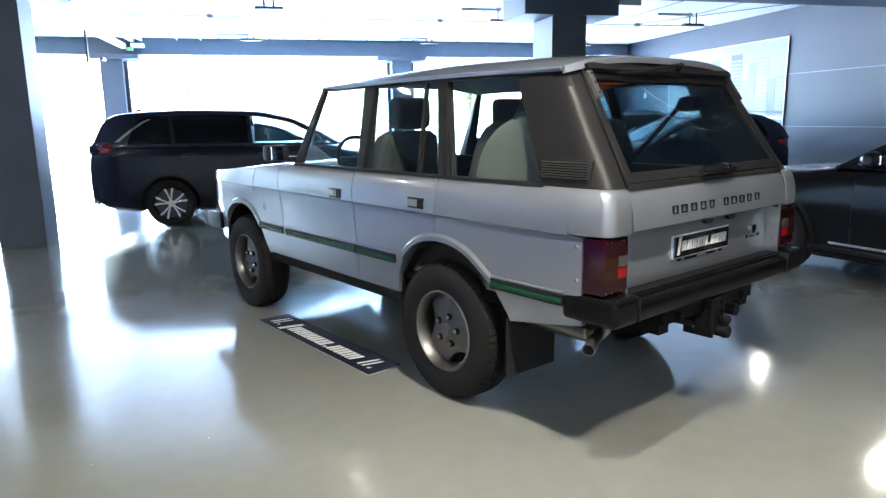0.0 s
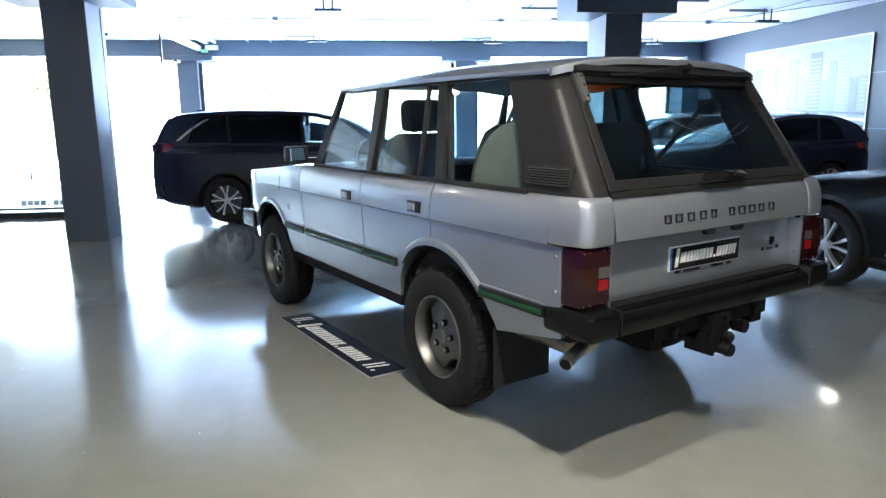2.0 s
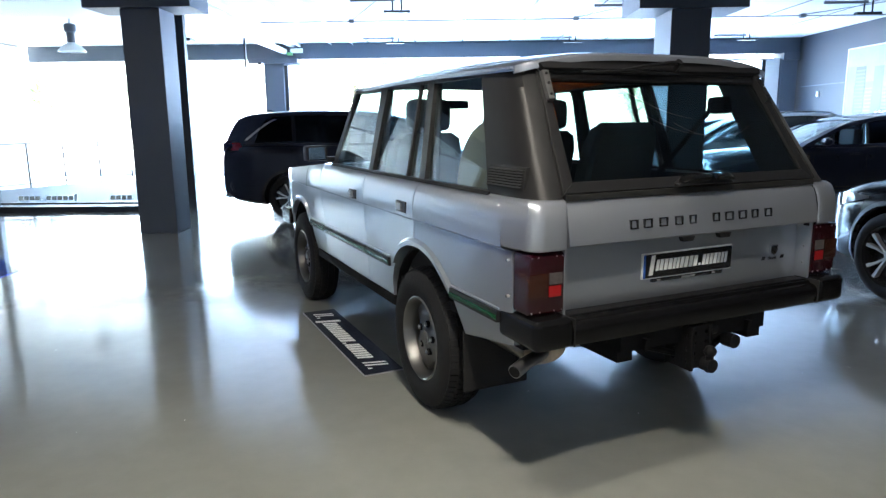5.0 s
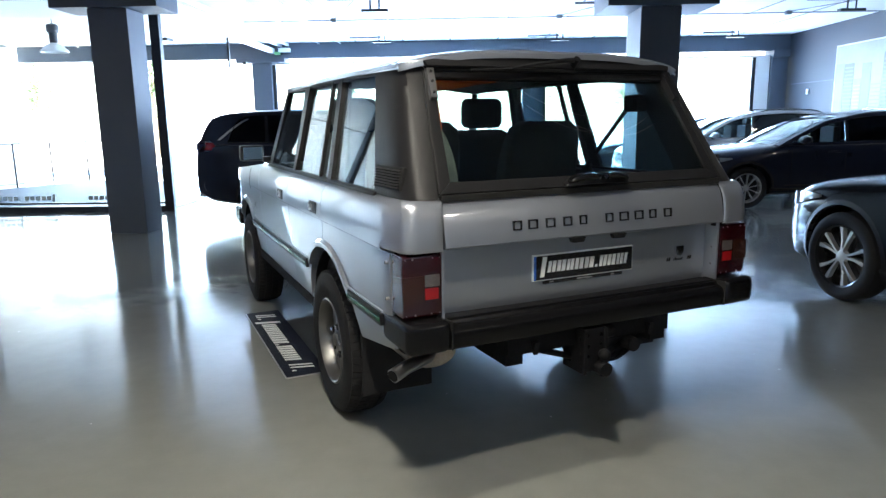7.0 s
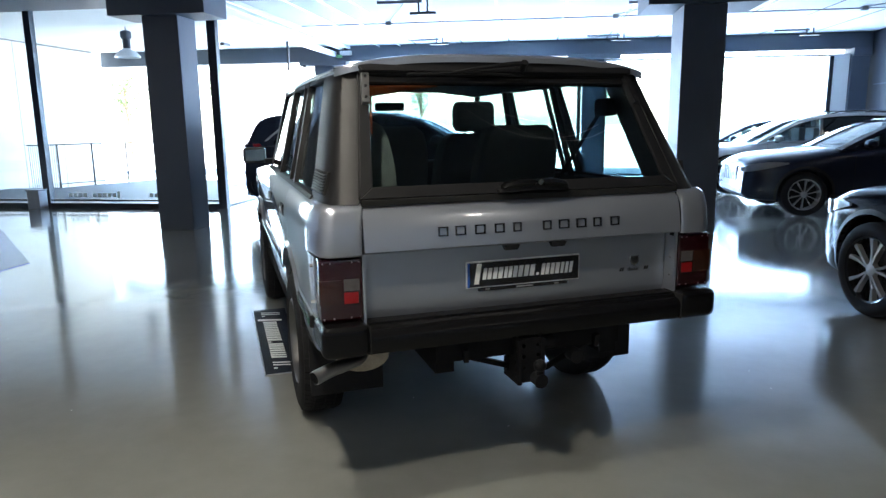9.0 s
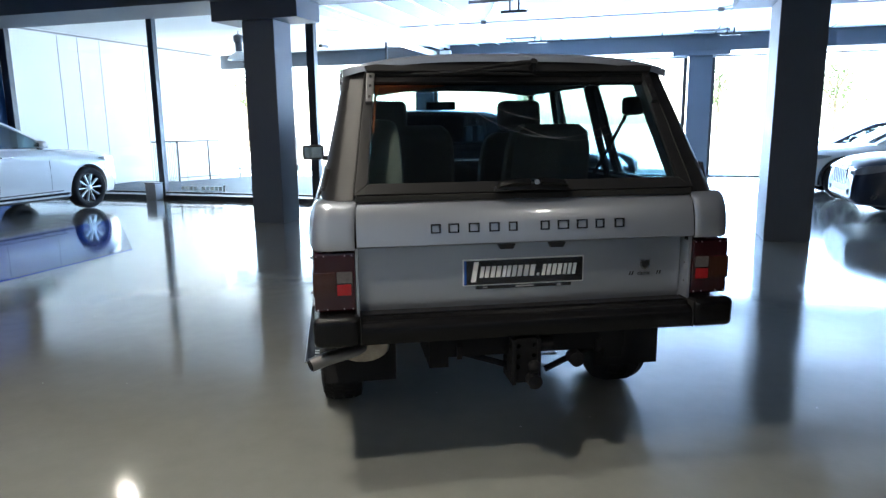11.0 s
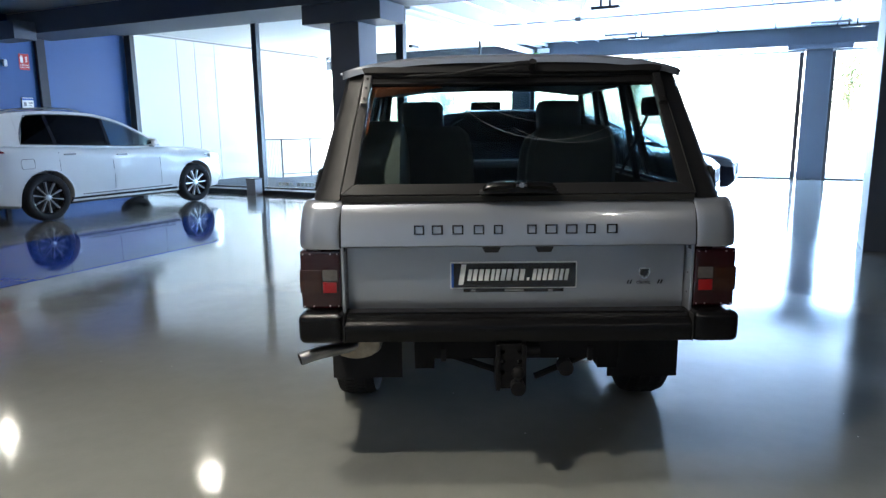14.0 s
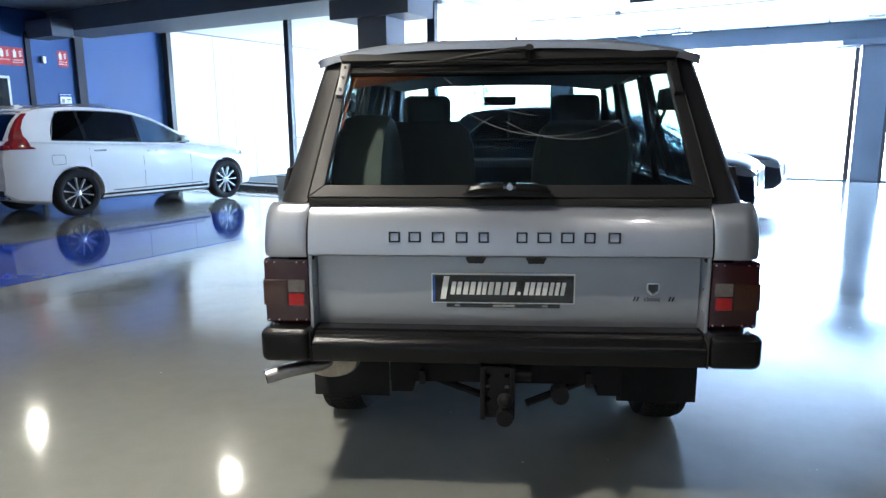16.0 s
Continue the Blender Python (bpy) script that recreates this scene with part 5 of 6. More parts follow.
for m_ in (M_BLACK_PAINT, M_NAVY_PAINT, M_GREY_PAINT):
    m_.node_tree.nodes["Principled BSDF"].inputs["Specular IOR Level"].default_value = 0.15
RING = [(0.0, 0.0), (0.55, 0.0), (0.86, 0.0), (0.945, 0.05), (0.98, 0.18), (0.995, 0.36), (1.0, 0.52), (0.992, 0.66), (0.985, 0.76), (0.988, 0.84), (0.965, 0.93), (0.91, 0.985), (0.80, 1.0), (0.4, 1.012), (0.0, 1.016)]


HOOD_RING = [(0.0, 0.0), (0.55, 0.0), (0.86, 0.0), (0.945, 0.05), (0.98, 0.18), (0.995, 0.36), (1.0, 0.50), (0.997, 0.62), (0.985, 0.72), (0.965, 0.80), (0.925, 0.87), (0.85, 0.925), (0.70, 0.962), (0.4, 0.99), (0.0, 1.0)]


def modern_car(name, m, label, paint, L=4.65, W=1.88, H=1.64, wb=2.85, fo=0.85, belt=1.02, hood=0.98, tail=1.05, wheel_r=0.355, spokes=5, twin=True,
               roof=(0.10, 1.75), glass=(-0.62, 2.35), spoke_mat=None, lamp="plain", rear_tint=True, cladding=True, chrome_line=False, third=True, roof_rails=False, rise=0.045, quarter=0.10, fuel_flap=False, pillar_strip=False):
    """A modern five-door: y ahead from the rear axle. roof, glass: where the roof and the glasshouse begin and end."""
    car = thing(name, m, label, "car")
    ro = L - wb - fo
    y0, y1, hw = -ro, wb + fo, W / 2

    def plan(y):
        w = hw
        if y > y1 - 0.95:
            w -= hw * 0.27 * ((y - y1 + 0.95) / 0.95) ** 2.6
        if y < y0 + 0.75:
            w -= hw * 0.15 * ((y0 + 0.75 - y) / 0.75) ** 2.2
        return w

    def belt_z(y):
        return belt - 0.015 + rise * max(0.0, min(1.0, (1.6 - y) / 2.2))

    top_line = smooth_line([(y0, tail - 0.22), (y0 + 0.025, tail - 0.10), (y0 + 0.08, tail - 0.03), (glass[0] + 0.05, belt_z(glass[0])), (glass[0] + 0.6, belt_z(glass[0] + 0.6)), (1.2, belt_z(1.2)), (glass[1] - 0.25, belt - 0.015), (glass[1] + 0.05, hood + 0.015), (glass[1] + 0.45, hood - 0.018), (y1 - 0.50, hood - 0.060), (y1 - 0.25, hood - 0.105), (y1 - 0.10, hood - 0.165), (y1 - 0.03, hood - 0.25), (y1, hood - 0.40)], 6)

    def top(y):
        return lerp(top_line, y)

    def low(y):
        return lerp([(y0, 0.42), (y0 + 0.18, 0.30), (y0 + 0.6, 0.24), (y1 - 0.6, 0.22), (y1 - 0.1, 0.24), (y1, 0.34)], y)

    def flank(y, z):
        f = (z - low(y)) / (top(y) - low(y))
        for (xa, fa), (xb, fb) in zip(RING[2:], RING[3:]):
            if fa <= f <= fb:
                return plan(y) * (xa + (xb - xa) * (f - fa) / max(1e-6, fb - fa))
        return plan(y) * 0.95

    stations = [y0, y0 + 0.015, y0 + 0.04, y0 + 0.09, y0 + 0.16, y0 + 0.25] + [y0 + 0.25 + (y1 - y0 - 0.75) * k / 26 for k in range(1, 27)] + [y1 - 0.42, y1 - 0.34, y1 - 0.26, y1 - 0.18, y1 - 0.12, y1 - 0.07, y1 - 0.035, y1 - 0.012, y1]
    rings = []
    for y in stations:
        w, b, t = plan(y), low(y), top(y)
        q = max(0.0, min(1.0, (y - glass[1] + 0.25) / 0.6))
        half = [(w * (fx + (hx - fx) * q), y, b + (t - b) * (fz + (hz - fz) * q)) for (fx, fz), (hx, hz) in zip(RING, HOOD_RING)]
        rings.append(half + [(-x, yy, z) for x, yy, z in half[-2:0:-1]])
    cuts = []
    for yy in (0.0, wb):
        for s in (-1, 1):
            cuts.append(rodded((s * (hw - 0.32), yy, wheel_r), (s * (hw + 0.3), yy, wheel_r), wheel_r + 0.055, 40))
    body = part("body", carve(loft(bmesh.new(), rings), *cuts), paint, car)
    # glasshouse: one outline over the roof, sides that lean in below it
    yb0, yt0, yb1, yt1 = glass[0], roof[0], glass[1], roof[1]
    zr, zf = belt_z(yb0), belt - 0.015
    ym = yt0 + 0.42 * (yt1 - yt0)
    arc = smooth_line([(yb0 - 0.03, zr - 0.03), (yb0 + 0.42 * (yt0 - yb0), zr + 0.52 * (H - zr)), (yt0 - 0.03, H - 0.115), (yt0 + 0.20, H - 0.040), (ym, H), (yt1 - 0.42, H - 0.022), (yt1 - 0.10, H - 0.075), (yt1 + 0.22 * (yb1 - yt1), zf + 0.72 * (H - zf)), (yt1 + 0.62 * (yb1 - yt1), zf + 0.37 * (H - zf)), (yb1, zf)], 7)

    def edge(y):
        return lerp(arc, y) - 0.022

    def gx(y, z):
        t = max(0.0, min(1.05, (z - belt_z(y)) / (H - belt_z(y))))
        return plan(y) * (0.948 - 0.17 * t - 0.055 * t * t)

    yw0, yw1 = yt0 + quarter, yb1 - 0.20

    def sill_z(y):
        return belt_z(y) + 0.022

    def head_z(y):
        full = max(0.0, edge(y) - 0.055 - sill_z(y))
        return sill_z(y) + full * min(1.0, max(0.0, (y - yw0) / 0.20)) ** 0.5

    def side_bar(nm, s, b0, b1, t0, t1, mt, out, thick, parent=car, lab=""):
        """A strip on the glasshouse's side between two leaning edges, over the window's height."""
        g = []
        for k in range(7):
            row = []
            for j in range(9 if b1 - b0 > 0.2 else 3):
                u = j / (8 if b1 - b0 > 0.2 else 2)
                y = (b0 + (b1 - b0) * u) + ((t0 + (t1 - t0) * u) - (b0 + (b1 - b0) * u)) * k / 6
                z = sill_z(y) - 0.004 + (head_z(y) + 0.008 - sill_z(y)) * k / 6
                row.append((s * (gx(y, z) + out), y, z))
            g.append(row)
        return part(nm, sheet(bmesh.new(), g, thick, (-s, 0, 0)), mt, parent, lab)

    ys = [p[0] for p in arc]
    front_b = yb1 - 0.36
    for s in (-1, 1):
        bm = bmesh.new()
        cols = []
        for y in sorted(ys + [yw0 + d for d in (0.0, 0.01, 0.03, 0.06, 0.10, 0.15)] + [yw1]):
            lo_, hi_, tp = sill_z(y), head_z(y), edge(y)
            if y < yw0 or hi_ - lo_ < 0.004 or y > yw1:
                hi_ = lo_
            zz = [min(belt_z(y) - 0.02, tp), min(lo_, tp), min(hi_, tp), tp]
            cols.append(([bm.verts.new((s * gx(y, z), y, z)) for z in zz], hi_ - lo_ > 0.004))
        for (ca, oa), (cb, ob_) in zip(cols, cols[1:]):
            for k in range(3):
                if k == 1 and (oa or ob_):
                    continue
                try:
                    bm.faces.new((ca[k], cb[k], cb[k + 1], ca[k + 1]))
                except ValueError:
                    pass
        bmesh.ops.remove_doubles(bm, verts=bm.verts[:], dist=0.0006)
        bmesh.ops.recalc_face_normals(bm, faces=bm.faces[:])
        bmesh.ops.solidify(bm, geom=bm.faces[:], thickness=0.02 * s)
        part("cabin_side", bm, paint, car)
        posts = [yw0 + (yw1 - yw0) * f for f in ((0.22, 0.60) if third else (0.45,))]
        lean = [yw0] + posts + [yw1 - 0.03]
        tops = [yw0] + [p - 0.05 + 0.02 * k for k, p in enumerate(posts)] + [yw1 - 0.03]
        for k in range(len(lean) - 1):
            last = k == len(lean) - 2
            g = side_bar("side_window", s, lean[k], lean[k + 1], tops[k], tops[k + 1], M_CAR_GLASS if last else M_TINT if rear_tint else M_CAR_GLASS, -0.012, 0.004, lab="clear front side window" if last else "tinted side window")
            g.visible_shadow = False
            if k:
                side_bar("door_pillar", s, lean[k] - 0.03, lean[k] + 0.03, tops[k] - 0.028, tops[k] + 0.028, M_BLACK_GLOSS, 0.001, 0.02)
        run = [yw0 + (yw1 - yw0) * k / 26 for k in range(27)]
        part("window_line", tube(bmesh.new(), [(s * (gx(y, sill_z(y)) + 0.002), y, sill_z(y) - 0.002) for y in run], 0.009, 6), M_CHROME if chrome_line else M_BLACK_GLOSS, car, "bright window trim" if chrome_line else "black window trim")
        part("window_line", tube(bmesh.new(), [(s * (gx(y, head_z(y)) + 0.002), y, head_z(y) + 0.002) for y in run], 0.007, 6), M_CHROME if chrome_line else M_BLACK_GLOSS, car, "bright window trim" if chrome_line else "black window trim")
        rear_b = yw0 - 0.12
        # flank details
        for yy in (posts[0] + 0.02, posts[-1] + 0.02, front_b + 0.14):
            pts = [(s * (flank(yy, z) + 0.0005), yy + (0.16 * max(0, 0.62 - z) if yy < 0.8 else 0.0), z) for z in (0.36, 0.5, 0.65, 0.8, 0.92, belt - 0.05)]
            part("panel_gap", tube(bmesh.new(), pts, 0.0035, 5), M_SEAM, body)
        for yy in (posts[0] + 0.20, posts[-1] + 0.20):
            z = belt_z(yy) - 0.13
            part("door_handle", boxed(s * (flank(yy, z) - 0.01), s * (flank(yy, z) + 0.028), yy - 0.10, yy + 0.10, z - 0.014, z + 0.014, bevel=0.008), paint if not chrome_line else M_BRIGHT, body)
        mz = belt + 0.06
        mir = part("door_mirror", loft(bmesh.new(), [[(s * (x + dx * q), front_b - 0.03 + dy * q, mz + dz * q) for dx, dy, dz in [(0.0, 0.085 * math.cos(a), 0.072 * math.sin(a)) for a in [2 * math.pi * k / 14 for k in range(14)]]] for x, q in ((hw - 0.035, 0.70), (hw - 0.01, 0.95), (hw + 0.05, 1.0), (hw + 0.10, 0.88), (hw + 0.125, 0.5))]), paint, car, "rounded door mirror")
        part("mirror_foot", boxed(s * (hw - 0.12), s * (hw + 0.02), front_b - 0.05, front_b + 0.02, mz - 0.085, mz - 0.05, bevel=0.012), M_BLACK_GLOSS, mir)
        part("mirror_glass", boxed(s * (hw - 0.02), s * (hw + 0.09), front_b - 0.118, front_b - 0.108, mz - 0.035, mz + 0.04, bevel=0.002), M_CHROME, mir)
        clad = M_TRIM if cladding else paint
        gridc = [[(s * (flank(y, z) + o), y, z) for y in [wheel_r + 0.03 + (wb - 2 * wheel_r - 0.06) * k / 8 for k in range(9)]] for z, o in ((0.235, -0.03), (0.25, 0.010), (0.33, 0.012), (0.345, 0.0))]
        part("sill", sheet(bmesh.new(), gridc, 0.02, (-s, 0, 0)), M_TRIM, body)
        part("sill_trim", sheet(bmesh.new(), [[(s * (flank(y, z) + 0.010), y, z) for y in [0.6 + (wb - 1.2) * k / 8 for k in range(9)]] for z in (0.375, 0.395)], 0.012, (-s, 0, 0)), M_BRIGHT if chrome_line else M_TRIM, body)
        for yy in (0.0, wb):
            g = [[], [], []]
            for k in range(19):
                a = radians(-14 + 208 * k / 18)
                for row, (rr, o) in zip(g, ((wheel_r + 0.054, -0.04), (wheel_r + 0.056, 0.010), (wheel_r + 0.095, 0.006))):
                    y, z = yy + rr * math.cos(a), max(0.26, wheel_r + rr * math.sin(a))
                    row.append((s * (flank(min(max(y, y0 + 0.02), y1 - 0.02), z) + o), y, z))
            part("arch_lip", sheet(bmesh.new(), g), clad, body)
        # lamps
        z = hood - 0.30
        yy = y1 - 0.20
        hl = part("headlamp", loft(bmesh.new(), [[(s * plan(y) * fx, y + 0.010, zz) for fx, zz in ((fa, za), (fb, za), (fb, zb), (fa, zb))] for y, fa, fb, za, zb in ((y1 - 0.62, 0.985, 1.004, z + 0.075, z + 0.10), (y1 - 0.40, 0.93, 1.006, z + 0.02, z + 0.105), (y1 - 0.20, 0.84, 1.008, z - 0.03, z + 0.085), (y1 - 0.08, 0.72, 1.0, z - 0.05, z + 0.05), (y1 - 0.012, 0.64, 0.93, z - 0.055, z + 0.005))]), M_LENS_HEAD, body, "clear swept-back headlamp")
        part("fog_lamp", rodded((s * plan(y1) * 0.78, y1 - 0.06, 0.43), (s * plan(y1) * 0.78, y1 + 0.012, 0.43), 0.045, 16), M_LENS_HEAD, body)
        def rear_y(z):
            """How far back the outline reaches at a height."""
            return min(p[0] for p in arc if p[1] >= z - 0.02) if z > zr else y0 + 0.03
        if lamp == "tall":
            rows = []
            for z, back, ahead in ((zr - 0.12, 0.02, 0.40), (zr - 0.05, 0.01, 0.34), (zr + 0.02, 0.0, 0.24), (zr + 0.09, 0.0, 0.17), (zr + 0.20, 0.0, 0.12), (zr + 0.32, 0.01, 0.09), (zr + 0.42, 0.015, 0.06)):
                ya = rear_y(z) + back
                rows.append([(s * ((flank(y, z) if z < belt_z(y) - 0.02 else gx(y, z)) + 0.014 * (0.4 if j in (0, 4) else 1.0)), y, z) for j, y in enumerate([ya + ahead * q for q in (0, 0.25, 0.5, 0.75, 1)])])
            tl = part("tail_lamp", sheet(bmesh.new(), rows, 0.03, (-s, 0, 0)), M_LENS_TALL, body, "tall red tail lamp rising beside the rear window")
            part("tail_lamp_strip", sheet(bmesh.new(), [[(x + s * 0.004, y, z) for x, y, z in r[1:3]] for r in rows], 0.008, (-s, 0, 0)), M_LENS_BRIGHT, tl, "bright red light guide")
            part("tail_lamp_base", boxed(s * hw * 0.55, s * hw * 0.90, y0 - 0.006, y0 + 0.10, zr - 0.13, zr - 0.05, bevel=0.02), M_LENS_TALL, tl)
        else:
            rows = []
            for z, ahead in ((tail - 0.15, 0.16), (tail - 0.12, 0.24), (tail - 0.06, 0.30), (tail - 0.01, 0.26), (tail + 0.02, 0.18)):
                ya = rear_y(z)
                rows.append([(s * ((flank(y, z) if z < belt_z(y) - 0.02 else gx(y, z)) + 0.010 * (0.3 if j in (0, 4) else 1.0)), y, z) for j, y in enumerate([ya + ahead * q for q in (0, 0.25, 0.5, 0.75, 1)])])
            tl = part("tail_lamp", sheet(bmesh.new(), rows, 0.03, (-s, 0, 0)), M_LENS_RED, body, "red tail lamp wrapped round the corner")
            part("tail_light_bar", sheet(bmesh.new(), [[(x + s * 0.004, y, z) for x, y, z in r[2:]] for r in rows[1:4]], 0.008, (-s, 0, 0)), M_LENS_BRIGHT, tl)
            part("tail_lamp_inner", boxed(s * hw * 0.50, s * hw * 0.80, y0 - 0.006, y0 + 0.12, tail - 0.15, tail - 0.01, bevel=0.02), M_LENS_RED, tl)
        if pillar_strip:
            line = [(-0.64, 1.25), (-0.54, 1.335), (-0.42, 1.43), (-0.30, 1.515), (-0.20, 1.565)]
            part("pillar_strip", sheet(bmesh.new(), [[(s * (gx(y - d, z) + 0.004), y - d, z) for y, z in line] for d in (0.0, 0.025, 0.05)], 0.008, (-s, 0, 0)), M_STEEL, car, "slanting satin silver pillar strip")
        if roof_rails:
            rr = [yt0 + 0.12 + (yt1 - 0.45 - yt0 - 0.12) * k / 8 for k in range(9)]
            part("roof_rail", tube(bmesh.new(), [(s * (gx(y, edge(y)) - 0.035), y, edge(y) + (0.012 if k in (0, 8) else 0.045)) for k, y in enumerate(rr)], 0.013, 8), M_STEEL if chrome_line else M_BLACK_GLOSS, car, "slim roof rail")
    if fuel_flap:
        loop = [(0.0, 0.0), (0.17, 0.0), (0.19, 0.02), (0.19, 0.13), (0.17, 0.15), (0.0, 0.15), (-0.02, 0.13), (-0.02, 0.02), (0.0, 0.0)]
        part("fuel_flap_gap", tube(bmesh.new(), [(flank(-0.36 + y, 0.86 + z) + 0.0006, -0.36 + y, 0.86 + z) for y, z in loop], 0.003, 5), M_SEAM, body)
    # screens and roof: one skin over the outline, split where glass begins
    fs = (-1, -0.96, -0.86, -0.6, -0.3, 0, 0.3, 0.6, 0.86, 0.96, 1)

    def skin(y, f):
        z = lerp(arc, y)
        u = max(-1.0, min(1.0, (y - ym) / (yb1 - ym) if y > ym else (y - ym) / (ym - yb0)))
        bow = 0.15 * max(0.0, u) ** 1.5 - 0.07 * max(0.0, -u) ** 2
        return (f * gx(y, z - 0.022), y + bow * (1 - f * f), z - 0.022 * abs(f) ** 6 + 0.022 * (1 - f * f) * (1 - abs(u)))

    def skin_part(nm, ya, yb, cols, mt, lab="", thick=0.02, drop=0.0):
        line = [ya] + [y for y in ys if ya + 0.004 < y < yb - 0.004] + [yb]
        g = [[tuple(Vector(skin(y, f)) - Vector((0, 0, drop))) for f in cols] for y in line]
        return part(nm, sheet(bmesh.new(), g, thick, (0, 0, -1)), mt, car, lab)

    y_rw, y_ws = yt0 + 0.02, yt1 - 0.06
    skin_part("roof", y_rw, y_ws, fs, paint)
    scr = skin_part("windscreen", y_ws, yb1 - 0.01, fs[2:-2], M_CAR_GLASS, "raked windscreen", 0.005, 0.006)
    scr.visible_shadow = False
    rw = skin_part("rear_window", yb0, y_rw, fs[2:-2], M_TINT, "tinted rear window", 0.005, 0.004)
    rw.visible_shadow = False
    for cols in (fs[:3], fs[-3:]):
        skin_part("screen_pillar", y_ws, yb1 - 0.01, cols, paint)
        skin_part("rear_pillar", yb0, y_rw, cols, paint)
    part("antenna", loft(bmesh.new(), [[(x * q, yt0 + 0.30 + yq, edge(yt0 + 0.30) + 0.022 + z) for x, z in ((-0.03, 0), (0.03, 0), (0.012, hh), (-0.012, hh))] for q, yq, hh in ((0.5, -0.07, 0.045), (1, 0.0, 0.05), (0.4, 0.12, 0.004))]), paint, car)
    # nose and tail furniture
    part("grille", boxed(-hw * 0.40, hw * 0.40, y1 - 0.05, y1 + 0.012, hood - 0.52, hood - 0.29, bevel=0.012), M_BLACK_GLOSS, body, "dark front grille")
    for k in range(7):
        x = hw * (-0.34 + 0.68 * k / 6)
        part("grille_bar", boxed(x - 0.006, x + 0.006, y1 + 0.004, y1 + 0.020, hood - 0.51, hood - 0.30), M_STEEL, body)
    part("grille_surround", boxed(-hw * 0.42, hw * 0.42, y1 - 0.02, y1 + 0.016, hood - 0.288, hood - 0.270, bevel=0.004), M_STEEL, body)
    part("lower_intake", boxed(-hw * 0.62, hw * 0.62, y1 - 0.10, y1 + 0.006, 0.345, 0.42, bevel=0.01), M_TRIM, body)
    if pillar_strip:
        fx = (-1, -0.98, -0.9, -0.7, -0.35, 0, 0.35, 0.7, 0.9, 0.98, 1)
        part("rear_bumper", loft(bmesh.new(), [[(f * hw * 0.90, y0 - 0.045 + 0.16 * abs(f) ** 5 + dy, z) for dy, z in ((0.12, 0.64), (0.035, 0.625), (0.008, 0.59), (0.0, 0.54), (0.03, 0.47), (0.13, 0.42))] for f in fx]), paint, body, "black rear bumper bulge")
    part("rear_valance", boxed(-hw * 0.78, hw * 0.78, y0 - 0.006, y0 + 0.12, 0.36, 0.50, bevel=0.02), M_TRIM, body)
    part("number_plate", boxed(-0.26, 0.26, y0 - 0.014, y0 + 0.02, 0.70, 0.81, bevel=0.004), M_WHITE_INK, body, "white plate")
    zs_ = lerp(arc, yt0)
    part("tail_spoiler", loft(bmesh.new(), [[(x, yt0 + 0.10, zs_ + 0.012 - dz), (x, yt0 - 0.04, zs_ - 0.002 - dz), (x, yt0 - 0.13 + 0.06 * abs(x), zs_ - 0.02 - dz), (x, yt0 - 0.12 + 0.06 * abs(x), zs_ - 0.036 - dz), (x, yt0 + 0.06, zs_ - 0.03 - dz)] for x, dz in ((-hw * 0.66, 0.016), (-hw * 0.5, 0.004), (0, 0.0), (hw * 0.5, 0.004), (hw * 0.66, 0.016))]), paint, car)
    for s in (-1, 1):
        part("exhaust_trim", boxed(s * hw * 0.55, s * hw * 0.80, y0 - 0.012, y0 + 0.05, 0.37, 0.41, bevel=0.01), M_CHROME, body)
    # cabin
    part("cabin_floor", boxed(-hw * 0.82, hw * 0.82, glass[0] + 0.1, glass[1] - 0.25, belt - 0.10, belt - 0.03), M_CABIN, car)
    for s in (-1, 1):
        for yy in (1.05, 0.20):
            bm = boxed(s * 0.38 - 0.22, s * 0.38 + 0.22, yy, yy + 0.14, belt - 0.08, belt + 0.26)
            bmesh.ops.bevel(bm, geom=bm.edges[:], offset=0.04, segments=2, profile=0.5, affect="EDGES")
            st = part("seat_back", bm, M_CABIN, car)
            bm = boxed(s * 0.38 - 0.12, s * 0.38 + 0.12, yy - 0.02, yy + 0.08, belt + 0.27, belt + 0.42)
            bmesh.ops.bevel(bm, geom=bm.edges[:], offset=0.03, segments=2, profile=0.5, affect="EDGES")
            part("headrest", bm, M_CABIN, st)
    # wheels
    rim = wheel_r * 0.70
    for yy in (0.0, wb):
        for s in (-1, 1):
            w = part("wheel", tyre_mesh(wheel_r, rim - 0.008, 0.115, 44), M_RUBBER, car, "black tyre on an alloy wheel")
            w.matrix_basis = pose(s * (hw - 0.125), yy, wheel_r, 12 + 31 * yy, 0, 0 if s < 0 else 180)
            part("rim", lathe(bmesh.new(), [(rim - 0.01, -0.09), (rim + 0.006, -0.10), (rim, -0.108), (rim - 0.016, -0.098), (rim - 0.03, -0.04), (rim - 0.04, 0.08)], 44), spoke_mat or M_SPOKE_BACK, w)
            part("wheel_back", lathe(bmesh.new(), [(0.001, -0.02), (rim - 0.02, -0.02), (rim - 0.02, -0.01), (0.001, -0.01)], 36), M_SPOKE_BACK, w)
            part("hub_cap", lathe(bmesh.new(), [(0.001, -0.098), (0.032, -0.096), (0.05, -0.088), (0.052, -0.05)], 20), spoke_mat or M_BRIGHT, w)
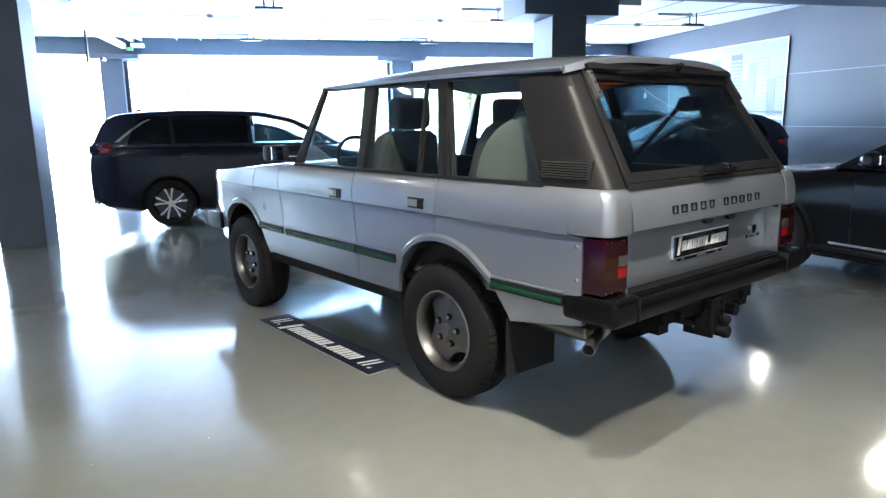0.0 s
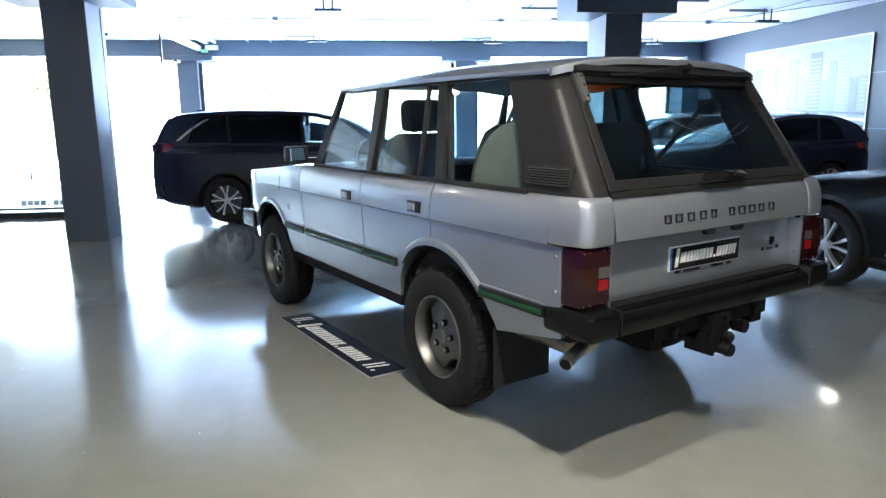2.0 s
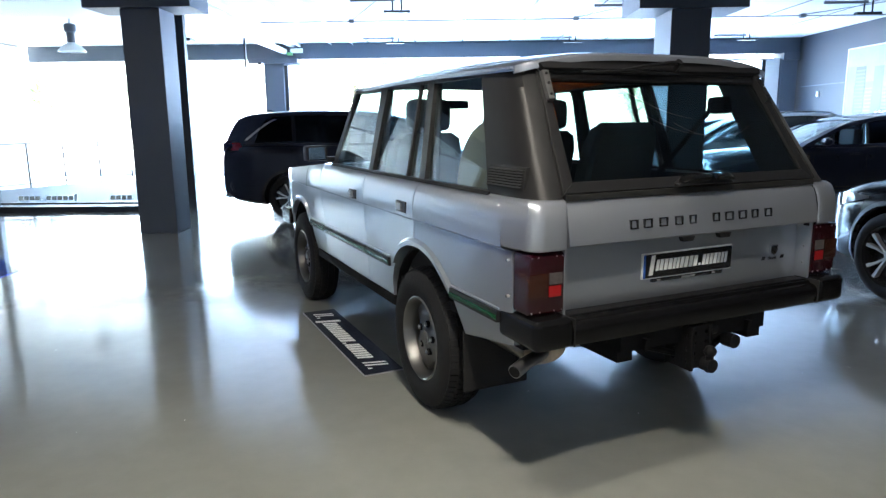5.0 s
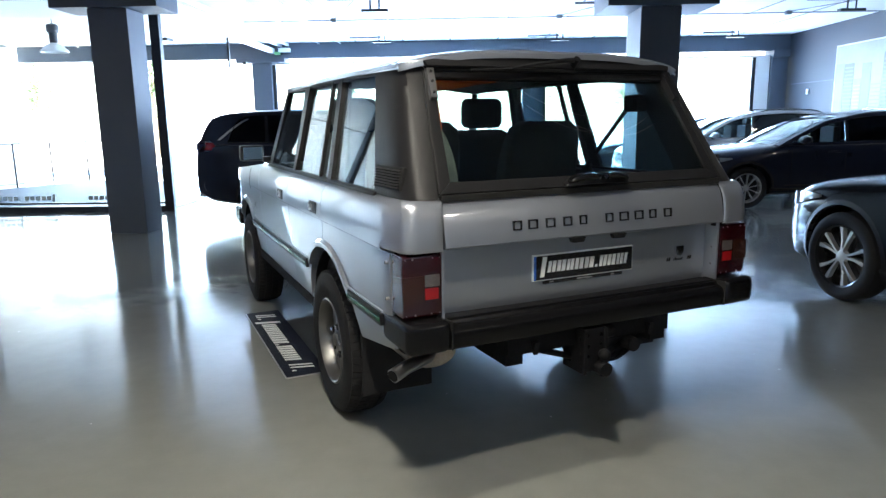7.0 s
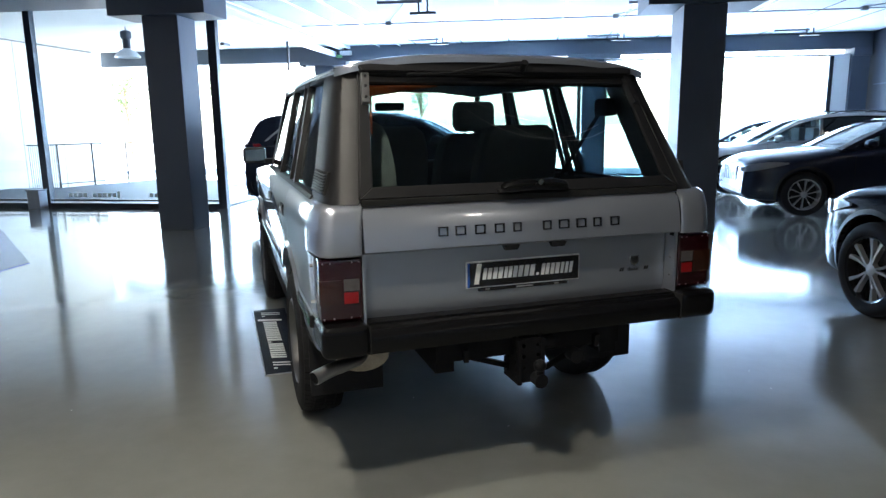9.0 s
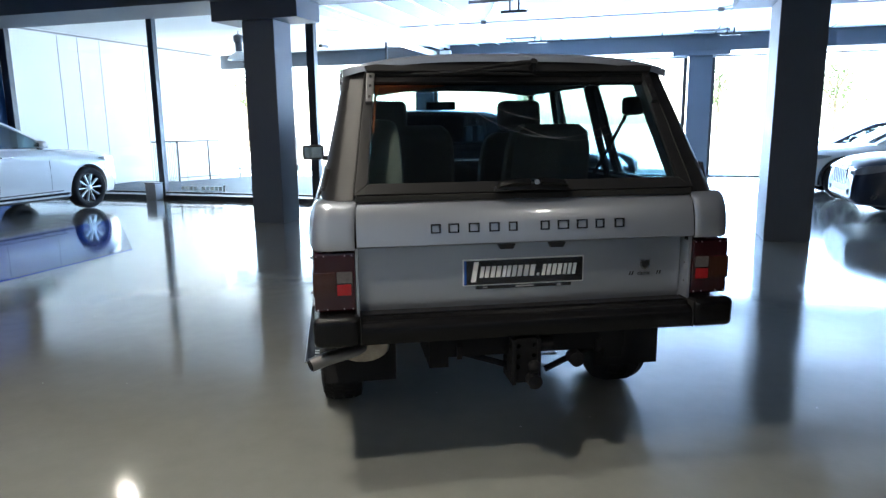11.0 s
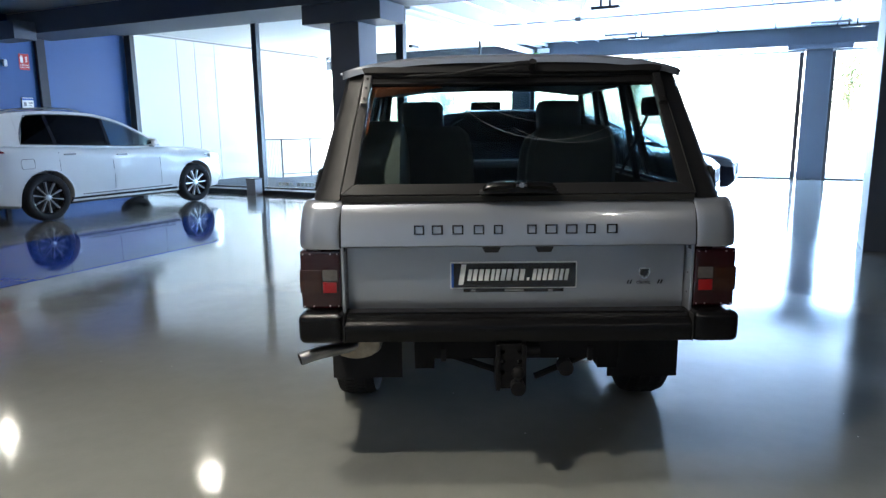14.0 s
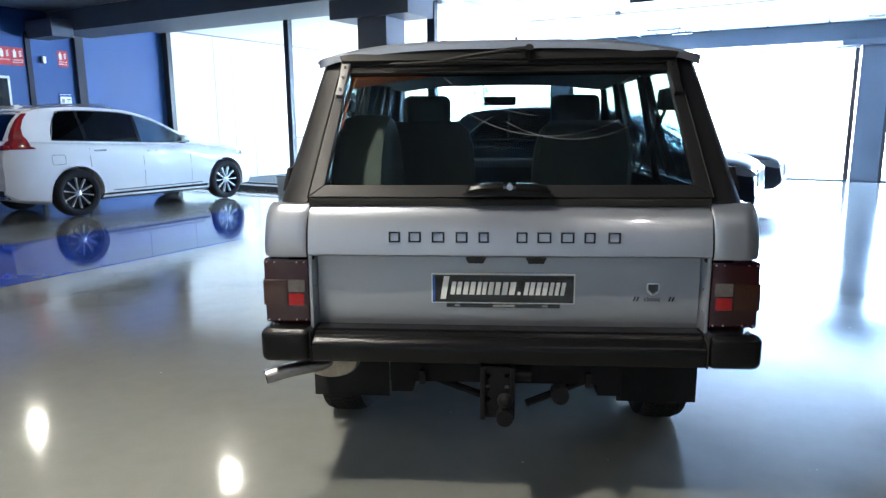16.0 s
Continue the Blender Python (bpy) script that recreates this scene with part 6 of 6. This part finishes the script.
            for k in range(spokes):
                a0 = 2 * math.pi * k / spokes
                for d in ((-0.165, 0.165) if twin else (0.0,)):
                    bm = bmesh.new()
                    pts = []
                    for r, x, wd in ((0.045, -0.094, 0.008 if twin else 0.007), (rim * 0.55, -0.090, 0.010 if twin else 0.008), (rim - 0.012, -0.094, 0.016 if twin else 0.014)):
                        a = a0 + d * (0.6 + 0.9 * r / rim)
                        c, n = Vector((0, math.cos(a), math.sin(a))), Vector((0, -math.sin(a), math.cos(a)))
                        ctr = c * r
                        pts.append([(x, *(ctr - n * wd).yz), (x, *(ctr + n * wd).yz), (x + 0.04, *(ctr + n * wd).yz), (x + 0.04, *(ctr - n * wd).yz)])
                    part("spoke", loft(bm, pts), spoke_mat or M_BRIGHT, w)
    return car


modern_car("suv_car", pose(-0.95, 11.58, 0, 0, 0, -90), "glossy black seven-seat family car seen from behind", M_BLACK_PAINT, L=4.72, W=1.86, H=1.70, wb=2.84, fo=0.82, belt=1.19, hood=1.08, tail=1.22,
           wheel_r=0.352, spokes=5, twin=True, roof=(-0.76, 1.62), glass=(-1.0, 2.50), roof_rails=False, quarter=0.24, rise=0.02, pillar_strip=True)
modern_car("crossover_car", pose(9.46, 12.28, 0, 0, 0, 90), "glossy black compact crossover with a sloping roof", M_NAVY_PAINT, L=4.36, W=1.84, H=1.56, wb=2.67, fo=0.87, belt=1.06, hood=1.04, tail=1.06,
           wheel_r=0.345, spokes=10, twin=False, spoke_mat=M_BRIGHT, roof=(-0.35, 1.20), glass=(-0.80, 2.20))
modern_car("estate_car", pose(9.40, 15.62, 0, 0, 0, 90), "pale silver tall crossover car with dark windows", M_PALE_PAINT, L=4.60, W=1.86, H=1.62, wb=2.82, fo=0.88, belt=1.06, hood=1.02, tail=1.08,
           wheel_r=0.36, spokes=5, twin=True, roof=(-0.50, 1.35), glass=(-0.86, 2.35), roof_rails=True)
modern_car("hatchback_car", pose(9.10, 18.2, 0, 0, 0, 90), "dark hatchback parked by the front window", M_NAVY_PAINT, L=4.30, W=1.80, H=1.52, wb=2.65, fo=0.85, belt=1.0, hood=0.95, tail=1.0,
           wheel_r=0.33, spokes=5, twin=False, roof=(-0.25, 1.20), glass=(-0.66, 2.20), rear_tint=False)
modern_car("grey_suv_car", pose(6.73, 3.14, 0, 0, 0, 13), "dark grey metallic family off-roader with two-tone wheels", M_GREY_PAINT, L=4.69, W=1.90, H=1.66, wb=2.865, fo=0.87, belt=1.07, hood=1.05, tail=1.08,
           wheel_r=0.368, spokes=5, twin=True, roof=(-0.62, 1.20), glass=(-0.90, 2.30), chrome_line=True, lamp="tall")
modern_car("white_suv_car", pose(-7.93, 7.46, 0, 0, 0, -1.3), "pearl white family off-roader with dark rear windows", M_WHITE_PAINT, L=4.95, W=1.98, H=1.78, wb=3.03, fo=0.88, belt=1.15, hood=1.14, tail=1.22, rise=0.10,
           wheel_r=0.385, spokes=10, twin=False, roof=(-0.60, 1.30), glass=(-0.93, 2.42), chrome_line=True, lamp="tall", cladding=False, roof_rails=True, fuel_flap=True, quarter=0.26)
modern_car("saloon_car", pose(-0.75, 15.1, 0, 0, 0, -90), "dark car nose behind the black family car", M_BLACK_PAINT, L=4.45, W=1.84, H=1.55, wb=2.70, fo=0.85, belt=1.02, hood=0.98, tail=1.04,
           wheel_r=0.345, spokes=5, twin=True, roof=(-0.35, 1.20), glass=(-0.75, 2.2))

# ---- ceiling furniture ----
def track_spot(x, y, z=3.45):
    """A short lamp bar on two stalks under a conduit box."""
    t = thing("track_light", None, "small black lamp bar on two stalks under the ceiling", "ceiling light", "lamp bars")
    part("bar", boxed(x - 0.24, x + 0.24, y - 0.06, y + 0.06, z - 0.02, z + 0.03, bevel=0.006), M_FRAME, t)
    for dx in (-0.08, 0.08):
        part("stalk", rodded((x + dx, y, z + 0.02), (x + dx, y, ZC), 0.016, 8), M_FRAME, t)
    part("connector", boxed(x - 0.85, x - 0.02, y - 0.025, y + 0.025, ZC - 0.07, ZC - 0.02), M_CONDUIT, t)


for x, y in ((0.6, 13.0), (5.2, 13.9), (9.6, 13.9), (0.1, 18.7), (4.8, 18.9), (9.4, 18.9)):
    track_spot(x, y, 3.46 if y < 15 else 3.56)
for y in (15.6,):
    single("conduit", rodded((-2.6, y, ZC - 0.04), (XR - 0.02, y, ZC - 0.04), 0.014, 8), M_CONDUIT, "thin grey conduit along the ceiling", "conduit", "ceiling conduits")
for x in (-0.6, 4.3, 9.2):
    single("junction_box", boxed(x - 0.06, x + 0.06, 15.55, 15.65, ZC - 0.085, ZC - 0.001, bevel=0.008), M_CONDUIT, "small grey junction box on the conduit", "junction box", "junction boxes")
for x in (-0.77, 0.55, 1.87, 3.19, 4.51, 5.83, 7.15, 8.47, 9.79):
    single("ceiling_joint", boxed(x, x + 0.040, 10.26, 19.94, ZC - 0.004, ZC - 0.0005), M_FRAME, "thin joint between the ceiling boards", "ceiling joint", kind="structure")
for x0, x1, y, z, r in ((-2.2, 4.0, 10.46, 3.60, 0.030), (-1.5, 4.0, 10.62, 3.66, 0.022), (5.4, 8.9, 10.50, 3.60, 0.030), (5.4, 8.2, 10.68, 3.66, 0.020)):
    single("conduit", rodded((x0, y, z), (x1, y, z), r, 10), M_STEEL, "steel conduit beside the beam", "conduit", "ceiling conduits")
for x in (-1.0, 2.2, 6.0, 8.4):
    single("conduit_clamp", boxed(x - 0.015, x + 0.015, 10.40, 10.72, 3.625, ZC - 0.001), M_CONDUIT, "grey clamp holding the conduits", "clamp", "conduit clamps")
for xa, xb, ya, yb in ((-0.6, 0.9, 15.6, 11.2), (4.3, 6.6, 15.6, 11.0), (9.2, 10.9, 15.6, 12.4)):
    single("ceiling_cable", rodded((xa, ya, ZC - 0.02), (xb, yb, ZC - 0.012), 0.009, 6), M_CONDUIT, "thin grey cable along the ceiling", "cable", "ceiling cables")
for x in (-1.8, -1.2):
    single("conduit", rodded((x, 10.3, ZC - 0.05), (x, 19.9, ZC - 0.05), 0.018, 8), M_RAIL, "white conduit along the ceiling", "conduit", "ceiling conduits")
for x0, x1, y in ((1.4, 2.7, 12.4), (5.6, 7.6, 12.6)):
    single("cable_tray", boxed(x0, x1, y, y + 0.07, ZC - 0.10, ZC - 0.001), M_CONDUIT, "grey metal tray under the ceiling", "cable tray", "cable trays")

# lamp hanging over the terrace
pl = thing("pendant_lamp", None, "bell-shaped hall lamp hanging over the terrace, unlit", "pendant lamp")
bell(pl, -6.5, 15.0, 3.04, False, 1.4)
# emergency light beside the front column
el = thing("emergency_light", None, "white and green emergency light on the beam", "emergency light")
part("housing", boxed(-2.95, -2.62, 19.80, 19.94, 3.45, 3.57, bevel=0.02), M_WHITE, el)
part("lens", boxed(-3.05, -2.90, 19.78, 19.90, 3.38, 3.46, bevel=0.01), mat("green_lens", (0.25, 0.6, 0.25), 0.3, var=0.1), el, "green lens")
for x, y, z in ((-3.3, 12.5, 2.95), (-3.35, 17.0, 2.9)):
    sc = thing("door_closer", None, "small black door fitting on the glass wall", "door fitting", "door fittings")
    part("body", boxed(-3.10, -3.02, y, y + 0.28, z, z + 0.06, bevel=0.01), M_FRAME, sc)

# ---- left wall: signs, board, box ----
def wall_sign(y, z, w, h, words):
    s = thing("fire_sign", None, "red fire safety sign with white pictograms and words", "sign", "fire signs")
    part("board", boxed(XL + 0.0005, XL + 0.006, y - w / 2, y + w / 2, z - h / 2, z + h / 2), M_RED, s)
    part("pictogram", box(box(boxed(XL + 0.005, XL + 0.008, y - w * 0.36, y - w * 0.10, z - h * 0.05, z + h * 0.30), XL + 0.005, XL + 0.008, y - w * 0.28, y - w * 0.18, z + h * 0.30, z + h * 0.40), XL + 0.005, XL + 0.008, y - w * 0.40, y - w * 0.30, z + h * 0.24, z + h * 0.30), M_WHITE_INK, s, "white pictogram")
    fl = bmesh.new()
    for k in range(3):
        prism(fl, [(y + w * 0.12, z - h * 0.02 + h * 0.12 * k), (y + w * 0.34, z + h * 0.04 + h * 0.12 * k), (y + w * 0.30, z + h * 0.10 + h * 0.12 * k), (y + w * 0.14, z + h * 0.05 + h * 0.12 * k)], XL + 0.005, XL + 0.008, "x")
    part("flame", fl, M_WHITE_INK, s, "white flame sign")
    n = len(words)
    for k, wd in enumerate(words):
        letters(wd, 0.040, M_WHITE_INK, s, pose(XL + 0.007, y, z - h * 0.20 - 0.045 * k, 90, 0, 90), "sign_word", 0.0005)


wall_sign(8.40, 2.80, 0.23, 0.34, ["EXTINTOR"])
wall_sign(8.64, 2.80, 0.23, 0.34, ["PULSADOR", "DE ALARMA"])
wall_sign(9.55, 2.82, 0.21, 0.32, ["BOCA DE", "INCENDIO"])
cm = thing("wall_sensor", None, "small white sensor on the blue wall", "sensor")
part("housing", boxed(XL, XL + 0.07, 9.10, 9.17, 2.70, 2.84, bevel=0.02), M_WHITE, cm)
cm = thing("wall_sensor", None, "small white sensor on the dark blue wall", "sensor")
part("housing", boxed(XR - 0.05, XR, 18.7, 18.8, 2.05, 2.19, bevel=0.02), M_WHITE, cm)
bd = thing("notice_board", None, "white printed notice with a blue head", "notice")
part("board", boxed(XL + 0.002, XL + 0.02, 9.40, 9.62 - 0.28 + 0.30, 1.86, 2.10), M_WHITE_INK, bd)
part("header", boxed(XL + 0.0205, XL + 0.022, 9.40, 9.64, 2.05, 2.09), M_EURO, bd)
part("printed_bars", box(box(boxed(XL + 0.0205, XL + 0.022, 9.53, 9.62, 1.98, 2.01), XL + 0.0205, XL + 0.022, 9.53, 9.60, 1.94, 1.955), XL + 0.0205, XL + 0.022, 9.43, 9.49, 1.93, 2.01), M_CONDUIT, bd, "grey printed bars")
sl = thing("wall_shelf", None, "narrow white shelf on the blue wall", "shelf")
part("board", boxed(XL, XL + 0.22, 9.15, 9.9, 1.80, 1.835), M_WHITE, sl)
ds = thing("display_screen", None, "dark screen with a white frame on the blue wall", "screen")
part("frame", boxed(XL + 0.001, XL + 0.05, 7.78, 8.42, 1.2, 2.42, bevel=0.01), M_WHITE_INK, ds)
part("glass", boxed(XL + 0.045, XL + 0.054, 7.83, 8.37, 1.25, 2.37), M_BLACK_GLOSS, ds, "dark glass")
dk = thing("air_duct", None, "grey boxed duct above the blue wall", "duct")
part("casing", boxed(XL, XL + 0.9, 8.85, 9.29, 3.16, 3.5, bevel=0.01), M_SLATE, dk)
fb = thing("floor_box", None, "small grey metal box standing by the glass wall", "box")
part("case", boxed(-6.75, -6.50, 11.72, 11.95, 0.0, 0.34, bevel=0.015), M_CONDUIT, fb)
part("lid", boxed(-6.76, -6.49, 11.71, 11.96, 0.341, 0.365, bevel=0.008), M_LAMP_BODY, fb)

# ---- right wall: large city picture ----
pc = thing("wall_picture", None, "large black-and-white city print on the dark blue wall", "picture")
M_PRINT = mat("pale_print", (0.15, 0.16, 0.17), 0.5, var=0.30, scale=0.9)
M_PRINT_EDGE = mat("print_border", (0.36, 0.37, 0.38), 0.5, var=0.05, scale=3)
M_PRINT_MID = mat("grey_print", (0.065, 0.072, 0.085), 0.5, var=0.35, scale=2.5)
M_PRINT_DARK = mat("dark_print", (0.018, 0.022, 0.03), 0.5, var=0.35, scale=2.5)
part("panel", boxed(XR - 0.03, XR - 0.0005, 13.0, 17.45, 0.55, 3.12), M_PRINT, pc)
part("border", box(box(boxed(XR - 0.034, XR - 0.028, 12.96, 13.0, 0.55, 3.14), XR - 0.034, XR - 0.028, 17.45, 17.49, 0.55, 3.14), XR - 0.034, XR - 0.028, 12.96, 17.49, 3.12, 3.15), M_PRINT_EDGE, pc, "white border")
M_PRINT_SOFT = mat("soft_grey_print", (0.10, 0.108, 0.12), 0.5, var=0.3, scale=3)
rnd = random.Random(4)
tones = [M_PRINT_SOFT, M_PRINT_MID, M_PRINT, M_PRINT_MID, M_PRINT_SOFT, M_PRINT_DARK]
a, k = 13.02, 0
while a < 17.1:
    w = 0.20 + 0.22 * rnd.random()
    h = 2.25 + rnd.random() * 0.8
    part("printed_tower", boxed(XR - 0.0325, XR - 0.029, a, min(17.44, a + w), 1.50, h), tones[k % 6], pc)
    for j in range(int((h - 1.65) / 0.085)):
        part("printed_band", boxed(XR - 0.0345, XR - 0.033, a + 0.02, min(17.43, a + w - 0.02), 1.64 + 0.085 * j, 1.672 + 0.085 * j), tones[(k + 2) % 5], pc)
    a += w + 0.02 * rnd.random()
    k += 1
for k in range(7):
    a = 0.75 + 0.13 * k
    part("printed_lane", prism(bmesh.new(), [(13.0, a), (13.0, a + 0.05), (16.2, 1.62 + 0.012 * k), (16.2, 1.60 + 0.012 * k)], XR - 0.033, XR - 0.0305, "x"), (M_PRINT_DARK, M_WHITE_INK)[k % 2], pc)

# ---- floor mat beside the off-roader ----
fm = thing("floor_mat", TURN @ pose(2.715, 3.175, 0), "long dark mat with white lettering lying on the floor", "mat")
part("sheet", boxed(0, 0.25, 0, 1.525, 0.0005, 0.006), M_MAT, fm)
part("edge", box(boxed(-0.006, 0.0, 0, 1.525, 0.0005, 0.007), 0, 0.25, -0.006, 0, 0.0005, 0.007), M_CONDUIT, fm, "pale edge")
for c, a, w in [("i", 0.0, 0.035), ("i", 0.035, 0.035), (".", 0.075, 0.025)] + [(c, 0.14 + a * 0.70, w * 0.70) for c, a, w in LOGO_SLOTS] + [("i", 0.895, 0.035), ("i", 0.93, 0.035), (".", 0.972, 0.025)]:
    part("lettering_bar", glyph_bars(a * 1.36, w * 1.36, 0.15, 0.0015, 0.25, c), M_WHITE_INK, fm, "white lettering drawn as bars").matrix_basis = pose(0.055, 1.44, 0.0062, 0, 0, -90)
tb = thing("floor_plate", TURN @ pose(4.15, 3.05, 0), "small white tray lying under the car", "tray")
part("sheet", boxed(0, 0.20, 0, 0.15, 0.0005, 0.008, bevel=0.002), M_WHITE_INK, tb)

# ---- terrace and outside ----
single("terrace_paving", prism(bmesh.new(), [(-10.45, 12.15), (-3.2, 12.15), (-3.2, 17.6), (-8.1, 18.7), (-9.2, 15.9), (-10.45, 15.7)], 0.0005, 0.006, "z"), mat("blue_grey_paving", (0.028, 0.048, 0.080), 0.6, var=0.2, scale=1.5, bump=0.1), "blue-grey terrace paving", "paving", kind="structure")
single("terrace_floor", boxed(XL - 0.2, -3.2, YF + 0.36, 26, -0.039, -0.002), M_CONCRETE, "pale concrete terrace edge", "terrace", kind="structure")
single("entrance_mat", boxed(-2.3, -1.2, 16.5, 18.6, 0.0005, 0.012), M_CONDUIT, "grey entrance mat inside the door", "mat")
rl = thing("terrace_railing", None, "slim dark metal railing round the terrace", "railing")
line = [(-9.2, 15.9), (-8.85, 16.75), (-8.5, 17.7), (-8.1, 18.7), (-7.7, 19.7)]
for (xa, ya), (xb, yb) in zip(line, line[1:]):
    part("rail", rodded((xa, ya, 1.08), (xb, yb, 1.08), 0.014, 8), M_FRAME, rl)
    part("rail", rodded((xa, ya, 0.10), (xb, yb, 0.10), 0.010, 8), M_FRAME, rl)
for x, y in line:
    part("post", rodded((x, y, 0.0), (x, y, 1.10), 0.022, 8), M_FRAME, rl)
for k in range(14):
    x, y = -9.9 + 0.05 * k, 15.8 + 0.008 * k
    part("baluster", rodded((x, y, 0.0), (x, y, 1.06), 0.006, 6), M_FRAME, rl)
part("rail", rodded((-9.95, 15.79, 1.07), (-9.2, 15.9, 1.08), 0.014, 8), M_FRAME, rl)


def tree(x, y, h, seed):
    r = random.Random(seed)
    t = thing("tree", pose(x, y, -0.04), "leafy green tree in bright sunlight outside", "tree", "trees outside")
    bark = M_BARK
    part("trunk", tube(bmesh.new(), [(0, 0, 0), (0.05, 0.02, h * 0.25), (-0.04, 0.05, h * 0.5), (0.0, 0.0, h * 0.8)], [0.16, 0.12, 0.09, 0.04], 10), bark, t)
    for k in range(5):
        a = 2 * math.pi * k / 5 + r.random()
        part("limb", tube(bmesh.new(), [(0, 0, h * (0.35 + 0.07 * k)), (0.6 * math.cos(a), 0.6 * math.sin(a), h * (0.5 + 0.07 * k)), (1.2 * math.cos(a), 1.2 * math.sin(a), h * (0.6 + 0.06 * k))], [0.05, 0.035, 0.015], 6), bark, t)
    bm = bmesh.new()
    for k in range(900):
        u, a = r.random() ** 0.4, r.random() * 2 * math.pi
        v = r.uniform(-1, 1)
        rr = 1.5 * u * math.sqrt(max(0, 1 - v * v)) * (0.8 + 0.4 * math.sin(3 * a + seed))
        c = Vector((rr * math.cos(a), rr * math.sin(a), h * 0.68 + v * h * 0.30 * u))
        d = Vector((r.uniform(-1, 1), r.uniform(-1, 1), r.uniform(-0.6, 0.6))).normalized()
        e = d.cross(Vector((r.uniform(-1, 1), r.uniform(-1, 1), 1))).normalized()
        s = 0.07 + 0.06 * r.random()
        vs = [bm.verts.new(c + q) for q in (-d * s, e * s * 0.5, d * s, -e * s * 0.5)]
        bm.faces.new(vs)
    part("crown", bm, M_LEAF, t, smooth=False)


M_BARK = mat("bark", (0.16, 0.12, 0.08), 0.9, var=0.3, scale=8, bump=0.5, bscale=20)
for k, (x, y, h) in enumerate(((-12.5, 33, 5.0), (-4.0, 40, 5.5), (6.5, 42, 5.0), (11.5, 38, 4.6), (-20, 36, 5.2))):
    tree(x, y, h, k + 1)
lp = thing("street_pole", pose(-10.5, 30, -0.04), "thin street pole outside", "pole")
part("pole", rodded((0, 0, 0), (0, 0, 4.5), 0.05, 10), M_CONDUIT, lp)
